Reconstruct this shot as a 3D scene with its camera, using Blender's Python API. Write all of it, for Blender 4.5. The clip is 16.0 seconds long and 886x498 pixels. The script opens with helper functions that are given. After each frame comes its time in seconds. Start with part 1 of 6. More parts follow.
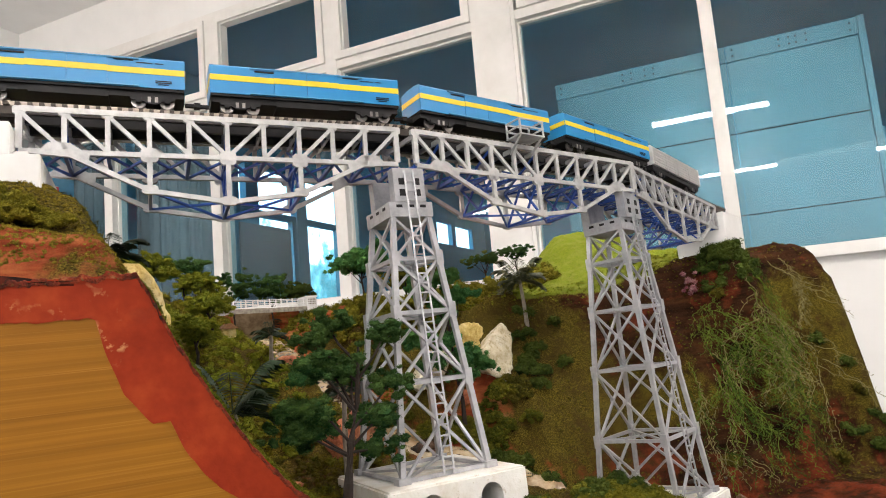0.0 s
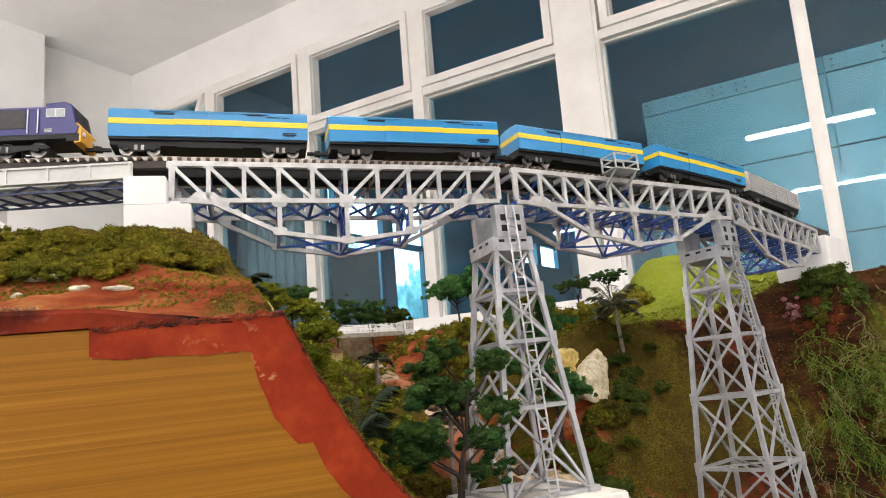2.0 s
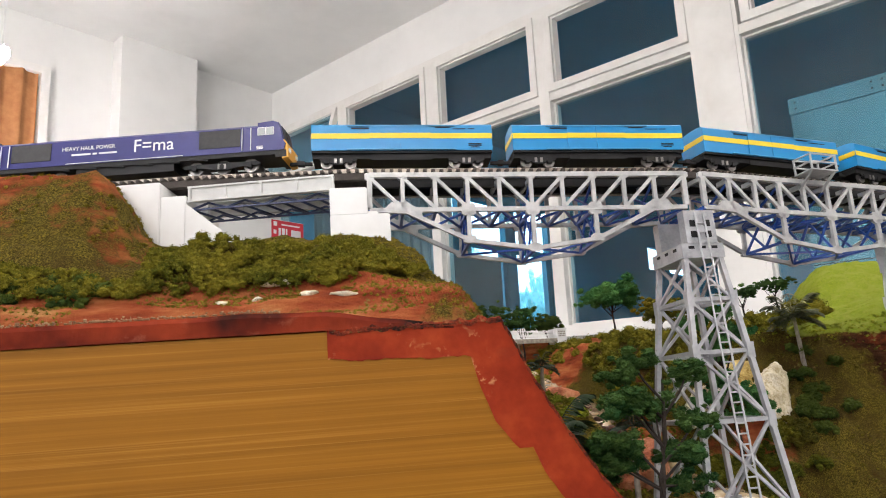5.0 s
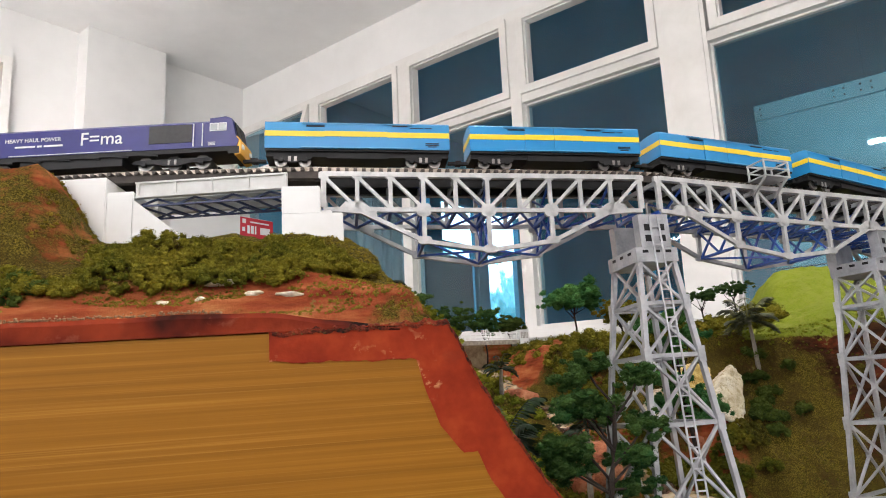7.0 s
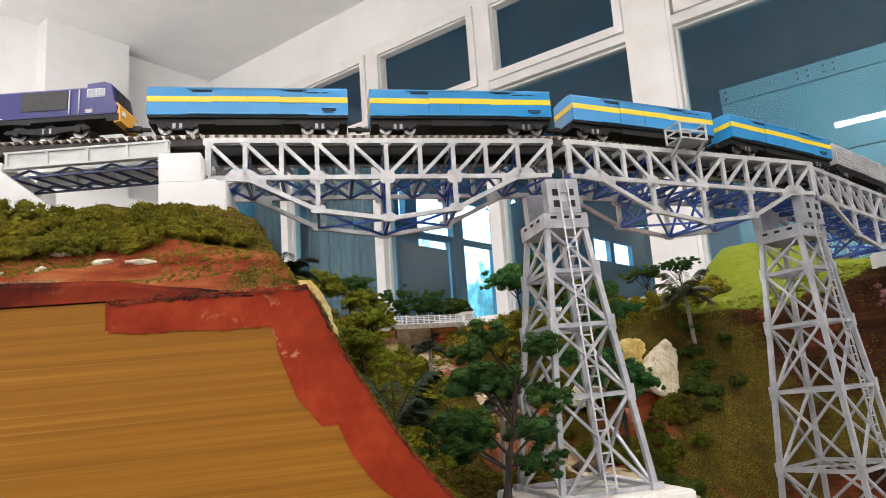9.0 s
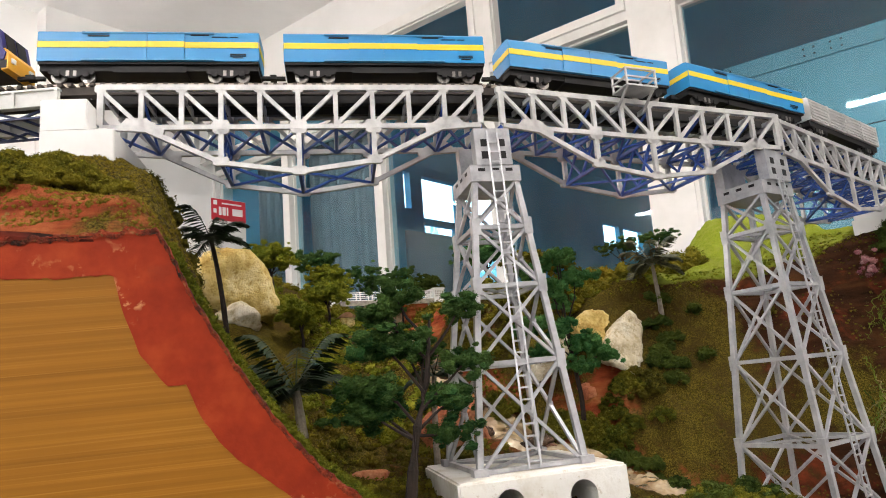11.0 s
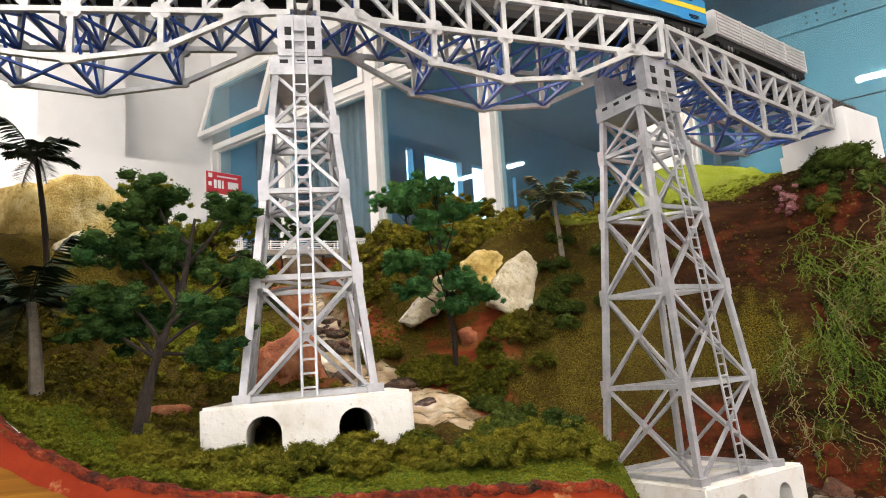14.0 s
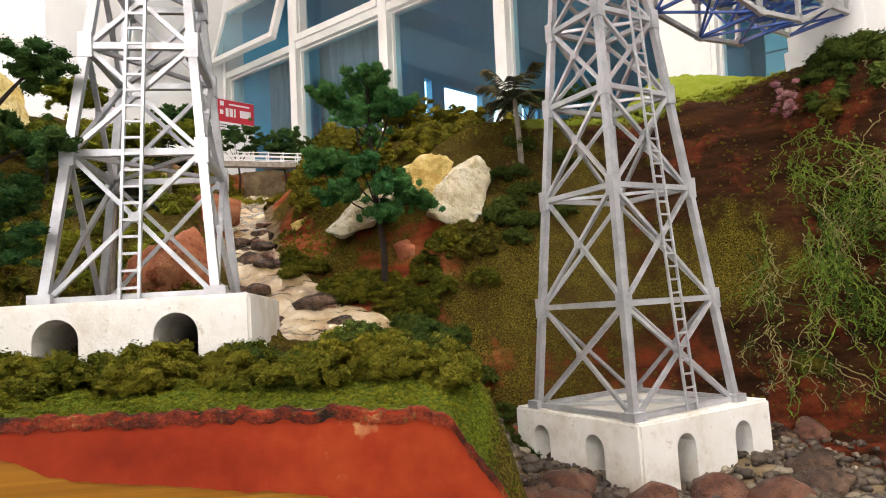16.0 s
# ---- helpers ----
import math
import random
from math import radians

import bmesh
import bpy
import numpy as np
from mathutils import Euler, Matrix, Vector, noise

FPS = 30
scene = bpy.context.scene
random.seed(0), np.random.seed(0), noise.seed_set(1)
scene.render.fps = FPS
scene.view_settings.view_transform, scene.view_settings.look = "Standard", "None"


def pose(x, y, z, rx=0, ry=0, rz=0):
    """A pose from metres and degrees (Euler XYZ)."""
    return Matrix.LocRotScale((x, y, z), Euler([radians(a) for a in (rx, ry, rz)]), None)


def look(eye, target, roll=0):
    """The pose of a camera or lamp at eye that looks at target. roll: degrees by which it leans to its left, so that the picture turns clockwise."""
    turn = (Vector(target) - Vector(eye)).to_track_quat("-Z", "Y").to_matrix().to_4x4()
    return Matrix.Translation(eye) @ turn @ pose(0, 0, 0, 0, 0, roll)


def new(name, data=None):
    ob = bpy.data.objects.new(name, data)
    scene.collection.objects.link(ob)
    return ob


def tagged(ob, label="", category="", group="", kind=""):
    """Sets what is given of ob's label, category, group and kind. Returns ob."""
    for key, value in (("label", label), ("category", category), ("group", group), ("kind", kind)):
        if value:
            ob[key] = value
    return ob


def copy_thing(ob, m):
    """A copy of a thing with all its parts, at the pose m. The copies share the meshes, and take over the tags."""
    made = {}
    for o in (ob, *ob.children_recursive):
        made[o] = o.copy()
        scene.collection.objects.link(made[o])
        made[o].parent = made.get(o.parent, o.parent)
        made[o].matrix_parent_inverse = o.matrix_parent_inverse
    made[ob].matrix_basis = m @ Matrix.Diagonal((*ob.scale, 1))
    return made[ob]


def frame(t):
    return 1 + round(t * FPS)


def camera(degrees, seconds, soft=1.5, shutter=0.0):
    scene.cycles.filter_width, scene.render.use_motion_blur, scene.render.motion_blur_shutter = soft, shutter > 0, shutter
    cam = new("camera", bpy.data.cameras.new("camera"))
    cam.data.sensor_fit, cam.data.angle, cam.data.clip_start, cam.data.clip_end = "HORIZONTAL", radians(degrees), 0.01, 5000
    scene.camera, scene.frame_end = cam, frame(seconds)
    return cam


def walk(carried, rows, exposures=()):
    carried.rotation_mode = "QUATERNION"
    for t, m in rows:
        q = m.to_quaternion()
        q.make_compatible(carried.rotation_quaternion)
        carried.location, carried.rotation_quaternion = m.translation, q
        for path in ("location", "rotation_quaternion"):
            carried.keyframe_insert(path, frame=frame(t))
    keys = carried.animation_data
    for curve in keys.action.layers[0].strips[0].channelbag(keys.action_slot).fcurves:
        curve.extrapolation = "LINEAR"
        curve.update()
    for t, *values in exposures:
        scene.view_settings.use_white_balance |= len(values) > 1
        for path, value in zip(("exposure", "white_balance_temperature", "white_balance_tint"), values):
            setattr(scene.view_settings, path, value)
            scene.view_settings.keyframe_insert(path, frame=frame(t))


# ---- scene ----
cam = camera(66.7, 16.0, soft=1.0)
PATH = [
    (0, (0.081, -0.533, 1.083), (0.88, 1.271, 1.412), -7.0),
    (0.5, (0.074, -0.542, 1.085), (0.824, 1.274, 1.459), -6.9),
    (1, (0.071, -0.547, 1.088), (0.771, 1.285, 1.479), -6.9),
    (1.5, (0.061, -0.555, 1.089), (0.703, 1.295, 1.492), -6.6),
    (2, (0.053, -0.564, 1.09), (0.622, 1.309, 1.504), -6.4),
    (2.5, (0.039, -0.573, 1.09), (0.481, 1.328, 1.528), -5.9),
    (3, (0.025, -0.574, 1.089), (0.371, 1.345, 1.534), -5.4),
    (3.5, (0.009, -0.562, 1.089), (0.246, 1.374, 1.53), -5.0),
    (6, (-0.007, -0.557, 1.098), (0.235, 1.37, 1.576), -3.8),
    (6.5, (-0.001, -0.558, 1.098), (0.266, 1.367, 1.57), -3.8),
    (7, (0.01, -0.554, 1.096), (0.318, 1.368, 1.555), -4.1),
    (7.5, (0.02, -0.544, 1.091), (0.354, 1.377, 1.533), -4.4),
    (8, (0.045, -0.537, 1.083), (0.403, 1.382, 1.515), -5.2),
    (8.5, (0.065, -0.534, 1.08), (0.432, 1.383, 1.516), -5.6),
    (11, (0.16, -0.493, 1.056), (0.486, 1.439, 1.46), -5.8),
    (11.5, (0.186, -0.476, 1.046), (0.502, 1.458, 1.446), -6.1),
    (12, (0.215, -0.465, 1.04), (0.506, 1.478, 1.414), -6.1),
    (12.5, (0.241, -0.462, 1.034), (0.522, 1.487, 1.386), -5.5),
    (13, (0.267, -0.458, 1.026), (0.54, 1.487, 1.399), -5.3),
    (13.5, (0.289, -0.452, 1.017), (0.56, 1.495, 1.384), -5.5),
    (14, (0.313, -0.438, 1.005), (0.594, 1.51, 1.359), -5.0),
    (14.5, (0.333, -0.424, 0.996), (0.606, 1.528, 1.337), -4.5),
    (15, (0.355, -0.41, 0.987), (0.608, 1.548, 1.304), -4.6),
    (15.5, (0.382, -0.381, 0.984), (0.598, 1.589, 1.254), -4.4),
    (16, (0.402, -0.358, 0.983), (0.602, 1.625, 1.159), -3.7),
]
walk(cam, [(t, look(eye, target, roll)) for t, eye, target, roll in PATH], [(0, 0.50, 6370, 10), (3, 0.50, 6270, 10), (6, 0.43, 6080, 10), (8.5, 0.42, 6080, 10), (11.5, 0.60, 6350, 10), (16, 0.78, 6370, 10)])
# ---- world and light ----
world = bpy.data.worlds.new("world")
scene.world = world
world.use_nodes = True
wn = world.node_tree.nodes
sky = wn.new("ShaderNodeTexSky")
sky.sky_type = "NISHITA"
sky.sun_disc = False
sky.sun_elevation = radians(38)
sky.sun_rotation = radians(60)
wn["Background"].inputs["Strength"].default_value = 0.05
world.node_tree.links.new(sky.outputs["Color"], wn["Background"].inputs["Color"])


def area(name, eye, target, sx, sy, power, colour=(1, 1, 1)):
    lamp = bpy.data.lights.new(name, "AREA")
    lamp.shape, lamp.size, lamp.size_y, lamp.energy, lamp.color = "RECTANGLE", sx, sy, power, colour
    ob = new(name, lamp)
    ob.matrix_world = look(eye, target)
    return ob


# ---- materials ----
class Nodes:
    """A small builder for node materials."""

    def __init__(self, name):
        self.mat = bpy.data.materials.new(name)
        self.mat.use_nodes = True
        self.tree = self.mat.node_tree
        self.bsdf = self.tree.nodes["Principled BSDF"]
        self.coord = self.add("ShaderNodeTexCoord").outputs["Object"]

    def add(self, kind, **values):
        node = self.tree.nodes.new(kind)
        for key, value in values.items():
            node.inputs[key.replace("_", " ")].default_value = value
        return node

    def link(self, a, b):
        self.tree.links.new(a, b)
        return self

    def noise(self, scale, detail=4.0, rough=0.6, vector=None):
        node = self.add("ShaderNodeTexNoise", Scale=scale, Detail=detail, Roughness=rough)
        self.link(vector or self.coord, node.inputs["Vector"])
        return node.outputs["Fac"]

    def ramp(self, fac, stops):
        node = self.add("ShaderNodeValToRGB")
        while len(node.color_ramp.elements) < len(stops):
            node.color_ramp.elements.new(0.5)
        for el, (at, col) in zip(node.color_ramp.elements, stops):
            el.position = at
            el.color = (*col, 1) if len(col) == 3 else col
        self.link(fac, node.inputs["Fac"])
        return node.outputs["Color"]

    def mix(self, fac, a, b, mode="MIX"):
        node = self.add("ShaderNodeMix")
        node.data_type, node.blend_type = "RGBA", mode
        for value, socket in ((fac, node.inputs[0]), (a, node.inputs[6]), (b, node.inputs[7])):
            if isinstance(value, bpy.types.NodeSocket):
                self.link(value, socket)
            elif isinstance(value, (int, float)):
                socket.default_value = value
            else:
                socket.default_value = (*value, 1)
        return node.outputs[2]

    def maths(self, op, a, b=0.0):
        node = self.add("ShaderNodeMath")
        node.operation = op
        for value, socket in ((a, node.inputs[0]), (b, node.inputs[1])):
            if isinstance(value, bpy.types.NodeSocket):
                self.link(value, socket)
            else:
                socket.default_value = value
        return node.outputs[0]

    def bump(self, height, strength=0.3, distance=0.001):
        node = self.add("ShaderNodeBump", Strength=strength, Distance=distance)
        self.link(height, node.inputs["Height"])
        self.link(node.outputs["Normal"], self.bsdf.inputs["Normal"])
        return self

    def colour(self, socket):
        self.link(socket, self.bsdf.inputs["Base Color"])
        return self

    def set(self, rough=0.5, metal=0.0, spec=0.5):
        self.bsdf.inputs["Roughness"].default_value = rough
        self.bsdf.inputs["Metallic"].default_value = metal
        self.bsdf.inputs["Specular IOR Level"].default_value = spec
        return self


def plain(name, a, b, scale, rough=0.5, metal=0.0, spec=0.5, bump=0.15, distance=0.0004, lo=0.35, hi=0.7):
    """Two tones mixed by noise at two scales, with fine relief."""
    m = Nodes(name)
    n1, n2 = m.noise(scale), m.noise(scale * 7, 3)
    c = m.ramp(n1, [(lo, a), (hi, b)])
    c = m.mix(m.ramp(n2, [(0.35, (0, 0, 0)), (0.75, (0.35, 0.35, 0.35))]), c, b)
    m.colour(c).bump(n2, bump, distance).set(rough, metal, spec)
    return m.mat


def emit(name, colour, strength):
    m = Nodes(name)
    m.bsdf.inputs["Base Color"].default_value = (*colour, 1)
    m.bsdf.inputs["Emission Color"].default_value = (*colour, 1)
    m.bsdf.inputs["Emission Strength"].default_value = strength
    return m.mat


STEEL = plain("grey_bridge_paint", (0.32, 0.32, 0.32), (0.54, 0.54, 0.53), 60, 0.42, 0.25)
STEEL_T = plain("silver_tower_paint", (0.31, 0.315, 0.33), (0.52, 0.525, 0.545), 60, 0.36, 0.45)
BLUE = plain("blue_brace_paint", (0.012, 0.05, 0.26), (0.025, 0.09, 0.38), 80, 0.35)
ps = Nodes("white_pier_paint")
ps1, ps2, ps3 = ps.noise(22, 5, 0.7), ps.noise(120, 5, 0.75), ps.noise(700, 2)
ps_c = ps.ramp(ps1, [(0.34, (0.60, 0.55, 0.46)), (0.5, (0.76, 0.74, 0.69)), (0.7, (0.82, 0.81, 0.78))])
ps_c = ps.mix(ps.ramp(ps2, [(0.60, (0, 0, 0)), (0.70, (0.7, 0.7, 0.7))]), ps_c, (0.42, 0.33, 0.22))
ps.colour(ps_c).bump(ps.maths("ADD", ps2, ps.maths("MULTIPLY", ps3, 0.3)), 0.5, 0.0012).set(0.75, 0, 0.2)
PLASTER = ps.mat
NAVY = plain("dark_navy_paint", (0.006, 0.014, 0.06), (0.012, 0.028, 0.11), 80, 0.4)
DARK = plain("black_plastic", (0.005, 0.005, 0.006), (0.014, 0.013, 0.013), 90, 0.55, spec=0.3)
SLEEPER = plain("sleeper_brown", (0.025, 0.018, 0.014), (0.05, 0.038, 0.03), 120, 0.7)
RAIL = plain("rail_metal", (0.20, 0.16, 0.13), (0.32, 0.28, 0.24), 90, 0.35, 0.8)
WALLP = plain("white_wall_paint", (0.70, 0.70, 0.69), (0.80, 0.80, 0.79), 1.2, 0.75, bump=0.1, distance=0.002)
FRAMEP = plain("cream_frame_paint", (0.66, 0.65, 0.62), (0.78, 0.77, 0.75), 3, 0.45, bump=0.1, distance=0.001)
# ---- small builders ----
Z = Vector((0, 0, 1))


def part(name, bm, material, parent, label=""):
    """Links a bmesh as one mesh object under a thing or a part."""
    me = bpy.data.meshes.new(name)
    bm.to_mesh(me)
    bm.free()
    return part_of(name, me, material, parent, label)


def part_of(name, me, material, parent, label="", at=None):
    if material and not me.materials:
        me.materials.append(material)
    ob = new(name, me)
    ob.parent = parent
    if at is not None:
        ob.matrix_local = at
    if label:
        ob["label"] = label
    return ob


def thing(name, label, category, at=None, group="", kind=""):
    ob = new(name)
    ob.empty_display_size = 0.01
    tagged(ob, label, category, group, kind)
    if at is not None:
        ob.matrix_world = at
    return ob


def solid(name, bm, material, label, category="", group="", kind="", at=None):
    """A thing that is one mesh."""
    ob = part(name, bm, material, None)
    tagged(ob, label, category, group, kind)
    if at is not None:
        ob.matrix_world = at
    return ob


def hexa(bm, low, high):
    """A box-like solid from two rings of four corners."""
    a = [bm.verts.new(p) for p in low]
    b = [bm.verts.new(p) for p in high]
    n = len(a)
    bm.faces.new(a[::-1])
    bm.faces.new(b)
    for i in range(n):
        bm.faces.new((a[i], a[(i + 1) % n], b[(i + 1) % n], b[i]))


def box(bm, lo, hi, m=None):
    x0, y0, z0 = lo
    x1, y1, z1 = hi
    pts = [Vector(p) for p in ((x0, y0, z0), (x1, y0, z0), (x1, y1, z0), (x0, y1, z0), (x0, y0, z1), (x1, y0, z1), (x1, y1, z1), (x0, y1, z1))]
    if m is not None:
        pts = [m @ p for p in pts]
    hexa(bm, pts[:4], pts[4:])


def beam(bm, p, q, w, h, up=Z):
    """A bar from p to q, w wide across and h along up."""
    p, q = Vector(p), Vector(q)
    d = (q - p).normalized()
    s = d.cross(up)
    if s.length < 1e-4:
        s = d.cross(Vector((1, 0, 0)))
    s.normalize()
    u = s.cross(d)
    ring = [(-w / 2, -h / 2), (w / 2, -h / 2), (w / 2, h / 2), (-w / 2, h / 2)]
    hexa(bm, [p + s * a + u * b for a, b in ring], [q + s * a + u * b for a, b in ring])


def tube(bm, pts, radii, sides=6):
    """A round tapered tube along a line of points."""
    rings = []
    for i, p in enumerate(pts):
        a, b = pts[max(i - 1, 0)], pts[min(i + 1, len(pts) - 1)]
        d = (b - a).normalized()
        s = d.cross(Z if abs(d.z) < 0.95 else Vector((1, 0, 0))).normalized()
        u = s.cross(d)
        rings.append([bm.verts.new(p + (s * math.cos(k * math.tau / sides) + u * math.sin(k * math.tau / sides)) * radii[i]) for k in range(sides)])
    for r, t in zip(rings, rings[1:]):
        for k in range(sides):
            bm.faces.new((r[k], r[(k + 1) % sides], t[(k + 1) % sides], t[k]))
    bm.faces.new(rings[0][::-1])
    bm.faces.new(rings[-1])


def prism(bm, outline, y0, y1, m=None):
    """An outline in x, z pushed from y0 to y1."""
    a = [Vector((x, y0, z)) for x, z in outline]
    b = [Vector((x, y1, z)) for x, z in outline]
    if m is not None:
        a, b = [m @ p for p in a], [m @ p for p in b]
    hexa(bm, b, a)


def one(fn, *args, **kw):
    bm = bmesh.new()
    fn(bm, *args, **kw)
    return bm


def smooth(ob):
    for p in ob.data.polygons:
        p.use_smooth = True
    return ob


# ---- bridge ----
SPAN, WIDE, PANELS = 0.285, 0.055, 10
DEEP = 0.034  # between the top and lower chords


def arch_z(k):
    """Depth of the bowed bottom chord at a tenth k of the span."""
    return {1: -DEEP, 3: -0.062, 5: -0.070, 7: -0.062, 9: -DEEP}[k]


def plate(bm, x, z, rx, rz, y, cut=0.35):
    """A gusset plate with its corners cut, in the plane of a truss."""
    c, d = rx * cut, rz * cut
    out = [(x - rx + c, z - rz), (x + rx - c, z - rz), (x + rx, z - rz + d), (x + rx, z + rz - d), (x + rx - c, z + rz), (x - rx + c, z + rz), (x - rx, z + rz - d), (x - rx, z - rz + d)]
    prism(bm, out, y - 0.0016, y + 0.0016)


def bridge_span(at):
    ob = thing("truss_bridge_span", "light grey model truss bridge span with bowed lower chord", "bridge span", at, "spans of the bridge")
    step = SPAN / PANELS
    for side, y in ((-1, 0.0), (1, WIDE)):
        part("top_chord", one(beam, (0, y, -0.0022), (SPAN, y, -0.0022), 0.0042, 0.0044), STEEL, ob)
        part("lower_chord", one(beam, (0, y, -DEEP), (SPAN, y, -DEEP), 0.0036, 0.0038), STEEL, ob)
        for i in range(PANELS + 1):
            w = 0.0046 if i in (0, PANELS) else 0.0036
            part("post", one(beam, (i * step, y, -0.0044), (i * step, y, -DEEP + 0.0019), w, 0.0034, Vector((0, 1, 0))), STEEL, ob)
        for i in range(PANELS):
            a, b = (i, i + 1) if i < PANELS // 2 else (i + 1, i)
            part("diagonal", one(beam, (a * step, y, -0.004), (b * step, y, -DEEP + 0.001), 0.0030, 0.0028, Vector((0, 1, 0))), STEEL, ob)
        ks = (1, 3, 5, 7, 9)
        for a, b in zip(ks, ks[1:]):
            part("bowed_chord", one(beam, (a * step, y, arch_z(a)), (b * step, y, arch_z(b)), 0.0036, 0.0036), STEEL, ob)
        for k in (3, 5, 7):
            part("hanger", one(beam, (k * step, y, -DEEP), (k * step, y, arch_z(k)), 0.0038, 0.0032, Vector((0, 1, 0))), STEEL, ob)
            part("gusset_plate", one(plate, k * step, -DEEP, 0.0062, 0.0056, y), STEEL, ob)
            part("gusset_plate", one(plate, k * step, arch_z(k) + 0.001, 0.0058, 0.0034, y), STEEL, ob)
        for k, s in ((0.85, 1), (PANELS - 0.85, -1)):
            bm = bmesh.new()
            x = k * step
            out = [(x - s * 0.014, -DEEP - 0.002), (x - s * 0.006, -DEEP + 0.007), (x + s * 0.008, -DEEP + 0.007), (x + s * 0.021, -DEEP - 0.002), (x + s * 0.020, -DEEP - 0.0068), (x + s * 0.009, -DEEP - 0.0036)]
            prism(bm, out if s > 0 else out[::-1], y - 0.0017, y + 0.0017)
            part("gusset_plate", bm, STEEL, ob)
        for i in range(PANELS + 1):
            part("gusset_plate", one(plate, i * step, -0.0032, 0.0042, 0.0030, y), STEEL, ob)
    # blue bracing between the two trusses
    for i in range(PANELS + 1):
        x = i * step
        part("floor_beam", one(beam, (x, 0.002, -DEEP), (x, WIDE - 0.002, -DEEP), 0.0026, 0.003), BLUE, ob, "dark blue cross beam")
        part("deck_beam", one(beam, (x, 0.002, -0.006), (x, WIDE - 0.002, -0.006), 0.0026, 0.004), STEEL, ob)
        if i % 2:
            for a, b in (((0, -0.008), (WIDE, -DEEP)), ((WIDE, -0.008), (0, -DEEP))):
                part("sway_brace", one(beam, (x, a[0], a[1]), (x, b[0], b[1]), 0.0018, 0.0018), BLUE, ob, "dark blue sway brace")
    for i in range(PANELS):
        for a, b in ((0, WIDE), (WIDE, 0)):
            part("lateral_brace", one(beam, (i * step, a, -DEEP - 0.001), ((i + 1) * step, b, -DEEP - 0.001), 0.0018, 0.0018), BLUE, ob, "dark blue lateral brace")
    for k in (3, 5, 7):
        x, zb = k * step, arch_z(k)
        part("bottom_strut", one(beam, (x, 0.001, zb), (x, WIDE - 0.001, zb), 0.0024, 0.0024), BLUE, ob, "dark blue strut")
        for a, b in ((0.001, WIDE / 2), (WIDE - 0.001, WIDE / 2)):
            part("sway_brace", one(beam, (x, a, zb), (x, b, -DEEP), 0.0018, 0.0018), BLUE, ob, "dark blue sway brace")
            part("sway_brace", one(beam, (x, a, -DEEP), (x, b, zb), 0.0018, 0.0018), BLUE, ob, "dark blue sway brace")
    for a, b in ((3, 5), (5, 7)):
        for y0, y1 in ((0, WIDE), (WIDE, 0)):
            part("bottom_lateral", one(beam, (a * step, y0, arch_z(a)), (b * step, y1, arch_z(b)), 0.0018, 0.0018), BLUE, ob, "dark blue lateral brace")
    for y in (WIDE / 2 - 0.011, WIDE / 2 + 0.011):
        part("stringer", one(beam, (0, y, -0.0045), (SPAN, y, -0.0045), 0.004, 0.007), DARK, ob, "dark stringer")
    return ob


GRADE = 1.72
SPANS = [pose(0, 0, 1.3000, 0, GRADE, 0), pose(0.303, 0.0005, 1.2905, 0, GRADE * 1.3, 10.7), pose(0.590, 0.059, 1.2765, 0, GRADE * 2, 28)]
first_span = bridge_span(SPANS[0])
for m in SPANS[1:]:
    copy_thing(first_span, m)


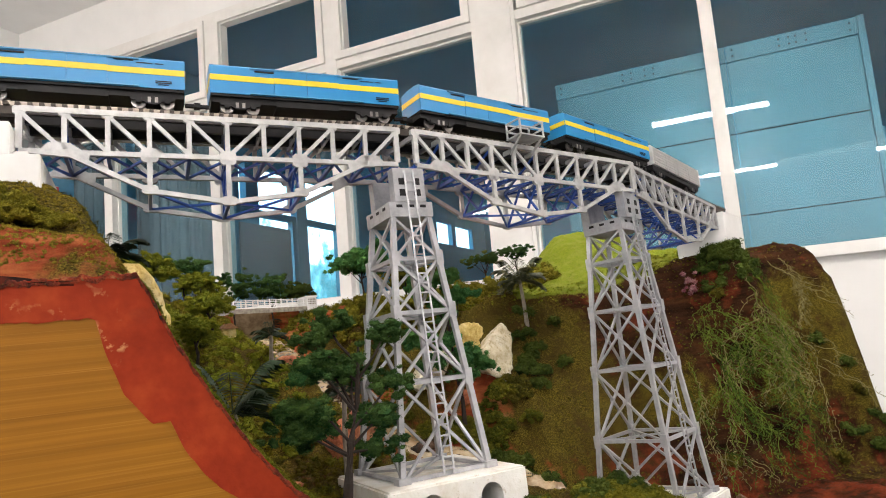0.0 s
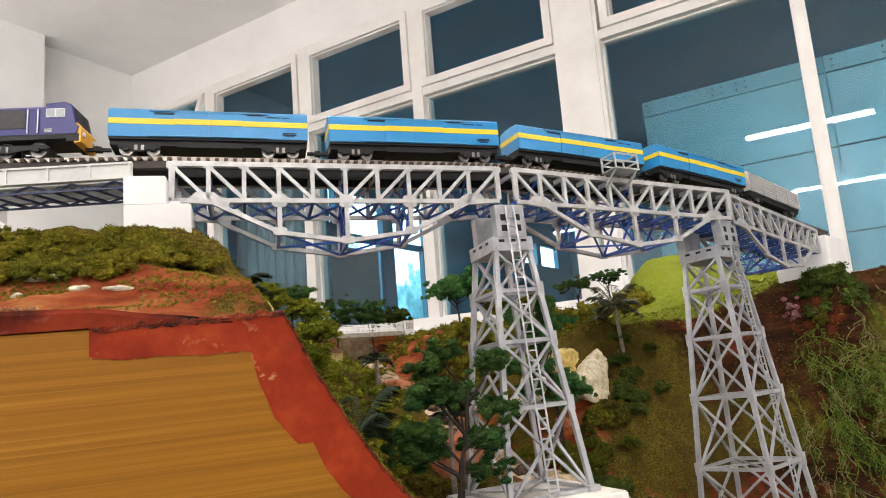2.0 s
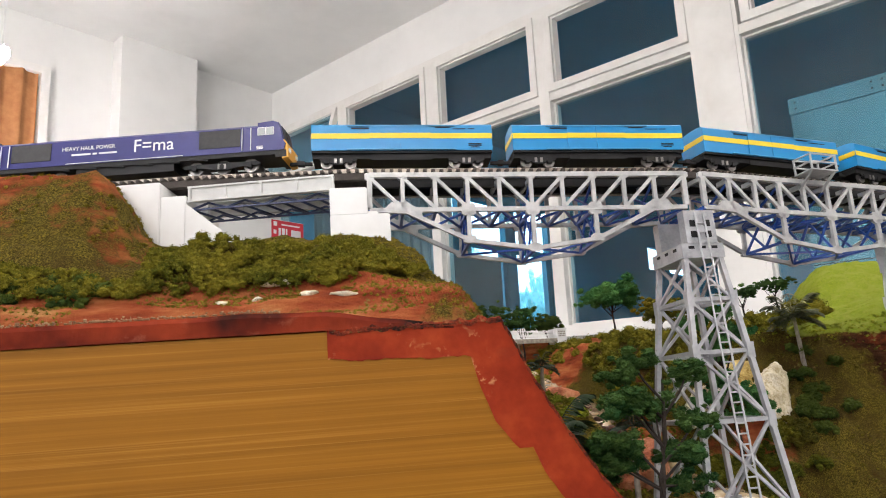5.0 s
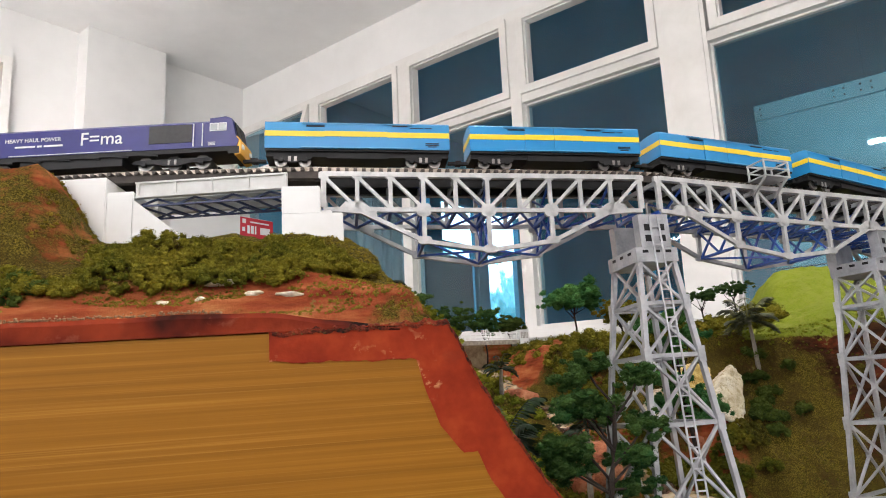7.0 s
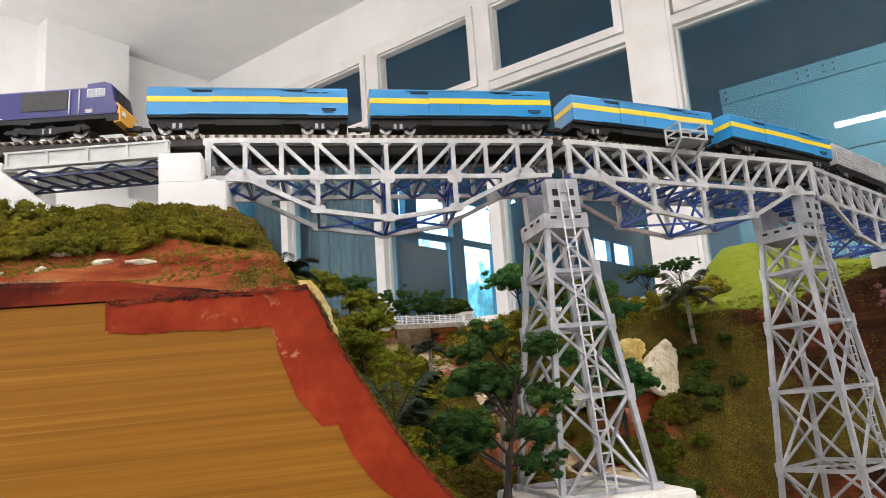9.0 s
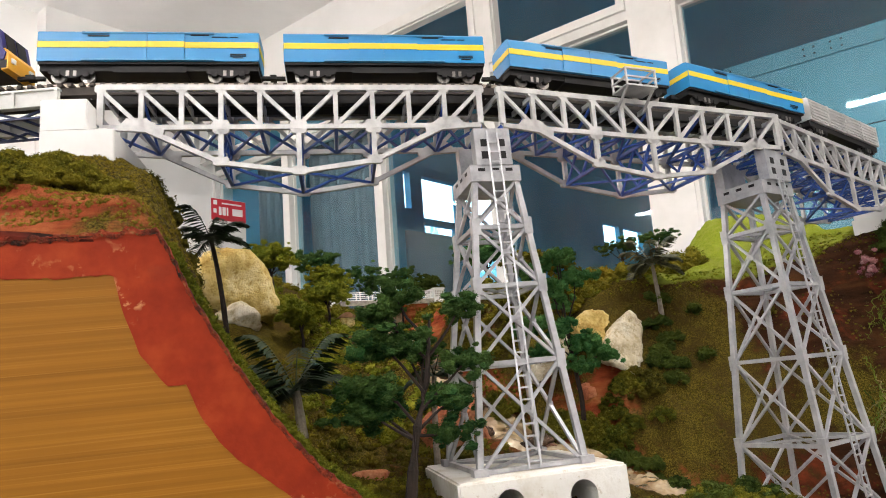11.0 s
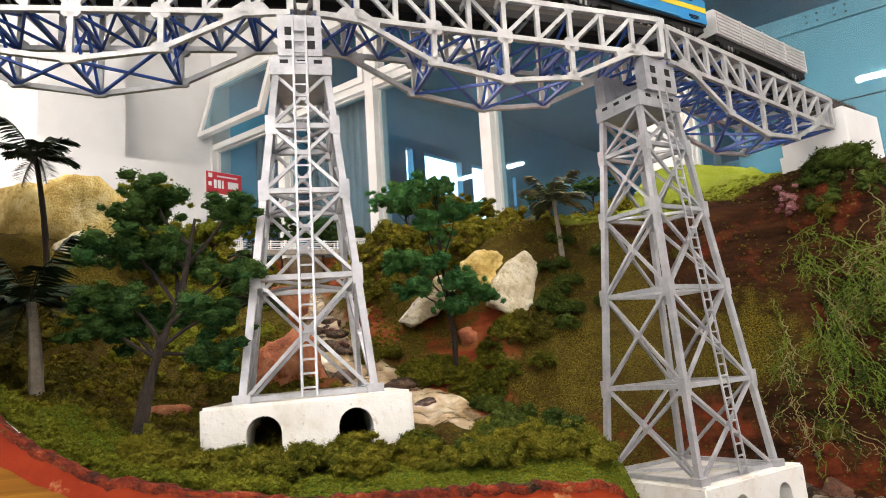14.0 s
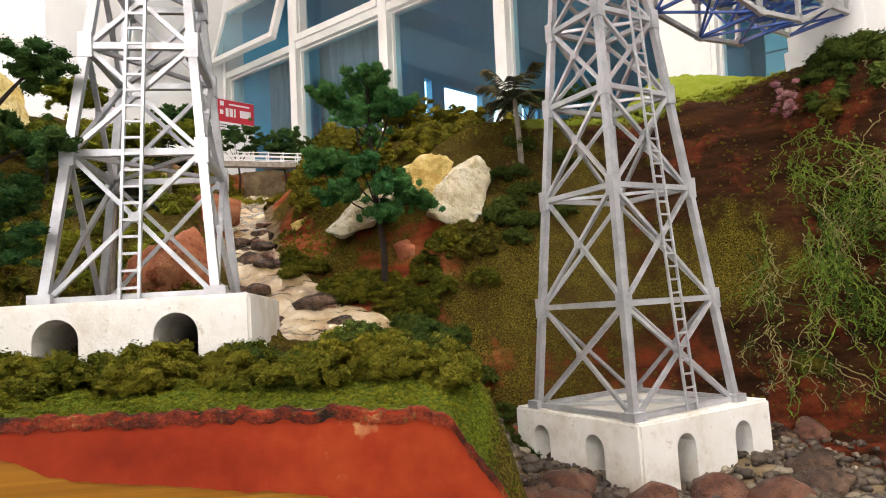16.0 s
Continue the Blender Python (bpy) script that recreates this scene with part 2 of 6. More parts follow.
# ---- towers ----
def tower(at, levels, along, across, label, shift=(0, 0)):
    """levels: heights from the foot up; along, across: full widths at the foot and at the cap."""
    ob = thing("trestle_tower", label, "trestle tower", at, "towers of the bridge")
    top = levels[-1]

    def corner(sx, sy, z):
        f = z / top
        return Vector((shift[0] * f + sx * (along[0] + (along[1] - along[0]) * f) / 2, shift[1] * f + sy * (across[0] + (across[1] - across[0]) * f) / 2, z))

    signs = ((-1, -1), (1, -1), (1, 1), (-1, 1))
    out = Vector((0, 0, 0))
    for sx, sy in signs:
        part("leg", one(beam, corner(sx, sy, 0), corner(sx, sy, top), 0.0044, 0.0044, Vector((0, 1, 0))), STEEL_T, ob)
        part("foot_plate", one(box, corner(sx, sy, 0) + Vector((-0.005, -0.005, 0)), corner(sx, sy, 0) + Vector((0.005, 0.005, 0.005))), STEEL_T, ob)
        for z in levels[1:-1]:
            c = corner(sx, sy, z)
            part("joint_plate", one(box, c + Vector((-0.0033, -0.0033, -0.0065)), c + Vector((0.0033, 0.0033, 0.0065))), STEEL_T, ob)
    for (ax, ay), (bx, by) in zip(signs, signs[1:] + signs[:1]):
        n = Vector((ax + bx, ay + by, 0)).normalized()
        for z0, z1 in zip(levels, levels[1:]):
            part("cross_brace", one(beam, corner(ax, ay, z0), corner(bx, by, z1), 0.0022, 0.0026, n), STEEL_T, ob)
            part("cross_brace", one(beam, corner(bx, by, z0) - n * 0.0012, corner(ax, ay, z1) - n * 0.0012, 0.0022, 0.0026, n), STEEL_T, ob)
            mid = (corner(ax, ay, z0) + corner(bx, by, z1) + corner(bx, by, z0) + corner(ax, ay, z1)) / 4
            wa, wb = (corner(ax, ay, z0) - corner(bx, by, z0)).length, (corner(ax, ay, z1) - corner(bx, by, z1)).length
            f = wa / (wa + wb)
            mid = (corner(ax, ay, z0) + corner(bx, by, z0)) / 2 * (1 - f) + (corner(ax, ay, z1) + corner(bx, by, z1)) / 2 * f
            t = (corner(bx, by, z0) - corner(ax, ay, z0)).normalized()
            part("joint_plate", one(beam, mid - t * 0.0024, mid + t * 0.0024, 0.0048, 0.0034, n), STEEL_T, ob)
        for z in levels[1:-1]:
            part("girt", one(beam, corner(ax, ay, z), corner(bx, by, z), 0.0034, 0.0034), STEEL_T, ob)
        part("girt", one(beam, corner(ax, ay, 0.002), corner(bx, by, 0.002), 0.0034, 0.003), STEEL_T, ob)
    for z in (0.002, *levels[1:-1]):
        for (ax, ay), (bx, by) in (((-1, -1), (1, 1)), ((1, -1), (-1, 1))):
            part("plan_brace", one(beam, corner(ax, ay, z), corner(bx, by, z), 0.0022, 0.0020), STEEL_T, ob)
    # ladder up the outer face
    ladder = part("ladder", one(lambda bm: [beam(bm, Vector((s * 0.0043, corner(1, -1, z0).y - 0.004, z0)), Vector((shift[0] + s * 0.0043, corner(1, -1, top).y - 0.0055, top + 0.04)), 0.0014, 0.0014) for s in (-1, 1) for z0 in (0.001,)]), STEEL_T, ob)
    n = int((top + 0.036) / 0.0082)
    for i in range(n):
        z = 0.006 + i * 0.0082
        f = (z - 0.001) / (top + 0.04)
        y = (corner(1, -1, 0.001).y - 0.004) * (1 - f) + (corner(1, -1, top).y - 0.0055) * f
        part("rung", one(beam, (shift[0] * f - 0.0043, y, z), (shift[0] * f + 0.0043, y, z), 0.0012, 0.0012), STEEL_T, ladder)
    # cap with slotted sides, bearings over it
    a, c = along[1] / 2 + 0.0035, across[1] / 2 + 0.0035
    head = Matrix.Translation((*shift, 0))
    cap = part("cap", one(box, (-a, -c, top - 0.001), (a, c, top + 0.012), head), STEEL_T, ob, "silver cap with dark slots")
    for s in (-1, 1):
        for k in (-1, 0, 1):
            part("slot", one(box, (k * a * 0.55 - 0.0028, s * c - 0.0004, top + 0.007), (k * a * 0.55 + 0.0028, s * c + 0.0004, top + 0.0095), head), DARK, cap)
            part("slot", one(box, (s * a - 0.0004, k * c * 0.55 - 0.0028, top + 0.007), (s * a + 0.0004, k * c * 0.55 + 0.0028, top + 0.0095), head), DARK, cap)
    for sy in (-1, 1):
        b_ = part("bearing", one(box, (-a * 0.72, sy * WIDE / 2 * 0.82 - 0.005, top + 0.012), (a * 0.72, sy * WIDE / 2 * 0.82 + 0.005, top + 0.042), head), STEEL_T, ob)
        for i in (-0.34, 0.34):
            for z in (0.017, 0.027):
                part("slot", one(box, (i * a - 0.003, sy * (WIDE / 2 * 0.82 + 0.005) - 0.0003, top + z), (i * a + 0.003, sy * (WIDE / 2 * 0.82 + 0.005) + 0.0003, top + z + 0.006), head), DARK, b_)
    return ob


tower(pose(0.2822, 0.0173, 0.9960, 0, 0, 5.0), [0, 0.0735, 0.1302, 0.176, 0.214], (0.077, 0.034), (0.087, 0.046), "silver lattice trestle tower with ladder on white pier", (0.0055, 0.003))
tower(pose(0.566, 0.0800, 0.9120, 0, 0, 25.5), [0, 0.067, 0.140, 0.2045, 0.258, 0.291], (0.091, 0.045), (0.086, 0.040), "tall silver lattice trestle tower with ladder on square pier")


# ---- piers ----
def arch_cutter(w, h, y0, y1, m):
    bm = bmesh.new()
    pts = [(-w / 2, -0.01), (w / 2, -0.01)] + [(w / 2 * math.cos(a), h - w / 2 + w / 2 * math.sin(a)) for a in [math.pi * i / 10 for i in range(11)]]
    prism(bm, pts, y0, y1, m)
    return bm


def pier(at, lx, ly, h, arches_x, arches_y, w, ah, label):
    """A hollow plaster box with arched openings through its sides."""
    bm = bmesh.new()
    t = 0.012
    box(bm, (-lx / 2, -ly / 2, 0), (lx / 2, ly / 2, h))
    bmesh.ops.bevel(bm, geom=bm.edges[:], offset=0.0015, segments=2, affect="EDGES")
    me = bpy.data.meshes.new("pier")
    bm.to_mesh(me)
    me.materials.append(PLASTER)
    ob = new("bridge_pier", me)
    tagged(ob, label, "pier", "piers of the bridge")
    ob.matrix_world = at
    cut = bmesh.new()
    for x in arches_x:
        tmp = arch_cutter(w, ah, -ly / 2 - 0.01, ly / 2 + 0.01, pose(x, 0, 0))
        tm = bpy.data.meshes.new("t")
        tmp.to_mesh(tm)
        cut.from_mesh(tm)
        tmp.free()
    me2 = bpy.data.meshes.new("arch_cut")
    cut.to_mesh(me2)
    cutx = new("arch_cut", me2)
    cutx.matrix_world = at
    cut.clear()
    for y in arches_y:
        tmp = arch_cutter(w, ah, -lx / 2 - 0.01, lx / 2 + 0.01, pose(0, y, 0, 0, 0, 90))
        tm = bpy.data.meshes.new("t")
        tmp.to_mesh(tm)
        cut.from_mesh(tm)
        tmp.free()
    me3 = bpy.data.meshes.new("arch_cut")
    cut.to_mesh(me3)
    cut.free()
    cuty = new("arch_cut", me3)
    cuty.matrix_world = at
    for c in (cutx, cuty):
        if not c.data.vertices:
            continue
        mod = ob.modifiers.new("arches", "BOOLEAN")
        mod.operation, mod.object, mod.solver = "DIFFERENCE", c, "EXACT"
    done = bpy.data.meshes.new_from_object(ob.evaluated_get(bpy.context.evaluated_depsgraph_get()))
    ob.modifiers.clear()
    ob.data = done
    for c in (cutx, cuty):
        bpy.data.objects.remove(c)
    return ob


pier(pose(0.2838, 0.0150, 0.9360, 0, 0, 2.5), 0.116, 0.128, 0.060, (-0.0245, 0.0255), (), 0.0190, 0.053, "white plaster bridge pier with arched openings among bushes")
pier(pose(0.5711, 0.0881, 0.8650, 0, 0, 25), 0.118, 0.115, 0.0470, (-0.022, 0.030), (-0.020, 0.030), 0.0160, 0.037, "white plaster square pier with arches standing on pebbles")
# ---- terrain ----
def ease(a, b, x):
    t = np.clip((x - a) / (b - a), 0, 1)
    return t * t * (3 - 2 * t)


def lerp(pts, v):
    return np.interp(v, [p[0] for p in pts], [p[1] for p in pts])


FRONT = -0.142  # face of the wooden fascia
LIP = [(-0.9, 1.1475), (-0.03, 1.1455), (0.060, 1.1468), (0.074, 1.147), (0.082, 1.132), (0.089, 1.115), (0.100, 1.094), (0.113, 1.072), (0.127, 1.050), (0.148, 1.023), (0.170, 1.004), (0.187, 0.988), (0.215, 0.973), (0.250, 0.965), (0.292, 0.9575), (0.372, 0.9545), (0.415, 0.951), (0.423, 0.947), (0.427, 0.940), (0.437, 0.926), (0.452, 0.886), (0.470, 0.866), (1.2, 0.866)]
RIVER_X = [(-0.15, 0.505), (-0.05, 0.488), (0.0, 0.472), (0.1, 0.400), (0.15, 0.372), (0.2, 0.330), (0.25, 0.300), (0.3, 0.278), (0.45, 0.250), (0.6, 0.24), (1.3, 0.24)]
STEEP = [(-0.1, 0.873), (0.06, 0.877), (0.112, 0.884), (0.128, 0.925), (0.142, 0.973), (0.173, 1.058), (0.205, 1.112), (0.240, 1.155), (0.258, 1.168), (0.275, 1.173), (0.33, 1.178), (1.5, 1.182)]
RIVER_W = [(-0.02, 0.03), (0.06, 0.036), (0.1, 0.046), (0.15, 0.046), (0.2, 0.033), (0.25, 0.022), (0.3, 0.017), (0.6, 0.016)]
SHEER = [(-0.1, 0.873), (0.06, 0.876), (0.120, 0.882), (0.138, 0.91), (0.150, 0.99), (0.162, 1.08), (0.176, 1.150), (0.190, 1.182), (0.215, 1.194), (0.33, 1.205), (1.5, 1.205)]
CLIFF = [(-0.1, 0.873), (0.09, 0.876), (0.122, 0.884), (0.140, 0.915), (0.17, 0.965), (0.22, 1.035), (0.26, 1.100), (0.275, 1.130), (0.292, 1.162), (0.33, 1.172), (1.5, 1.180)]
RIVER_Z = [(-0.15, 0.872), (0.02, 0.875), (0.06, 0.895), (0.09, 0.943), (0.12, 0.953), (0.16, 0.970), (0.20, 0.992), (0.25, 1.022), (0.3, 1.050), (0.45, 1.11), (0.6, 1.15), (1.3, 1.20)]


def height(x, y):
    """The lie of the land, from the carved foam banks to the river bed."""
    rx, rz = lerp(RIVER_X, y), lerp(RIVER_Z, y)
    # the left bank under the first span, rising to the ridge that bears the abutments
    bank = lerp([(-0.15, 0.955), (0.05, 0.972), (0.14, 1.015), (0.22, 1.075), (0.35, 1.125), (0.5, 1.165), (0.6, 1.195), (1.2, 1.215)], y)
    left = bank + 0.085 * ease(0.20, 0.0, x) * ease(0.05, 0.25, y) * ease(0.75, 0.5, y) + 0.045 * ease(0.26, 0.12, x) * ease(0.14, -0.04, y)
    hw = lerp(RIVER_W, y)
    low = rz + (left - rz) * ease(-hw, -hw - lerp([(-0.05, 0.030), (0.06, 0.05)], y), x - rx)
    # the pebble bed below the cliff lies lower than the stream
    low = low + (0.876 - np.minimum(low, 0.97)) * ease(hw + 0.004, hw + 0.040, x - rx) * ease(0.20, 0.14, y)
    crest = lerp([(-0.145, 1.150), (-0.134, 1.158), (-0.126, 1.1610), (-0.119, 1.174), (-0.108, 1.180), (-0.10, 1.190), (-0.06, 1.210), (-0.02, 1.236), (0.06, 1.240), (0.12, 1.20), (0.2, 1.14), (0.4, 1.13)], y)
    crest = crest - 0.016 * ease(-0.01, 0.05, x) * ease(-0.115, -0.09, y)
    crest = crest + 0.066 * ease(-0.165, -0.225, x) * ease(-0.11, 0.0, y) * ease(0.2, 0.06, y)
    edge = lerp([(-0.145, 0.128), (-0.10, 0.125), (-0.04, 0.112), (0.0, 0.106), (0.04, 0.10), (0.1, 0.05), (0.2, -0.12), (0.5, -0.3)], y)
    ridge = ease(edge + 0.012, edge - 0.078, x)
    z = low + (np.maximum(crest, low) - low) * ridge
    # the right bank of the river behind the first tower, then the cliff and the plateau over it
    z = z + (np.maximum(1.172 + 0.02 * ease(0.4, 0.6, y), z) - z) * ease(hw + 0.005, hw + 0.085, x - rx) * ease(0.22, 0.38, y)
    turn = ease(0.62, 0.715, x)
    face = lerp(CLIFF, y) * (1 - turn) + lerp(STEEP, y) * turn
    sheer = ease(0.735, 0.835, x)
    face = face * (1 - sheer) + lerp(SHEER, y + lerp([(0.78, 0.0), (0.84, 0.010), (0.92, 0.018), (1.02, 0.026)], x) + 0.012 * np.sin(x * 47)) * sheer
    aside = x - 0.6 * (y - 0.6)
    crown = 0.082 * ease(0.42, 0.62, y) * ease(0.72, 0.85, aside) - 0.028 * ease(0.52, 0.44, x) * ease(0.25, 0.3, y)
    crown = crown + 0.024 * ease(0.27, 0.40, y) * ease(0.60, 0.74, x)
    inland = ease(0.0, 0.12, x - rx - hw)
    z = z + (np.maximum(face + crown * ease(1.1, 1.165, face), z) - z) * inland * ease(0.40, 0.48, x)
    z = np.maximum(z, 0.50 + 0.708 * ease(0.635, 0.675, y) * ease(0.56, 0.46, x))
    # the carved lip of the fascia
    reach = 0.012 + 0.058 * ease(0.07, 0.12, x) * ease(0.34, 0.24, x) + 0.03 * ease(0.24, 0.34, x)
    near = ease(FRONT + reach, FRONT, y) * ease(0.5, 0.46, x)
    z = z + (lerp(LIP, x) - z) * near
    # the right end of the layout, with a rounded shoulder
    z = z - 0.018 * ease(0.965, 1.0, x) * ease(1.0, 1.15, z)
    return z + (0.62 - z) * ease(1.0, 1.014, x + 0.005 * np.sin(y * 60))


NX, NY = 460, 380
xs = np.linspace(-0.62, 1.02, NX)
ys = FRONT + 0.001 + 1.10 * (np.linspace(0, 1, NY) ** 1.6)
GX, GY = np.meshgrid(xs, ys)
GZ = height(GX, GY)
# worn ledges in the red bank over the fascia
GZ = GZ + 0.0022 * np.sin(GX * 9 + np.sin(GX * 31)) * ease(-0.128, -0.120, GY) * ease(-0.095, -0.108, GY) * ease(0.06, 0.0, GX)
for i in range(NY):
    for j in range(NX):
        p = Vector((GX[i, j], GY[i, j], GZ[i, j]))
        a = noise.fractal(p * 14, 0.9, 2.1, 4) * 0.009 + noise.fractal(p * 60, 0.8, 2.2, 4) * 0.0030 + noise.noise(p * 260) * 0.0008
        GZ[i, j] += a * min(1.0, 0.12 + (p.y - FRONT) * 14)


def ground(x, y):
    """Height of the finished ground."""
    j = min(max(int(np.searchsorted(xs, x)) - 1, 0), NX - 2)
    i = min(max(int(np.searchsorted(ys, y)) - 1, 0), NY - 2)
    fx, fy = min(max((x - xs[j]) / (xs[j + 1] - xs[j]), 0), 1), min(max((y - ys[i]) / (ys[i + 1] - ys[i]), 0), 1)
    return float((GZ[i, j] * (1 - fx) + GZ[i, j + 1] * fx) * (1 - fy) + (GZ[i + 1, j] * (1 - fx) + GZ[i + 1, j + 1] * fx) * fy)


verts = np.stack([GX.ravel(), GY.ravel(), GZ.ravel()], 1)
faces = [(i * NX + j, i * NX + j + 1, (i + 1) * NX + j + 1, (i + 1) * NX + j) for i in range(NY - 1) for j in range(NX - 1)]
me = bpy.data.meshes.new("ground")
me.from_pydata(verts.tolist(), [], faces)
me.polygons.foreach_set("use_smooth", [True] * len(me.polygons))
# what covers the ground: bare red earth, bright static grass, lawn
X, Y, H = GX.ravel(), GY.ravel(), GZ.ravel()
# brown earth reaches wider on the right cliff, standing in for shade too
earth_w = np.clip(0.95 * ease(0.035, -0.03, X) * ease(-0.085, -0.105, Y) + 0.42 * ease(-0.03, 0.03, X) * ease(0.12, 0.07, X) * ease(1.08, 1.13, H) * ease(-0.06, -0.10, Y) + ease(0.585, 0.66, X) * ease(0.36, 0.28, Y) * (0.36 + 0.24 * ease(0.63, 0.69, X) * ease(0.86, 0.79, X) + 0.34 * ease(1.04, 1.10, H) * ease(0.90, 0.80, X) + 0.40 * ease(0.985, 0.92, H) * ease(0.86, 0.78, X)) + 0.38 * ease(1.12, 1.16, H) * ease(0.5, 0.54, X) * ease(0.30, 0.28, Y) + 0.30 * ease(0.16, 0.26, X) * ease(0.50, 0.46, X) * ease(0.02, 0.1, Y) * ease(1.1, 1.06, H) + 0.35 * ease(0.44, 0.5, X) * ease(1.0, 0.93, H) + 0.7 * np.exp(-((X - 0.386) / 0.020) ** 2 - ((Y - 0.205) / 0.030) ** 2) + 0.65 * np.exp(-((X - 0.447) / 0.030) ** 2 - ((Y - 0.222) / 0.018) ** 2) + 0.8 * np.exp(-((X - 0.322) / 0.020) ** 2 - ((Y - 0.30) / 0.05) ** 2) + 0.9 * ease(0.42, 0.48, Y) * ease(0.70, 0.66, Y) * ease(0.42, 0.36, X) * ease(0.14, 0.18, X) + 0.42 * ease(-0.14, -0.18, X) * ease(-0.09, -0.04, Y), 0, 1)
grass_w = np.clip(ease(0.048, 0.062, X) * ease(1.145, 1.13, H) * ease(-0.045, -0.075, Y - 0.022 * ease(0.26, 0.18, X)) * ease(0.455, 0.43, X) + 0.6 * ease(0.05, 0.08, X) * ease(1.12, 1.08, H) * ease(0.0, -0.08, Y) * ease(0.2, 0.1, X), 0, 1)
lawn_w = np.clip(ease(0.715, 0.750, X - 0.6 * (Y - 0.6)) * ease(1.150, 1.166, H) * ease(0.24, 0.27, Y) + ease(0.44, 0.40, X) * ease(0.70, 0.76, Y), 0, 1)
bed_w = ease(0.045, 0.02, np.abs(X - lerp(RIVER_X, Y))) + ease(0.90, 0.882, H) * ease(0.43, 0.46, X) * ease(0.70, 0.64, X)
cover = me.attributes.new("cover", "FLOAT_COLOR", "POINT")
cover.data.foreach_set("color", np.stack([earth_w, grass_w, lawn_w, np.clip(bed_w, 0, 1)], 1).astype(np.float32).ravel())

g = Nodes("model_ground")
at = g.add("ShaderNodeAttribute")
at.attribute_name = "cover"
sep = g.add("ShaderNodeSeparateColor")
g.link(at.outputs["Color"], sep.inputs[0])
big, mid, fine = g.noise(11, 4), g.noise(48, 5, 0.7), g.noise(780, 6, 0.85)
strata = g.add("ShaderNodeMapping")
strata.inputs["Scale"].default_value = (9, 9, 42)
g.link(g.coord, strata.inputs["Vector"])
layer = g.noise(2.0, 4, 0.6, strata.outputs["Vector"])
rust = g.ramp(layer, [(0.28, (0.11, 0.020, 0.008)), (0.44, (0.24, 0.050, 0.018)), (0.60, (0.34, 0.115, 0.038)), (0.76, (0.48, 0.27, 0.10))])
# dark brown cliff earth, with some of the cliff's shade in its colour
shaded_umber = g.ramp(layer, [(0.30, (0.010, 0.005, 0.002)), (0.5, (0.034, 0.013, 0.006)), (0.7, (0.070, 0.028, 0.010))])
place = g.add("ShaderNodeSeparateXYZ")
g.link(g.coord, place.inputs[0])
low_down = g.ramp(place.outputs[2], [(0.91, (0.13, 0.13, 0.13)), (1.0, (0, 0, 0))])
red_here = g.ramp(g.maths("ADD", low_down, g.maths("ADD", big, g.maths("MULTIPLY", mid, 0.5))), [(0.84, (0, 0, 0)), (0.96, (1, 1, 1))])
clay = g.mix(red_here, shaded_umber, g.ramp(layer, [(0.3, (0.060, 0.010, 0.005)), (0.7, (0.20, 0.042, 0.016))]))
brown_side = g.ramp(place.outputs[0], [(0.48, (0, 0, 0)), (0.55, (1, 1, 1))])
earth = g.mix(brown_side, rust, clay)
earth = g.mix(g.ramp(fine, [(0.55, (0, 0, 0)), (0.75, (0.4, 0.4, 0.4))]), earth, (0.14, 0.075, 0.028))
turf = g.ramp(fine, [(0.40, (0.010, 0.008, 0.002)), (0.5, (0.070, 0.056, 0.008)), (0.60, (0.21, 0.155, 0.020))])
turf = g.mix(g.ramp(g.maths("ADD", g.maths("MULTIPLY", mid, 0.5), g.maths("MULTIPLY", big, 0.5)), [(0.44, (0, 0, 0)), (0.60, (0.8, 0.8, 0.8))]), turf, (0.045, 0.026, 0.008))
grass = g.ramp(fine, [(0.38, (0.022, 0.033, 0.003)), (0.5, (0.078, 0.104, 0.007)), (0.62, (0.17, 0.20, 0.016))])
lawn = g.ramp(fine, [(0.30, (0.085, 0.125, 0.008)), (0.72, (0.24, 0.275, 0.022))])
lawn = g.mix(g.ramp(mid, [(0.45, (0, 0, 0)), (0.6, (0.7, 0.7, 0.7))]), lawn, (0.20, 0.22, 0.04))
bed = g.ramp(mid, [(0.3, (0.10, 0.06, 0.03)), (0.7, (0.30, 0.23, 0.14))])
wob = g.maths("MULTIPLY", g.maths("SUBTRACT", g.maths("ADD", big, g.maths("MULTIPLY", mid, 0.8)), 0.9), 1.6)


def edge_of(socket, width=0.12):
    return g.ramp(g.maths("ADD", socket, wob), [(0.5 - width, (0, 0, 0)), (0.5 + width, (1, 1, 1))])


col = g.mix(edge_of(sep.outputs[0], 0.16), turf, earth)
col = g.mix(edge_of(at.outputs["Alpha"]), col, bed)
col = g.mix(edge_of(sep.outputs[1]), col, grass)
col = g.mix(edge_of(sep.outputs[2]), col, lawn)
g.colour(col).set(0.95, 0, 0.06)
g.bump(g.maths("ADD", fine, g.maths("MULTIPLY", mid, 2.0)), 0.9, 0.0016)
me.materials.append(g.mat)
tagged(new("ground", me), "modelled red earth and olive turf hillsides of the layout", "ground", kind="structure")

# ---- fascia ----
base = solid("layout_base", one(box, (-0.62, FRONT, 0.0), (1.0, FRONT + 1.09, 0.64)), plain("grey_base_paint", (0.10, 0.10, 0.10), (0.16, 0.16, 0.15), 6, 0.7), "plain grey base under the layout", kind="structure")
w = Nodes("varnished_plywood")
stretch = w.add("ShaderNodeMapping")
stretch.inputs["Scale"].default_value = (0.35, 1.0, 46)
w.link(w.coord, stretch.inputs["Vector"])
grain = w.noise(5, 6, 0.65, stretch.outputs["Vector"])
stretch2 = w.add("ShaderNodeMapping")
stretch2.inputs["Scale"].default_value = (0.5, 1.0, 120)
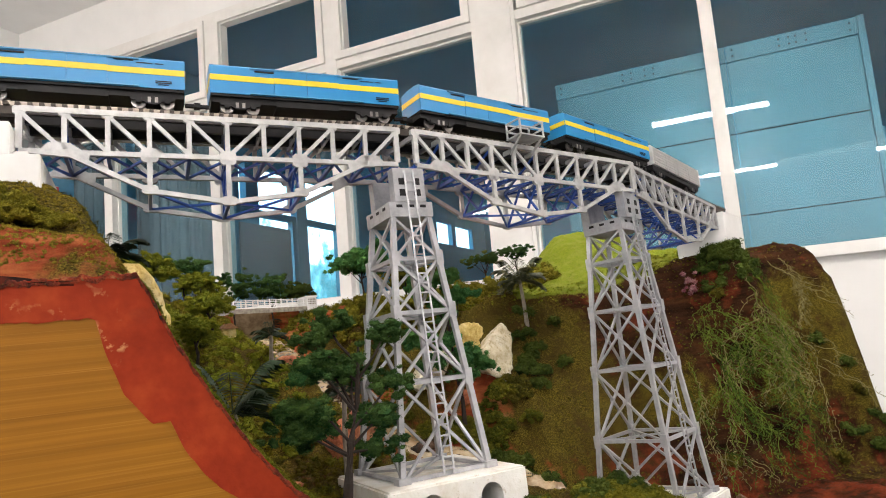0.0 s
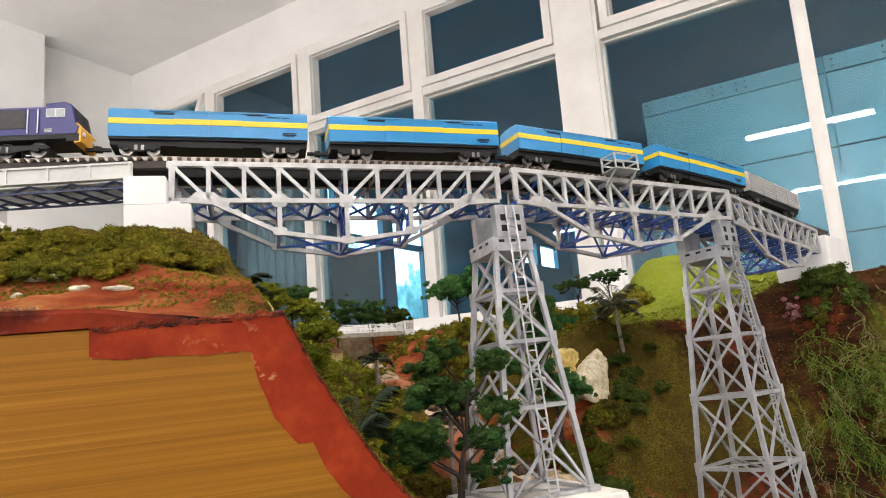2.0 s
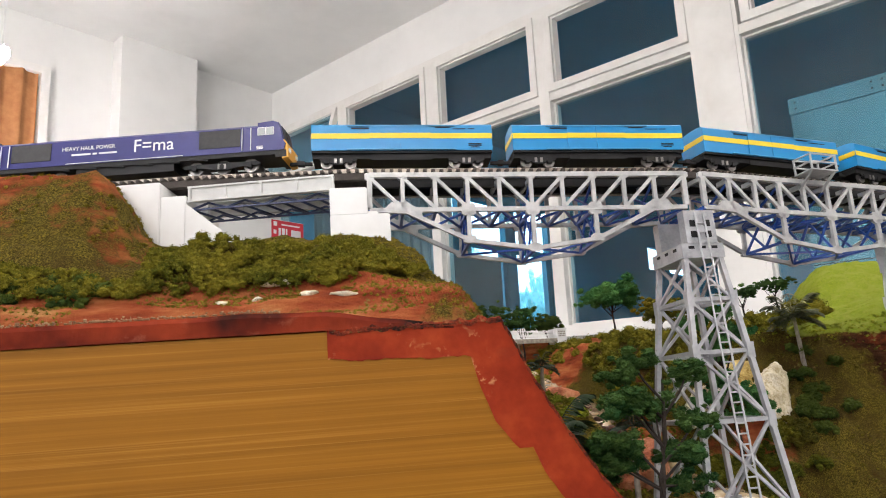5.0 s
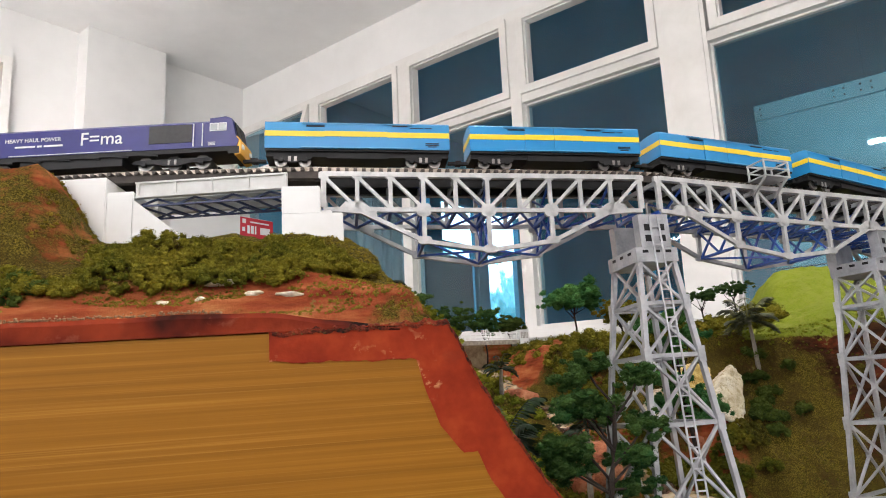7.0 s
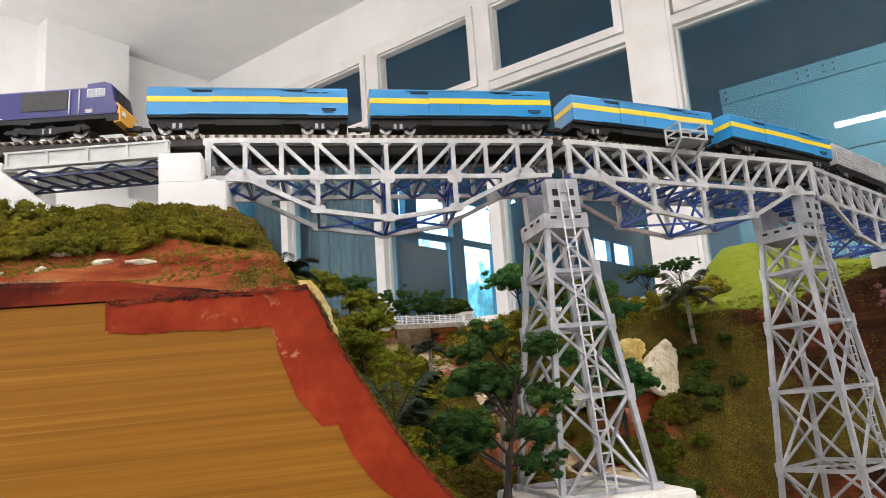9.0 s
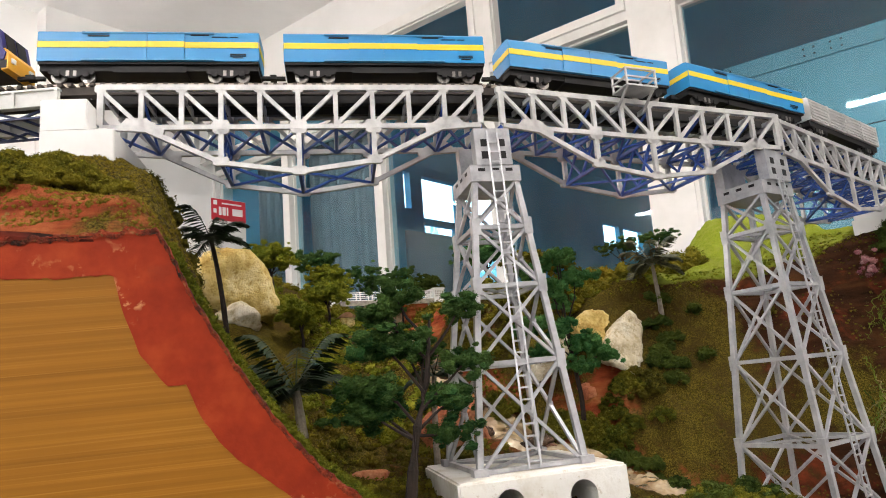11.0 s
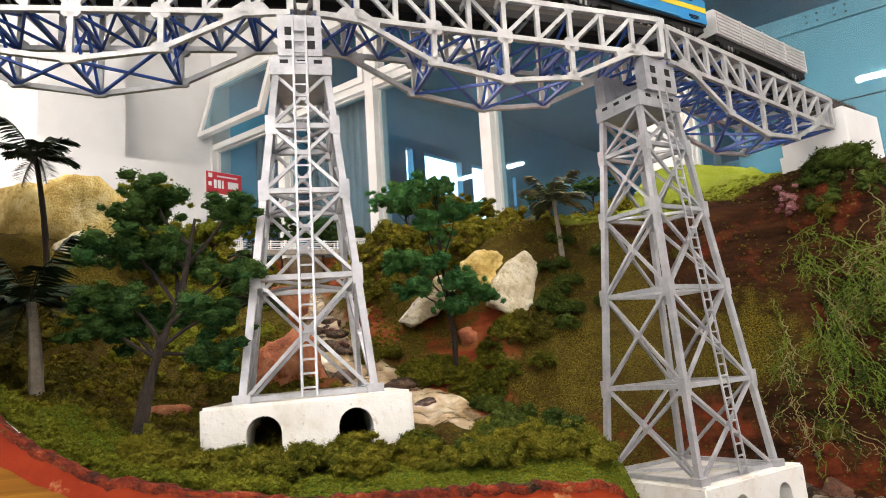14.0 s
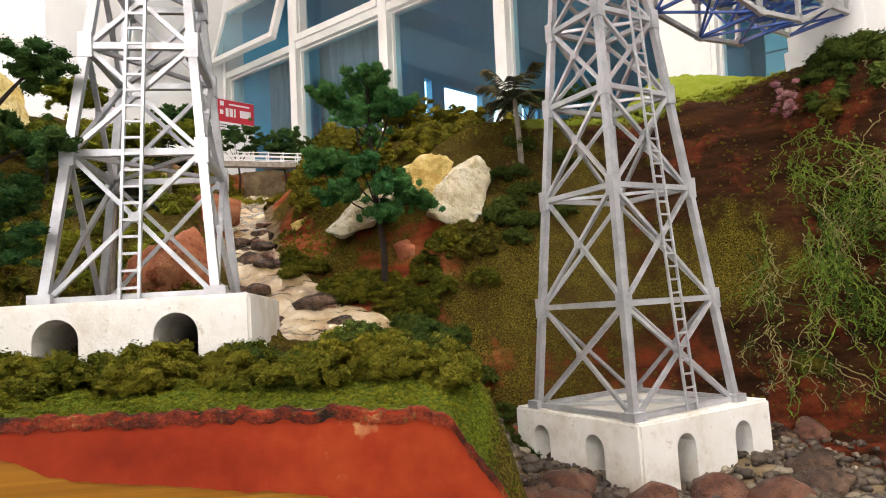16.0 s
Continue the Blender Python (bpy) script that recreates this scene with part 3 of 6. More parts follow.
w.link(w.coord, stretch2.inputs["Vector"])
fib = w.noise(6, 3, 0.6, stretch2.outputs["Vector"])
wood = w.ramp(grain, [(0.28, (0.165, 0.062, 0.004)), (0.5, (0.225, 0.092, 0.006)), (0.72, (0.275, 0.120, 0.009))])
wood = w.mix(w.ramp(fib, [(0.54, (0, 0, 0)), (0.68, (0.5, 0.5, 0.5))]), wood, (0.34, 0.165, 0.022))
w.colour(wood).bump(fib, 0.08, 0.0005).set(0.5, 0, 0.12)
PLY = w.mat
r = Nodes("red_oxide_paint")
n1, n2 = r.noise(30, 5), r.noise(160, 4)
n3 = r.noise(13, 6, 0.7)
rc = r.ramp(n1, [(0.3, (0.13, 0.011, 0.004)), (0.55, (0.23, 0.025, 0.007)), (0.75, (0.31, 0.05, 0.012))])
rc = r.mix(r.ramp(n3, [(0.58, (0, 0, 0)), (0.70, (0.55, 0.55, 0.55))]), rc, (0.13, 0.022, 0.012))
scuff = r.maths("MULTIPLY", r.ramp(n2, [(0.55, (0, 0, 0)), (0.62, (1, 1, 1))]), r.ramp(r.noise(24, 4), [(0.57, (0, 0, 0)), (0.64, (0.8, 0.8, 0.8))]))
rc = r.mix(scuff, rc, (0.45, 0.24, 0.10))
r.colour(rc).bump(r.maths("ADD", n1, r.maths("MULTIPLY", n2, 0.4)), 0.7, 0.0012).set(0.6, 0, 0.08)
RED = r.mat

fascia = thing("fascia_board", "varnished plywood fascia with red painted edge", "fascia board")
lip = [(x, z) for x, z in LIP if -0.7 < x < 0.46]
fine_lip = [(x, float(lerp(LIP, x))) for x in np.linspace(-0.62, 0.46, 240)]
bm = bmesh.new()
prism(bm, [(-0.62, 0.0), (0.46, 0.0)] + fine_lip[::-1], FRONT - 0.0062, FRONT)
part("panel", bm, PLY, fascia)


INNER = [(-0.03, 1.128), (0.054, 1.126), (0.058, 1.108), (0.066, 1.086), (0.079, 1.069), (0.087, 1.069), (0.095, 1.052), (0.109, 1.033), (0.118, 1.026), (0.137, 1.010), (0.151, 0.997), (0.2, 0.970), (0.247, 0.957), (0.292, 0.948), (0.307, 0.941), (0.355, 0.934), (0.413, 0.925), (0.430, 0.86), (0.46, 0.80)]


def band(x):
    """Lower edge of the brushed red paint."""
    return float(lerp(INNER, x)) + 0.0022 * noise.noise(Vector((x * 55, 3, 0))) + 0.0012 * noise.noise(Vector((x * 190, 5, 0)))


bm = bmesh.new()
cols = []
for x in np.linspace(-0.0315, 0.46, 420):
    zt = float(lerp(LIP, x)) + 0.0008
    cols.append((Vector((x + 0.0015 * noise.noise(Vector((x * 40, 0, 9))), FRONT - 0.0070, zt)), Vector((x, FRONT - 0.0070, min(band(x), zt - 0.002)))))
rows_ = [[bm.verts.new(p + (q - p) * f) for f in (0, 0.5, 1)] for p, q in cols]
for a, b in zip(rows_, rows_[1:]):
    for k in range(2):
        bm.faces.new((a[k], a[k + 1], b[k + 1], b[k]))
part("paint_band", bm, RED, fascia, "thick red oxide paint band")
# crusty painted edge along the top of the board
bm = bmesh.new()
rings = []
for x in np.linspace(-0.03, 0.458, 700):
    zt = float(lerp(LIP, x))
    p = Vector((x, 0, zt))
    a_ = 0.0016 * noise.fractal(p * 160, 0.8, 2, 4)
    rings.append([bm.verts.new((x, FRONT + dy, zt + dz + a_)) for dy, dz in ((-0.0076, -0.002), (-0.0080, 0.0008 + a_), (-0.0055, 0.0018), (-0.002, 0.0016), (0.001, -0.0005))])
for a, b in zip(rings, rings[1:]):
    for k in range(4):
        bm.faces.new((a[k], a[k + 1], b[k + 1], b[k]))
cr = Nodes("crusty_red_edge")
c1, c2 = cr.noise(70, 5, 0.75), cr.noise(420, 3, 0.7)
cc = cr.ramp(c1, [(0.36, (0.014, 0.008, 0.005)), (0.47, (0.09, 0.014, 0.006)), (0.58, (0.20, 0.03, 0.010)), (0.70, (0.28, 0.15, 0.06))])
cr.colour(cr.mix(cr.ramp(c2, [(0.58, (0, 0, 0)), (0.68, (0.7, 0.7, 0.7))]), cc, (0.10, 0.08, 0.02))).bump(cr.maths("ADD", c1, c2), 1.0, 0.002).set(0.85, 0, 0.15)
smooth(part("crusty_edge", bm, cr.mat, fascia, "lumpy crusted red edge"))
# dark red ledge strip on top of the board
dk = Nodes("scorched_red_paint")
d1, d2 = dk.noise(14, 4), dk.noise(110, 4)
dk.colour(dk.mix(dk.ramp(d2, [(0.6, (0, 0, 0)), (0.75, (0.6, 0.6, 0.6))]), dk.ramp(d1, [(0.36, (0.012, 0.006, 0.005)), (0.48, (0.10, 0.014, 0.007)), (0.62, (0.21, 0.032, 0.012))]), (0.20, 0.07, 0.04)))
dk.bump(d2, 0.6, 0.001).set(0.8, 0, 0.04)
bm = bmesh.new()
rings = []
for x in np.linspace(-0.62, 0.045, 260):
    top = 1.1590 + 0.0016 * noise.noise(Vector((x * 30, 1, 0))) - 0.012 * float(ease(-0.05, 0.045, np.array(x)))
    off = 0.0012 * noise.noise(Vector((x * 45, 8, 0)))
    rings.append([bm.verts.new(p) for p in ((x, -0.1500, 1.1462), (x, -0.1490 + off, top - 0.003), (x, -0.1465 + off, top), (x, -0.134, top + 0.0006), (x, -0.130, top - 0.004))])
for a, b in zip(rings, rings[1:]):
    for k in range(4):
        bm.faces.new((a[k], a[k + 1], b[k + 1], b[k]))
part("ledge_strip", bm, dk.mat, fascia, "dark scorched red ledge strip")
# ---- room ----
# u runs along the window wall, v points outdoors through it; the layout stands a little out of level in the room
UP = Vector((0.01745, -0.05241, 1.0)).normalized()
ALONG = Vector((math.cos(radians(-47.5)), math.sin(radians(-47.5)), 0))
ALONG = (ALONG - UP * ALONG.dot(UP)).normalized()
OUT = UP.cross(ALONG)
WALL = Matrix.Translation((0, 0, 1.2)) @ Matrix((ALONG, OUT, UP)).transposed().to_4x4() @ Matrix.Translation((0, 3.35, -1.2))
HEAD, TRANSOM, SILL, CEIL, WEST = 3.575, 2.92, 1.35, 4.0, -5.02


def wbox(bm, u0, u1, v0, v1, z0, z1):
    box(bm, (u0, v0, z0), (u1, v1, z1), WALL)


def wall_piece(name, u0, u1, v0, v1, z0, z1, mat, label):
    return solid(name, one(wbox, u0, u1, v0, v1, z0, z1), mat, label, kind="structure")


wall_piece("wall_north_top", WEST, 5, 0, 0.2, HEAD, CEIL, WALLP, "white painted wall over the windows")
wall_piece("wall_north_low", WEST, 5, 0, 0.2, 0, SILL, WALLP, "white painted wall under the windows")
wall_piece("wall_north_end", 3.75, 5, 0, 0.2, SILL, HEAD, WALLP, "white painted wall beside the last window")
wall_piece("pillar", -0.81, -0.60, -0.03, 0.2, SILL, HEAD, FRAMEP, "white painted pillar between windows")
wall_piece("wall_west", WEST - 0.2, WEST, -6, 0.2, 0, CEIL, WALLP, "white painted side wall")
wall_piece("wall_west_column", WEST, WEST + 0.17, -1.56, -0.90, 0, CEIL, WALLP, "white painted wall column")
wall_piece("wall_east", 5, 5.2, -6, 0.2, 0, CEIL, WALLP, "white painted side wall")
wall_piece("ceiling", WEST - 0.2, 5.2, -6.2, 0.2, CEIL, CEIL + 0.15, WALLP, "white ceiling")
FLOORM = plain("grey_floor", (0.22, 0.21, 0.20), (0.32, 0.31, 0.29), 2, 0.4)
wall_piece("floor", WEST - 0.2, 5.2, -6.2, 0.2, -0.1, 0, FLOORM, "grey floor of the room")
# the wall behind the camera has a wide window
for name, a in (("low", (WEST, 5, 0, 1.0)), ("top", (WEST, 5, 3.0, CEIL)), ("left", (WEST, -2.6, 1.0, 3.0)), ("right", (3.2, 5, 1.0, 3.0))):
    wall_piece("wall_south_" + name, a[0], a[1], -6.2, -6, a[2], a[3], WALLP, "white painted wall")

GL = Nodes("tinted_glass")
GL.bsdf.inputs["Base Color"].default_value = (0.42, 0.69, 0.80, 1)
GL.bsdf.inputs["Transmission Weight"].default_value = 1.0
GL.bsdf.inputs["IOR"].default_value = 1.45
GL.set(0.0, 0, 0.5)
GLASS = GL.mat


def pane(parent, u0, u1, z0, z1):
    ob = part("pane", one(wbox, u0, u1, 0.055, 0.061, z0, z1), GLASS, parent, "blue tinted glass")
    ob.visible_shadow = False
    return ob


def frame_ring(bm, u0, u1, z0, z1, t, v0, v1):
    wbox(bm, u0, u1, v0, v1, z0, z0 + t)
    wbox(bm, u0, u1, v0, v1, z1 - t, z1)
    wbox(bm, u0, u0 + t, v0, v1, z0 + t, z1 - t)
    wbox(bm, u1 - t, u1, v0, v1, z0 + t, z1 - t)


BAYS = [(WEST, -3.95, 0.042), (-3.95, -2.878, 0.042), (-2.878, -1.85, 0.042), (-1.85, -0.81, 0.042), (-0.60, 0.438, 0.022), (0.438, 1.45, 0.022), (1.45, 2.6, 0.022), (2.6, 3.75, 0.022)]
for n, (u0, u1, rim) in enumerate(BAYS):
    win = thing(f"window_{n + 1}", "tall cream framed window with blue tinted glass", "window", kind="structure")
    part("window_frame", one(frame_ring, u0, u1, SILL, HEAD, rim, -0.02, 0.12), FRAMEP, win)
    mid = TRANSOM
    part("transom", one(wbox, u0 + rim, u1 - rim, -0.015, 0.115, mid - 0.028, mid + 0.028), FRAMEP, win)
    pane(win, u0 + rim + 0.001, u1 - rim - 0.001, SILL + rim + 0.001, mid - 0.029)
    part("lower_bead", one(frame_ring, u0 + rim, u1 - rim, SILL + rim, mid - 0.028, 0.012, 0.03, 0.09), FRAMEP, win)
    if n == 0:
        # a top-hung sash that stands ajar
        sash = part("sash", one(frame_ring, u0 + 0.05, u1 - 0.05, mid + 0.035, HEAD - 0.05, 0.05, -0.03, 0.02), FRAMEP, win, "top-hung sash standing ajar")
        hinge = WALL @ Vector(((u0 + u1) / 2, 0, HEAD - 0.05))
        sash.matrix_local = Matrix.Translation(hinge) @ Matrix.Rotation(radians(-16), 4, ALONG) @ Matrix.Translation(-hinge)
        g_ = part("pane", one(wbox, u0 + 0.1, u1 - 0.1, -0.008, -0.003, mid + 0.085, HEAD - 0.1), GLASS, sash, "blue tinted glass")
        g_.visible_shadow = False
    else:
        part("sash", one(frame_ring, u0 + 0.044, u1 - 0.044, mid + 0.03, HEAD - 0.044, 0.050, -0.035, 0.06), FRAMEP, win)
        part("sash_lip", one(frame_ring, u0 + 0.094, u1 - 0.094, mid + 0.080, HEAD - 0.094, 0.010, -0.01, 0.06), FRAMEP, win)
        pane(win, u0 + 0.095, u1 - 0.095, mid + 0.081, HEAD - 0.095)
    part("window_sill", one(wbox, u0, u1, -0.06, 0.12, SILL - 0.03, SILL), FRAMEP, win)

# white board that stands before the corner, with a red notice at its end
BOARD = WALL @ Matrix.Translation((-4.35, -2.75, 0)) @ Matrix.Rotation(radians(90), 4, "Z")
BL, BT = 2.61, 2.505
solid("notice_board", one(box, (0, 0, 0), (BL, 0.02, BT), BOARD), WALLP, "plain white board standing before the window corner", "board")
SIGNRED = plain("sign_red", (0.50, 0.02, 0.035), (0.58, 0.03, 0.05), 8, 0.4)
SIGNW = plain("sign_white", (0.75, 0.74, 0.73), (0.82, 0.82, 0.81), 8, 0.5)
notice = thing("notice", "red and white notice with unreadable lettering on white board", "sign", BOARD)
s0 = BL - 0.335
part("sheet", one(box, (s0, -0.004, BT - 0.25), (BL - 0.003, -0.0005, BT - 0.004)), SIGNW, notice)
part("red_field", one(box, (s0, -0.006, BT - 0.185), (BL - 0.003, -0.004, BT - 0.004)), SIGNRED, notice)
for a, b, z0, z1 in ((0.020, 0.048, -0.125, -0.09), (0.070, 0.095, -0.14, -0.07), (0.105, 0.135, -0.14, -0.07), (0.145, 0.160, -0.14, -0.07), (0.20, 0.30, -0.135, -0.075), (0.10, 0.29, -0.045, -0.032)):
    part("lettering_bar", one(box, (s0 + a, -0.0075, BT + z0), (s0 + b, -0.006, BT + z1)), SIGNW, notice)
part("badge", one(box, (s0 + 0.02, -0.0075, BT - 0.055), (s0 + 0.055, -0.006, BT - 0.018)), SIGNW, notice)
for k in range(2):
    part("lettering_bar", one(box, (s0 + 0.02, -0.0055, BT - 0.212 - k * 0.02), (s0 + 0.29 + 0.02 * (k % 2), -0.004, BT - 0.206 - k * 0.02)), DARK, notice)

# brown curtained window in the side wall
CURT = plain("brown_curtain", (0.30, 0.12, 0.04), (0.42, 0.19, 0.07), 14, 0.8)


def drape(bm, u0, u1, v, z0, z1, waves, depth, side=False):
    n = waves * 8
    cols = []
    for i in range(n + 1):
        f = i / n
        off = depth * math.sin(f * waves * math.tau) + depth * 0.4 * math.sin(f * waves * 2.3 * math.tau + 1)
        p = (v + off, u0 + (u1 - u0) * f) if side else (u0 + (u1 - u0) * f, v + off)
        cols.append([bm.verts.new(WALL @ Vector((*p, z))) for z in (z0, z1)])
    for a, b in zip(cols, cols[1:]):
        bm.faces.new((a[0], b[0], b[1], a[1]))


curtain = solid("curtain", one(drape, -3.6, -2.12, WEST + 0.06, 1.0, 3.52, 9, 0.025, True), CURT, "brown drawn curtain hanging on the side wall", "curtain")
smooth(curtain)
for z0, z1, v0, v1 in ((3.52, 3.58, -3.7, -2.05), (1.0, 3.52, -2.11, -2.05)):
    wall_piece("trim", WEST, WEST + 0.09, v0, v1, z0, z1, FRAMEP, "cream painted trim round the curtain")

# ---- the hall behind the windows ----
HALL = plain("blue_grey_hall_paint", (0.14, 0.42, 0.60), (0.19, 0.50, 0.68), 1.5, 0.6)
TEAL = plain("teal_sheet_metal", (0.125, 0.225, 0.255), (0.16, 0.27, 0.30), 2, 0.35, 0.1)
# its end wall has a strip of light, a tall double window and a row of high windows
HALL_END, HALL_BACK, HALL_TOP = WEST, 11.2, 4.3
LIGHTS = [(2.72, 2.85, 2.95, 3.43), (3.08, 3.86, 0.95, 3.42), (4.10, 4.96, 0.95, 3.42), (5.12, 5.20, 2.93, 3.40), (8.50, 9.25, 2.92, 3.37), (9.45, 10.40, 2.92, 3.37)]
edge = 0.2
for k, (v0, v1, z0, z1) in enumerate(LIGHTS + [(HALL_BACK, HALL_BACK, 0, 0)]):
    wall_piece("hall_wall_west", HALL_END - 0.1, HALL_END, edge, v0, 0, HALL_TOP, HALL, "blue grey end wall of the hall")
    if v1 > v0:
        wall_piece("hall_wall_west", HALL_END - 0.1, HALL_END, v0, v1, 0, z0, HALL, "blue grey end wall of the hall")
        wall_piece("hall_wall_west", HALL_END - 0.1, HALL_END, v0, v1, z1, HALL_TOP, HALL, "blue grey end wall of the hall")
    edge = v1
for v0, v1 in ((3.08, 3.86), (4.10, 4.96)):
    far_win = thing("hall_window", "tall far window with dark blue bars", "window", kind="structure")
    part("transom", one(wbox, HALL_END - 0.09, HALL_END - 0.01, v0, v1, 2.78, 2.86), HALL, far_win)
    part("jamb", one(wbox, HALL_END - 0.09, HALL_END - 0.01, v1 - 0.09, v1, 0.95, 2.78), HALL, far_win)
solid("grey_screen", one(wbox, HALL_END + 0.12, HALL_END + 0.15, 2.55, 3.50, 0, 2.62), plain("grey_board", (0.22, 0.27, 0.31), (0.28, 0.33, 0.37), 2, 0.6), "plain grey board standing before the far window", "screen")
wall_piece("hall_wall_back", -5.2, 5.2, HALL_BACK, HALL_BACK + 0.1, 0, HALL_TOP, HALL, "blue grey wall of the hall")
wall_piece("hall_column", -3.05, -2.70, 7.4, 7.75, 0, HALL_TOP, HALL, "blue grey column in the hall")
wall_piece("hall_ceiling", -5.2, 5.2, 0.2, HALL_BACK + 0.1, HALL_TOP, HALL_TOP + 0.1, HALL, "dim ceiling of the hall")
wall_piece("hall_floor", -5.2, 5.2, 0.2, HALL_BACK + 0.1, -0.1, 0, FLOORM, "floor of the hall")
wall_piece("hall_wall_east", 5.2, 5.3, 0.2, HALL_BACK + 0.1, 0, HALL_TOP, HALL, "blue grey wall of the hall")

screen = thing("sheet_metal_screen", "teal sheet metal screen with bolted seams behind glass", "screen")
for k, (u0, u1) in enumerate(((-0.485, 0.508), (0.512, 1.165))):
    for j, (z0, z1) in enumerate(((0.9, 1.617), (1.626, 2.084), (2.093, 2.505))):
        part("sheet", one(wbox, u0, u1, 0.44, 0.452, z0, z1), TEAL, screen)
    part("seam_strip", one(wbox, u0, u1, 0.425, 0.44, 2.507, 2.60), TEAL, screen, "bolted teal strip")
    for z in (1.6215, 2.0885):
        part("joint", one(wbox, u0, u1, 0.446, 0.450, z - 0.006, z + 0.006), DARK, screen, "dark joint between sheets")
    w_ = u1 - u0
    for u in (u0 + 0.035, u0 + w_ * 0.42, u0 + w_ * 0.42 + 0.05, u0 + w_ * 0.55, u0 + w_ * 0.55 + 0.05, u1 - 0.035):
        for z in (2.535, 2.572):
            part("bolt", one(wbox, u - 0.005, u + 0.005, 0.420, 0.425, z - 0.005, z + 0.005), DARK, screen)
part("end_post", one(wbox, 1.168, 1.20, 0.42, 0.46, 0.9, 2.605), TEAL, screen)
GREYC = plain("grey_curtain", (0.16, 0.15, 0.16), (0.24, 0.22, 0.22), 10, 0.85)
for u0, u1, w_ in ((-4.80, -4.30, 5), (-4.05, -3.10, 9)):
    smooth(solid("curtain", one(drape, u0, u1, 0.33, 0.2, 3.05, w_, 0.022), GREYC, "grey gathered curtain behind the window", "curtain", "curtains behind the windows"))

# daylight outside: sky and trees far behind the hall
bd = Nodes("outdoor_backdrop")
bd_z = bd.add("ShaderNodeSeparateXYZ")
bd.link(bd.coord, bd_z.inputs[0])
bd_n = bd.maths("ADD", bd.noise(1.1, 8, 0.75), bd.maths("MULTIPLY", bd.maths("SUBTRACT", bd_z.outputs[2], 3.9), 0.16))
bd_c = bd.ramp(bd_n, [(0.30, (0.02, 0.07, 0.08)), (0.42, (0.05, 0.14, 0.16)), (0.54, (0.14, 0.28, 0.34)), (0.63, (0.9, 0.96, 1.0))])
bd.link(bd_c, bd.bsdf.inputs["Emission Color"])
bd.bsdf.inputs["Emission Strength"].default_value = 3.8
bd.bsdf.inputs["Base Color"].default_value = (0, 0, 0, 1)
wall_piece("backdrop", -10.1, -10, -4, 26, -3, 11, bd.mat, "bright sky and trees outdoors")

# ---- ceiling lamps, with unseen fill lamps added ----
TUBE = emit("lamp_tube", (1.0, 0.90, 0.83), 124)
LAMPW = plain("lamp_housing", (0.7, 0.7, 0.7), (0.8, 0.8, 0.8), 5, 0.5)
# first and fourth mirror in the glass; the others are added to brighten the room
for u, v in ((0.34, -2.75), (2.6, -2.75), (-3.9, -2.75), (0.50, -5.76), (2.6, -5.76), (-2.8, -5.76)):
    lamp = thing("ceiling_or_fill_lamp", "white hanging tube lamp, four of the six added as fill light", "lamp", group="ceiling lamps")
    part("housing", one(wbox, u - 0.52, u + 0.52, v - 0.010, v + 0.010, 2.915, 2.94), LAMPW, lamp)
    part("tube", one(wbox, u - 0.50, u + 0.50, v - 0.02, v + 0.02, 2.875, 2.91), TUBE, lamp, "glowing tube")
    for k in (-0.45, 0.45):
        part("rod", one(wbox, u + k - 0.005, u + k + 0.005, v - 0.005, v + 0.005, 2.94, CEIL), LAMPW, lamp)

area("south_window_light", WALL @ Vector((0.3, -5.95, 2.0)), WALL @ Vector((0.3, 0, 2.0)), 5.6, 1.9, 46, (1.0, 0.94, 0.88))
# ---- track, abutments and train ----
# centre line of the track: x, y, z of its bends
LINE = [Vector(p) for p in ((-0.62, 0.175, 1.318), (-0.40, 0.098, 1.312), (-0.29, 0.070, 1.309), (-0.17, 0.047, 1.3060), (-0.02, 0.0285, 1.3010), (0.0, 0.0275, 1.3), (0.285, 0.0275, 1.2914), (0.303, 0.0280, 1.2905), (0.5635, 0.0810, 1.2790), (0.582, 0.0850, 1.2765), (0.838, 0.2165, 1.2600), (0.905, 0.2515, 1.257))]
DIST = [0.0]
for a, b in zip(LINE, LINE[1:]):
    DIST.append(DIST[-1] + (b - a).length)
ZERO = DIST[5]  # the start of the first span
RAISED = 0.005  # timber packing between the spans and the sleepers


def on_line(s):
    s = s + ZERO
    return Vector([float(np.interp(s, DIST, [p[k] for p in LINE])) for k in range(3)]) + Z * RAISED


def heading(s0, s1, lift=0.0):
    """A pose at the middle of a stretch of track, x along it."""
    a, b = on_line(s0), on_line(s1)
    d = (b - a).normalized()
    y = Z.cross(d).normalized()
    m = Matrix((d, y, d.cross(y))).transposed().to_4x4()
    m.translation = (a + b) / 2 + Vector((0, 0, lift))
    return m


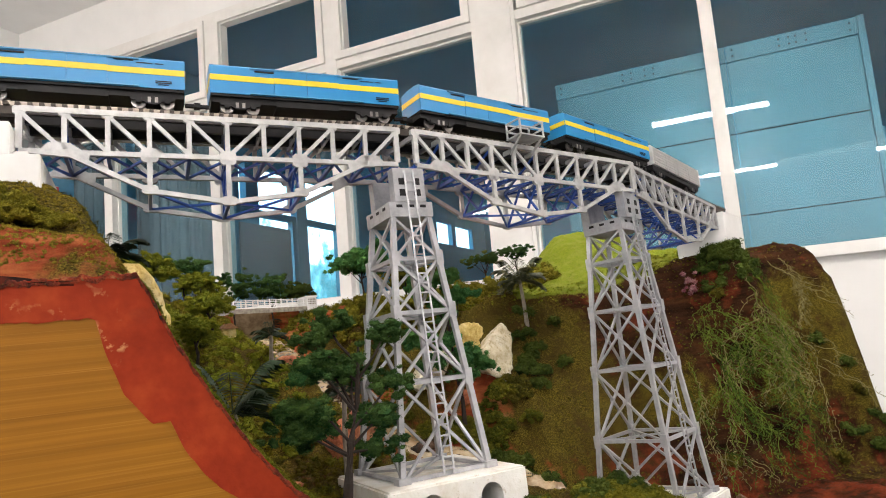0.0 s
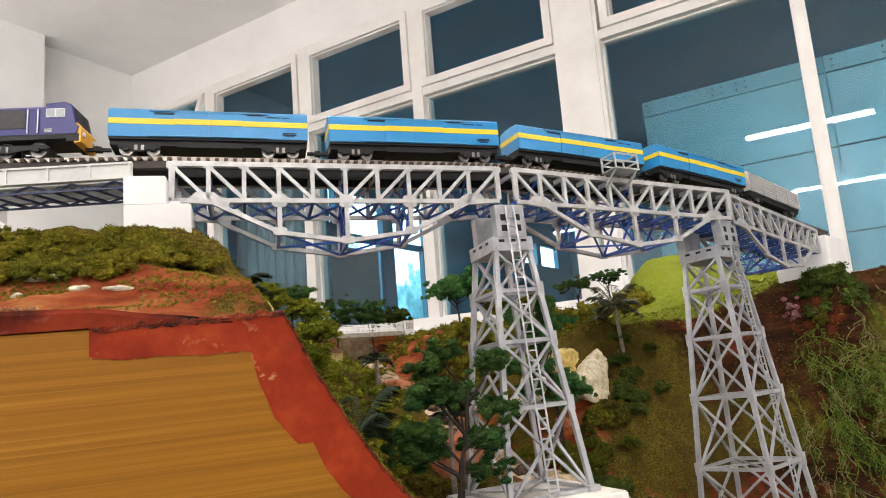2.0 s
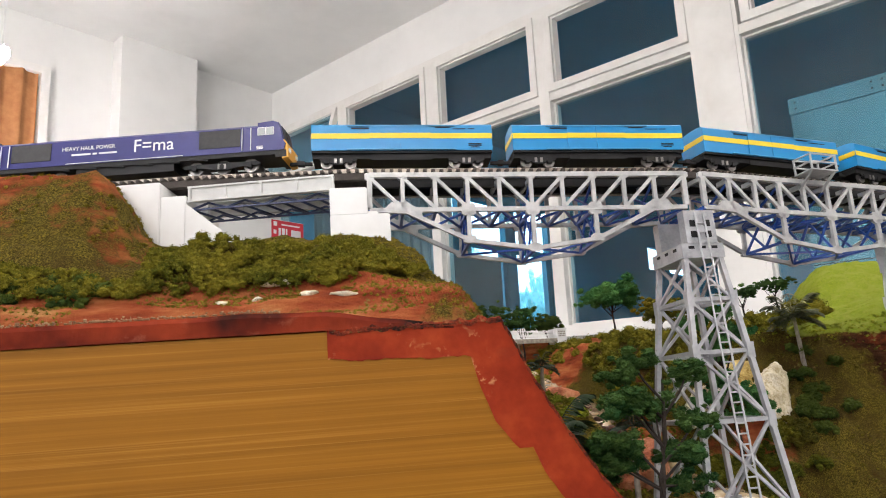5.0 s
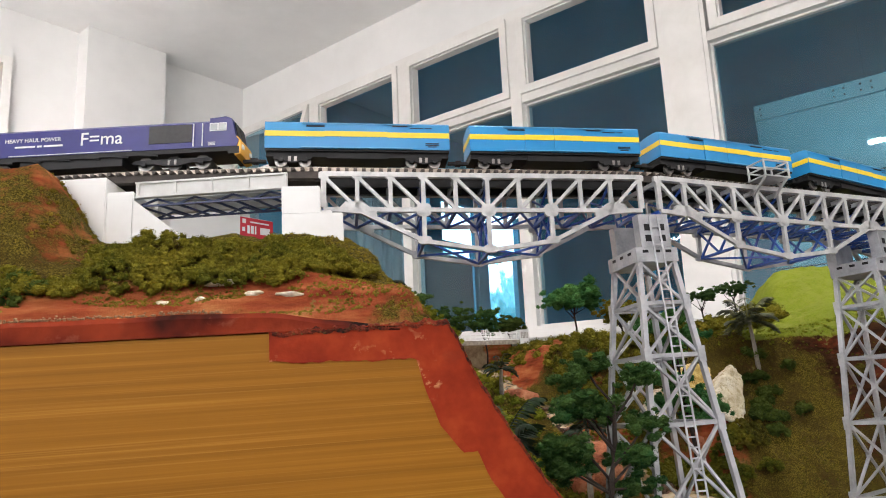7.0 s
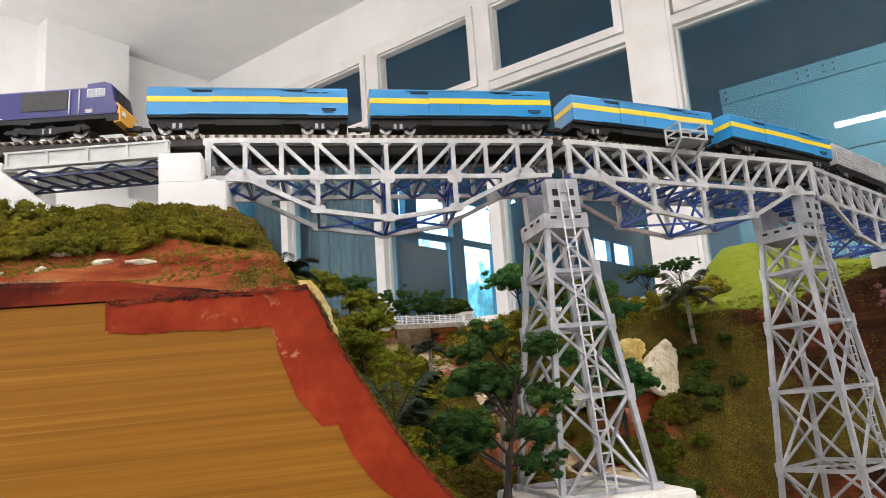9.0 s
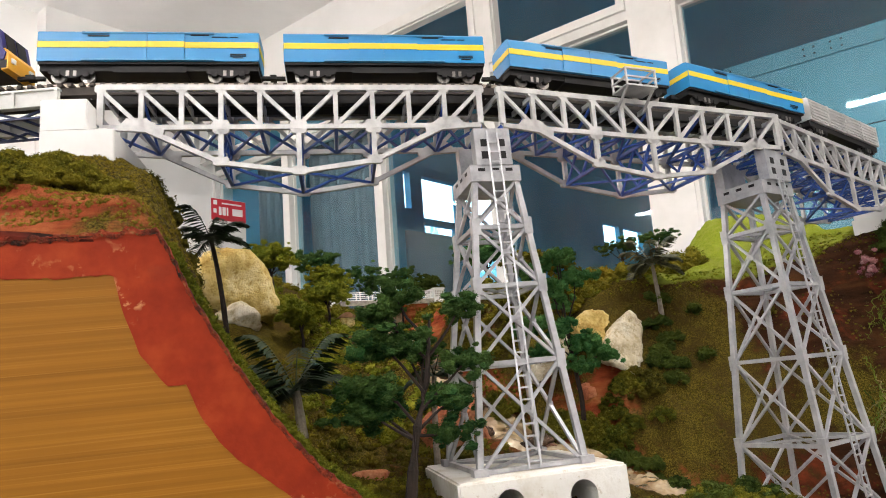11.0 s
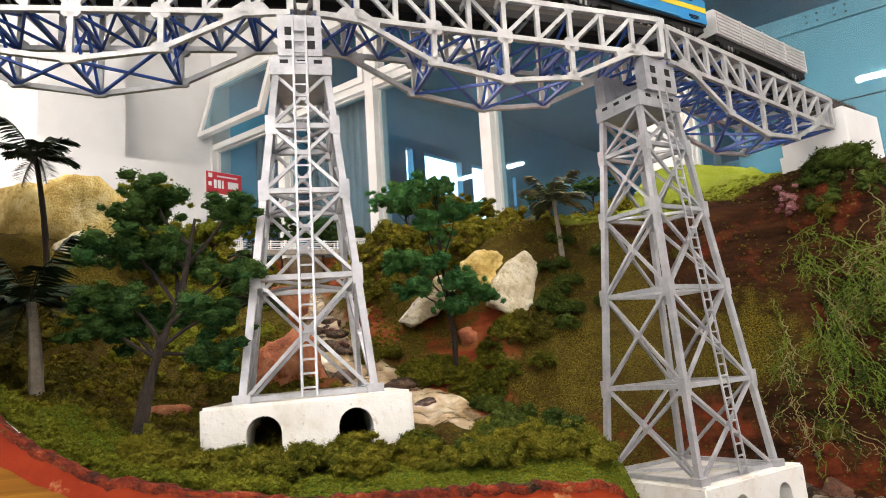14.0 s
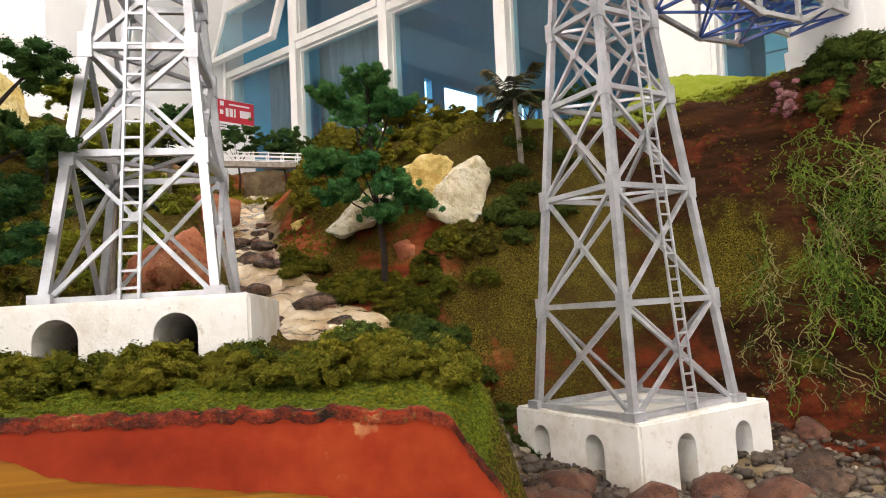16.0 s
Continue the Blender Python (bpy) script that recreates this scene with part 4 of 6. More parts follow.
RAIL_TOP = 0.0062
track = thing("railway_track", "model railway track with dark sleepers and metal rails", "railway track")
sleeper = bpy.data.meshes.new("sleeper")
bm = bmesh.new()
box(bm, (-0.0016, -0.0165, 0.0), (0.0016, 0.0165, 0.0026))
bm.to_mesh(sleeper)
bm.free()
S_END = DIST[-1] - ZERO
n = int((S_END + 0.60) / 0.0075)
for i in range(n):
    s = -0.58 + i * 0.0075
    part_of("sleeper", sleeper, SLEEPER, track, at=heading(s - 0.004, s + 0.004, 0.0004))
for side in (-1, 1):
    bm = bmesh.new()
    rings = []
    for s in np.linspace(-0.58, S_END, 60):
        m = heading(s - 0.006, s + 0.006)
        rings.append([bm.verts.new(m @ Vector((0, side * 0.011 + a, b))) for a, b in ((-0.0035, -RAISED - 0.001), (0.0035, -RAISED - 0.001), (0.0035, 0.0003), (-0.0035, 0.0003))])
    for a, b in zip(rings, rings[1:]):
        for k in range(4):
            bm.faces.new((a[k], a[(k + 1) % 4], b[(k + 1) % 4], b[k]))
    part("track_bearer", bm, SLEEPER, track, "dark bearer under the sleepers")
    bm = bmesh.new()
    ss = np.linspace(-0.58, S_END, 60)
    rings = []
    for s in ss:
        m = heading(s - 0.006, s + 0.006)
        c = side * 0.00825
        rings.append([bm.verts.new(m @ Vector((0, c + a, b))) for a, b in ((-0.0006, 0.0026), (0.0006, 0.0026), (0.0006, RAIL_TOP), (-0.0006, RAIL_TOP))])
    for a, b in zip(rings, rings[1:]):
        for k in range(4):
            bm.faces.new((a[k], a[(k + 1) % 4], b[(k + 1) % 4], b[k]))
    part("rail", bm, RAIL, track, "bright worn rail")

# abutments of painted plaster
WHITE = plain("white_plaster", (0.70, 0.69, 0.67), (0.80, 0.80, 0.79), 14, 0.75, bump=0.25)


def blocks(name, label, boxes, at=None):
    ob = thing(name, label, "abutment", at, "abutments")
    for lo, hi in boxes:
        bm = bmesh.new()
        box(bm, lo, hi)
        bmesh.ops.bevel(bm, geom=bm.edges[:], offset=0.0008, segments=2, affect="EDGES")
        part("block", bm, WHITE, ob)
    return ob


blocks("abutment", "white stepped plaster abutment under the truss end", [((-0.034, -0.020, 1.21), (0.015, 0.078, 1.2575)), ((-0.034, -0.0195, 1.2570), (-0.003, 0.0775, 1.281))])
blocks("abutment", "white plaster abutment with splayed wing on the hillside", [((-0.045, -0.036, -0.09), (-0.004, 0.05, 0.001)), ((-0.0045, -0.034, -0.09), (0.018, 0.05, -0.012)), ], pose(-0.172, 0.052, 1.3035, 0, 0, -7))
wing = bpy.data.objects["abutment.001"]
bm = bmesh.new()
prism(bm, [(0.0185, -0.09), (0.060, -0.09), (0.060, -0.055), (0.0185, -0.020)], -0.035, -0.022)
part("wing_wall", bm, WHITE, wing, "sloping white wing wall")
blocks("abutment", "white plaster abutment at the far cliff", [((-0.010, -0.030, -0.11), (0.0, 0.042, -0.045)), ((-0.001, -0.0305, -0.11), (0.085, 0.042, -0.006))], pose(0.842, 0.219, 1.2570, 0, 0, 28))
blocks("bearing_block", "white plaster bearing block under the near truss", [((-0.006, -0.006, -0.10), (0.006, 0.006, -0.052))], pose(0.0, 0.0, 1.316))

# short plate girder between the left abutments
GIRD = plain("pale_girder_paint", (0.50, 0.50, 0.48), (0.62, 0.62, 0.60), 40, 0.5)
gl = 0.128
girder = thing("plate_girder_span", "short off-white plate girder span with blue lattice below", "bridge span", heading(-0.156, -0.028, -0.0005 - RAISED - 0.002) @ Matrix.Rotation(radians(-2.4), 4, "Y"), "spans of the bridge")
for y in (-0.024, 0.024):
    part("web", one(box, (-gl / 2, y - 0.0008, -0.0125), (gl / 2, y + 0.0008, 0)), GIRD, girder)
    part("flange", one(box, (-gl / 2, y - 0.0026, -0.0016), (gl / 2, y + 0.0026, 0)), GIRD, girder)
    part("flange", one(box, (-gl / 2, y - 0.0026, -0.014), (gl / 2, y + 0.0026, -0.0125)), GIRD, girder)
    for i in range(5):
        x = -gl / 2 + 0.002 + i * (gl - 0.004) / 4
        part("stiffener", one(box, (x - 0.001, y - 0.0024, -0.0125), (x + 0.001, y + 0.0024, -0.0016)), GIRD, girder)
    part("lattice_chord", one(beam, (-gl / 2, y * 0.8, -0.0195), (gl / 2, y * 0.8, -0.0195), 0.0016, 0.0016), NAVY, girder, "navy lattice bar")
for i in range(8):
    x0, x1 = -gl / 2 + i * gl / 8, -gl / 2 + (i + 1) * gl / 8
    for y in (-0.019, 0.019):
        za, zb = (-0.014, -0.0195) if i % 2 else (-0.0195, -0.014)
        part("lattice_bar", one(beam, (x0, y, za), (x1, y, zb), 0.0016, 0.0016), NAVY, girder)
    part("cross_bar", one(beam, (x0, -0.019, -0.0188), (x1, 0.019, -0.0188), 0.0016, 0.0016), NAVY, girder)

# ---- wagons ----
WBLUE = plain("wagon_blue", (0.010, 0.20, 0.46), (0.014, 0.24, 0.52), 30, 0.35)
WYEL = plain("wagon_yellow", (0.75, 0.52, 0.01), (0.82, 0.60, 0.02), 30, 0.4)
WROOF = plain("wagon_roof", (0.05, 0.25, 0.46), (0.07, 0.30, 0.52), 30, 0.4)
WHEEL = plain("dull_wheel_steel", (0.16, 0.15, 0.14), (0.34, 0.32, 0.30), 90, 0.35, 0.8)
LETTER = plain("white_lettering", (0.75, 0.75, 0.75), (0.8, 0.8, 0.8), 50, 0.6)
WLEN, WHALF = 0.164, 0.0165


def disc(bm, c, r, w, sides=20):
    a = [Vector((c[0] + r * math.cos(k * math.tau / sides), c[1] - w / 2, c[2] + r * math.sin(k * math.tau / sides))) for k in range(sides)]
    b = [p + Vector((0, w, 0)) for p in a]
    hexa(bm, b, a)


def bogie(parent, x, wheels, base, frame_len, r=0.0055):
    bg = part("bogie", one(lambda bm: [box(bm, (x - 0.004, -0.010, 0.006), (x + 0.004, 0.010, 0.012))]), DARK, parent, "black bogie")
    for k in range(wheels):
        wx = x + (k - (wheels - 1) / 2) * base
        for y in (-0.0082, 0.0082):
            part("wheel", one(disc, (wx, y, r), r, 0.0026), WHEEL, bg, "dull steel wheel")
    for s in (-1, 1):
        y = s * 0.0122
        bm = bmesh.new()
        h = frame_len / 2
        out = [(x - h, 0.0072), (x - h + 0.003, 0.0092), (x - 0.004, 0.0096), (x + 0.004, 0.0096), (x + h - 0.003, 0.0092), (x + h, 0.0072), (x + h - 0.002, 0.0058), (x + h * 0.45, 0.0052), (x + 0.003, 0.0028), (x - 0.003, 0.0028), (x - h * 0.45, 0.0052), (x - h + 0.002, 0.0058)]
        prism(bm, out, y - 0.0010, y + 0.0010)
        part("side_frame", bm, DARK, bg)
        for k in range(wheels):
            wx = x + (k - (wheels - 1) / 2) * base
            part("axle_box", one(box, (wx - 0.0020, y - 0.0018, 0.0036), (wx + 0.0020, y + 0.0018, 0.0078)), DARK, bg)
        for k in (-1, 1):
            part("spring", one(box, (x + k * 0.0026 - 0.0012, y - 0.0016, 0.0040), (x + k * 0.0026 + 0.0012, y + 0.0016, 0.0085)), WHEEL, bg)
    return bg


def coupler(parent, x, s):
    part("coupler", one(lambda bm: [box(bm, (min(x, x + s * 0.010), -0.0018, 0.0070), (max(x, x + s * 0.010), 0.0018, 0.0095)), box(bm, (min(x + s * 0.007, x + s * 0.0115), -0.0032, 0.0064), (max(x + s * 0.007, x + s * 0.0115), 0.0032, 0.0102))]), DARK, parent)


def van(at):
    ob = thing("covered_wagon", "bright blue covered goods wagon with yellow stripe", "wagon", at, "blue wagons of the train")
    h0, h1, L = 0.0150, 0.0408, WLEN / 2
    bm = bmesh.new()
    section = [(-WHALF, h0), (WHALF, h0), (WHALF, h1 - 0.002), (WHALF * 0.9, h1 - 0.0004), (WHALF * 0.5, h1 + 0.0007), (0, h1 + 0.001), (-WHALF * 0.5, h1 + 0.0007), (-WHALF * 0.9, h1 - 0.0004), (-WHALF, h1 - 0.002)]
    hexa(bm, [Vector((-L, y, z)) for y, z in section[::-1]], [Vector((L, y, z)) for y, z in section[::-1]])
    bmesh.ops.recalc_face_normals(bm, faces=bm.faces[:])
    part("body", bm, WBLUE, ob)
    for s in (-1, 1):
        y = s * WHALF
        part("stripe", one(box, (-L + 0.0003, min(y, y + s * 0.0004), 0.0262), (L - 0.0003, max(y, y + s * 0.0004), 0.0312)), WYEL, ob, "yellow stripe")
        for k, (a, b) in enumerate(((-0.030, -0.002), (-0.002, 0.026))):
            door = part("sliding_door", one(box, (a, min(y, y + s * 0.0010), h0 + 0.001), (b - 0.0004, max(y, y + s * 0.0010), h1 - 0.003)), WBLUE, ob, "blue sliding door")
            part("stripe", one(box, (a, min(y, y + s * 0.0014), 0.0262), (b - 0.0004, max(y, y + s * 0.0014), 0.0312)), WYEL, door)
        part("door_rail", one(box, (-0.050, min(y, y + s * 0.0016), h1 - 0.0030), (0.048, max(y, y + s * 0.0016), h1 - 0.0020)), WROOF, ob)
        part("door_rail", one(box, (-0.050, min(y, y + s * 0.0016), h0 + 0.0002), (0.048, max(y, y + s * 0.0016), h0 + 0.0012)), WROOF, ob)
        for a, b, z0, z1 in ((0.046, 0.058, 0.0352, 0.0358), (0.060, 0.066, 0.0352, 0.0358), (0.060, 0.072, 0.0205, 0.0212), (0.060, 0.072, 0.0190, 0.0197), (0.062, 0.070, 0.0175, 0.0181)):
            part("lettering_bar", one(box, (a, min(y, y + s * 0.0006), z0), (b, max(y, y + s * 0.0006), z1)), DARK, ob)
        part("vent", one(box, (-0.046, min(y, y + s * 0.0009), 0.0355), (-0.026, max(y, y + s * 0.0009), 0.0366)), DARK, ob, "dark vent slot")
        part("vent", one(box, (0.030, min(y, y + s * 0.0009), 0.0366), (0.044, max(y, y + s * 0.0009), 0.0374)), DARK, ob, "dark vent slot")
        part("end_stripe", one(box, (min(s * L, s * (L + 0.0004)), -WHALF + 0.0005, 0.0262), (max(s * L, s * (L + 0.0004)), WHALF - 0.0005, 0.0312)), WYEL, ob, "yellow stripe")
        coupler(ob, s * L, s)
    part("underframe", one(box, (-L + 0.001, -0.0125, 0.0085), (L - 0.001, 0.0125, h0)), DARK, ob, "black underframe")
    part("sole_bar", one(box, (-L + 0.0005, -0.0155, 0.0130), (L - 0.0005, 0.0155, h0)), DARK, ob)
    part("tank", one(box, (-0.028, -0.0135, 0.0070), (0.026, 0.0135, 0.0125)), DARK, ob)
    for x in (-L + 0.024, L - 0.024):
        bogie(ob, x, 2, 0.021, 0.034)
    return ob


SILVER = plain("silver_wagon_paint", (0.46, 0.46, 0.45), (0.62, 0.62, 0.61), 40, 0.4, 0.3)


def louvred_van(at):
    ob = thing("covered_wagon", "silver grey louvred goods wagon behind the blue ones", "wagon", at)
    h0, h1, L = 0.0150, 0.0408, WLEN / 2
    bm = bmesh.new()
    section = [(-WHALF, h0), (WHALF, h0), (WHALF, h1 - 0.002), (WHALF * 0.9, h1 - 0.0004), (0, h1 + 0.001), (-WHALF * 0.9, h1 - 0.0004), (-WHALF, h1 - 0.002)]
    hexa(bm, [Vector((-L, y, z)) for y, z in section[::-1]], [Vector((L, y, z)) for y, z in section[::-1]])
    bmesh.ops.recalc_face_normals(bm, faces=bm.faces[:])
    part("body", bm, SILVER, ob)
    for s in (-1, 1):
        y = s * WHALF
        for i in range(4):
            x0, x1 = -L + 0.002 + i * (WLEN - 0.004) / 4, -L + (i + 1) * (WLEN - 0.004) / 4
            for k in range(6):
                z = h0 + 0.002 + k * 0.0037
                part("slat", one(box, (x0, min(y, y + s * 0.0009), z), (x1, max(y, y + s * 0.0009), z + 0.0022)), SILVER, ob)
            part("post", one(box, (x1, min(y, y + s * 0.0013), h0), (x1 + 0.0016, max(y, y + s * 0.0013), h1 - 0.002)), SILVER, ob)
        coupler(ob, s * L, s)
    part("underframe", one(box, (-L + 0.001, -0.0135, 0.0085), (L - 0.001, 0.0135, h0)), DARK, ob, "black underframe")
    for x in (-L + 0.024, L - 0.024):
        bogie(ob, x, 2, 0.021, 0.034)
    return ob


# the locomotive stands at the left end of the first span, the wagons follow over the bridge
LOCO_END = -0.070
gap = 0.019
s = LOCO_END + gap
first = None
count = 0
while s + WLEN < S_END + 0.03:
    m = heading(s + 0.024, s + WLEN - 0.024, RAIL_TOP)
    count += 1
    if first is None:
        first = van(m)
    elif count == 5:
        louvred_van(m)
    else:
        copy_thing(first, m)
    s += WLEN + gap

# ---- locomotive ----
LBLUE = plain("loco_blue", (0.018, 0.017, 0.135), (0.026, 0.025, 0.175), 40, 0.32, spec=0.35)
LYEL = plain("loco_yellow", (0.70, 0.33, 0.015), (0.78, 0.40, 0.03), 60, 0.4)
GRILL = plain("dark_grille", (0.018, 0.017, 0.018), (0.035, 0.033, 0.034), 300, 0.6)
LGLASS = plain("cab_glass", (0.30, 0.33, 0.34), (0.42, 0.44, 0.45), 60, 0.1)
LL, LW = 0.300, 0.0172


def locomotive(at):
    ob = thing("diesel_locomotive", "dark blue six-axle diesel locomotive with yellow nose", "locomotive", at)
    h = LL / 2
    zb, zt = 0.0170, 0.0440
    bm = bmesh.new()
    section = [(-LW, zb), (LW, zb), (LW, zt - 0.004), (LW * 0.72, zt - 0.0006), (LW * 0.3, zt), (-LW * 0.3, zt), (-LW * 0.72, zt - 0.0006), (-LW, zt - 0.004)]
    hexa(bm, [Vector((-h + 0.026, y, z)) for y, z in section[::-1]], [Vector((h - 0.026, y, z)) for y, z in section[::-1]])
    bmesh.ops.recalc_face_normals(bm, faces=bm.faces[:])
    part("body", bm, LBLUE, ob)
    for s in (-1, 1):
        cab = bmesh.new()
        prof = [(h - 0.0262, zb), (h - 0.002, zb), (h - 0.0005, zb + 0.006), (h - 0.003, zb + 0.0095), (h - 0.0068, zt - 0.001), (h - 0.012, zt + 0.0012), (h - 0.0262, zt)]
        prof = [(s * x, z) for x, z in prof]
        prism(cab, prof if s < 0 else prof[::-1], -LW, LW)
        bmesh.ops.recalc_face_normals(cab, faces=cab.faces[:])
        c = part("cab", cab, LBLUE, ob)
        nose = bmesh.new()
        prof = [(s * x, z) for x, z in ((h - 0.004, zb - 0.008), (h + 0.0014, zb - 0.007), (h + 0.0008, zb + 0.0058), (h - 0.0018, zb + 0.0098), (h - 0.004, zb + 0.0098))]
        prism(nose, prof, -LW * 0.93, LW * 0.93)
        bmesh.ops.recalc_face_normals(nose, faces=nose.faces[:])
        part("nose", nose, LYEL, c, "orange-yellow nose panel")
        for y0 in (-0.012, 0.001):
            ws = bmesh.new()
            prof = [(s * x, z) for x, z in ((h - 0.0030, zb + 0.0108), (h - 0.0026, zb + 0.0108), (h - 0.0056, zt - 0.0022), (h - 0.0062, zt - 0.0022))]
            prism(ws, prof, y0, y0 + 0.011)
            bmesh.ops.recalc_face_normals(ws, faces=ws.faces[:])
            part("windscreen", ws, DARK, c, "dark windscreen")
        for y in (-LW, LW):
            t = 1 if y > 0 else -1
            for a in (0.0255, 0.0180):
                x0, x1 = s * (h - a), s * (h - a + 0.0062)
                f = part("window_surround", one(box, (min(x0, x1) - 0.0006, min(y, y + t * 0.0005), zt - 0.0122), (max(x0, x1) + 0.0006, max(y, y + t * 0.0005), zt - 0.0048)), LETTER, c)
                part("cab_window", one(box, (min(x0, x1), min(y, y + t * 0.0008), zt - 0.0116), (max(x0, x1), max(y, y + t * 0.0008), zt - 0.0054)), LGLASS, f)
            for a in (0.0320, 0.0400):
                x0 = s * (h - a)
                part("handrail", one(beam, (x0, y + t * 0.0012, zb + 0.001), (x0, y + t * 0.0012, zt - 0.005), 0.0007, 0.0007), LETTER, c, "white handrail")
            x0, x1 = s * (h - 0.0420), s * (h - 0.0800)
            part("grille", one(box, (min(x0, x1), min(y, y + t * 0.0006), zb + 0.0055), (max(x0, x1), max(y, y + t * 0.0006), zt - 0.0050)), GRILL, ob, "dark side grille")
            for k in range(3):
                part("lettering_bar", one(box, (s * (h - 0.024) - 0.003, min(y, y + t * 0.0006), zb + 0.0016 + k * 0.0012), (s * (h - 0.024) + 0.003, max(y, y + t * 0.0006), zb + 0.0022 + k * 0.0012)), LETTER, c)
        part("roof_pod", one(box, (min(s * (h - 0.014), s * (h - 0.022)), -0.008, zt), (max(s * (h - 0.014), s * (h - 0.022)), 0.008, zt + 0.0035)), GRILL, c)
        part("buffer_beam", one(box, (min(s * (h - 0.010), s * h), -LW * 0.95, 0.0105), (max(s * (h - 0.010), s * h), LW * 0.95, zb)), DARK, ob)
        for y in (-0.0105, 0.0105):
            part("headlight", one(lambda bm: [box(bm, (min(s * (h + 0.001), s * (h + 0.0022)), y - 0.0022, zb - 0.001), (max(s * (h + 0.001), s * (h + 0.0022)), y + 0.0022, zb + 0.0026))]), LETTER, c, "round white headlight")
        coupler(ob, s * (h - 0.001), s)
        bogie(ob, s * (h - 0.060), 3, 0.0255, 0.072, 0.0068)
    part("roof_line", one(box, (-h + 0.027, -0.004, zt), (h - 0.027, 0.004, zt + 0.0012)), GRILL, ob, "dark roof walkway")
    part("chassis", one(box, (-h + 0.006, -LW * 0.96, 0.0130), (h - 0.006, LW * 0.96, zb)), DARK, ob, "black chassis with walkway")
    part("fuel_tank", one(box, (-0.046, -0.0145, 0.0050), (0.046, 0.0145, 0.0135)), DARK, ob, "black fuel tank")
    for k in range(6):
        part("pipe", one(beam, (-0.07 + k * 0.026, -0.0158, 0.0138), (-0.052 + k * 0.026, -0.0158, 0.0118), 0.0012, 0.0012), DARK, ob)
    for y in (-LW, LW):
        t = 1 if y > 0 else -1
        part("panel_edge", one(box, (-h + 0.095, min(y, y + t * 0.0004), zb + 0.0006), (h - 0.095, max(y, y + t * 0.0004), zb + 0.0012)), LETTER, ob)
        for text, size, x, z in (("HEAVY HAUL POWER", 0.0052, -0.0595, zb + 0.0135), ("F=ma", 0.0172, 0.0080, zb + 0.0078)):
            font = bpy.data.curves.new("lettering", "FONT")
            font.body, font.size, font.extrude = text, size, 0.0002
            tmp = new("lettering", font)
            me = bpy.data.meshes.new_from_object(tmp.evaluated_get(bpy.context.evaluated_depsgraph_get()))
            bpy.data.objects.remove(tmp)
            if t < 0:
                m = Matrix(((1, 0, 0, x), (0, 0, -1, y - 0.0003), (0, 1, 0, z), (0, 0, 0, 1)))
            else:
                m = Matrix(((-1, 0, 0, -x), (0, 0, 1, y + 0.0003), (0, 1, 0, z), (0, 0, 0, 1)))
            part_of("lettering", me, LETTER, ob, "white lettering", m)
        for k, (a, b) in enumerate(((-0.050, -0.032), (-0.030, -0.026), (-0.024, -0.007))):
            part("lettering_bar", one(box, (min(-t * a, -t * b), min(y, y + t * 0.0004), zb + 0.0084), (max(-t * a, -t * b), max(y, y + t * 0.0004), zb + 0.0100)), LETTER, ob)
    return ob


locomotive(heading(LOCO_END - LL + 0.05, LOCO_END - 0.05, RAIL_TOP))

# inspection platform on the outside of the second span
cage = thing("inspection_platform", "small grey railed inspection platform beside the track", "platform", SPANS[1] @ Matrix.Translation((0.108, -0.021, 0.003)))
part("floor_plate", one(box, (0, 0, 0), (0.031, 0.022, 0.0014)), STEEL, cage)
for x in (0.0008, 0.030):
    for y in (0.0008, 0.021):
        part("post", one(beam, (x, y, 0), (x, y, 0.0165), 0.0015, 0.0015), STEEL, cage)
for z in (0.0085, 0.0162):
    for p, q in (((0, 0.0008, z), (0.031, 0.0008, z)), ((0.0008, 0, z), (0.0008, 0.022, z)), ((0.030, 0, z), (0.030, 0.022, z)), ((0, 0.021, z), (0.031, 0.021, z))):
        part("rail", one(beam, p, q, 0.0014, 0.0014), STEEL, cage)
for x in (0.002, 0.028):
    part("bracket", one(beam, (x, 0.002, 0), (x, 0.021, -0.014), 0.0018, 0.0018), STEEL, cage)
# ---- plants, rocks and water ----
rng = random.Random(7)


def ico(sub):
    bm = bmesh.new()
    bmesh.ops.create_icosphere(bm, subdivisions=sub, radius=1)
    v = np.array([tuple(p.co) for p in bm.verts])
    f = np.array([[q.index for q in p.verts] for p in bm.faces])
    bm.free()
    return v, f


ICO1, ICO2, ICO3 = ico(1), ico(2), ico(3)  # 20, 80 and 320 or more faces


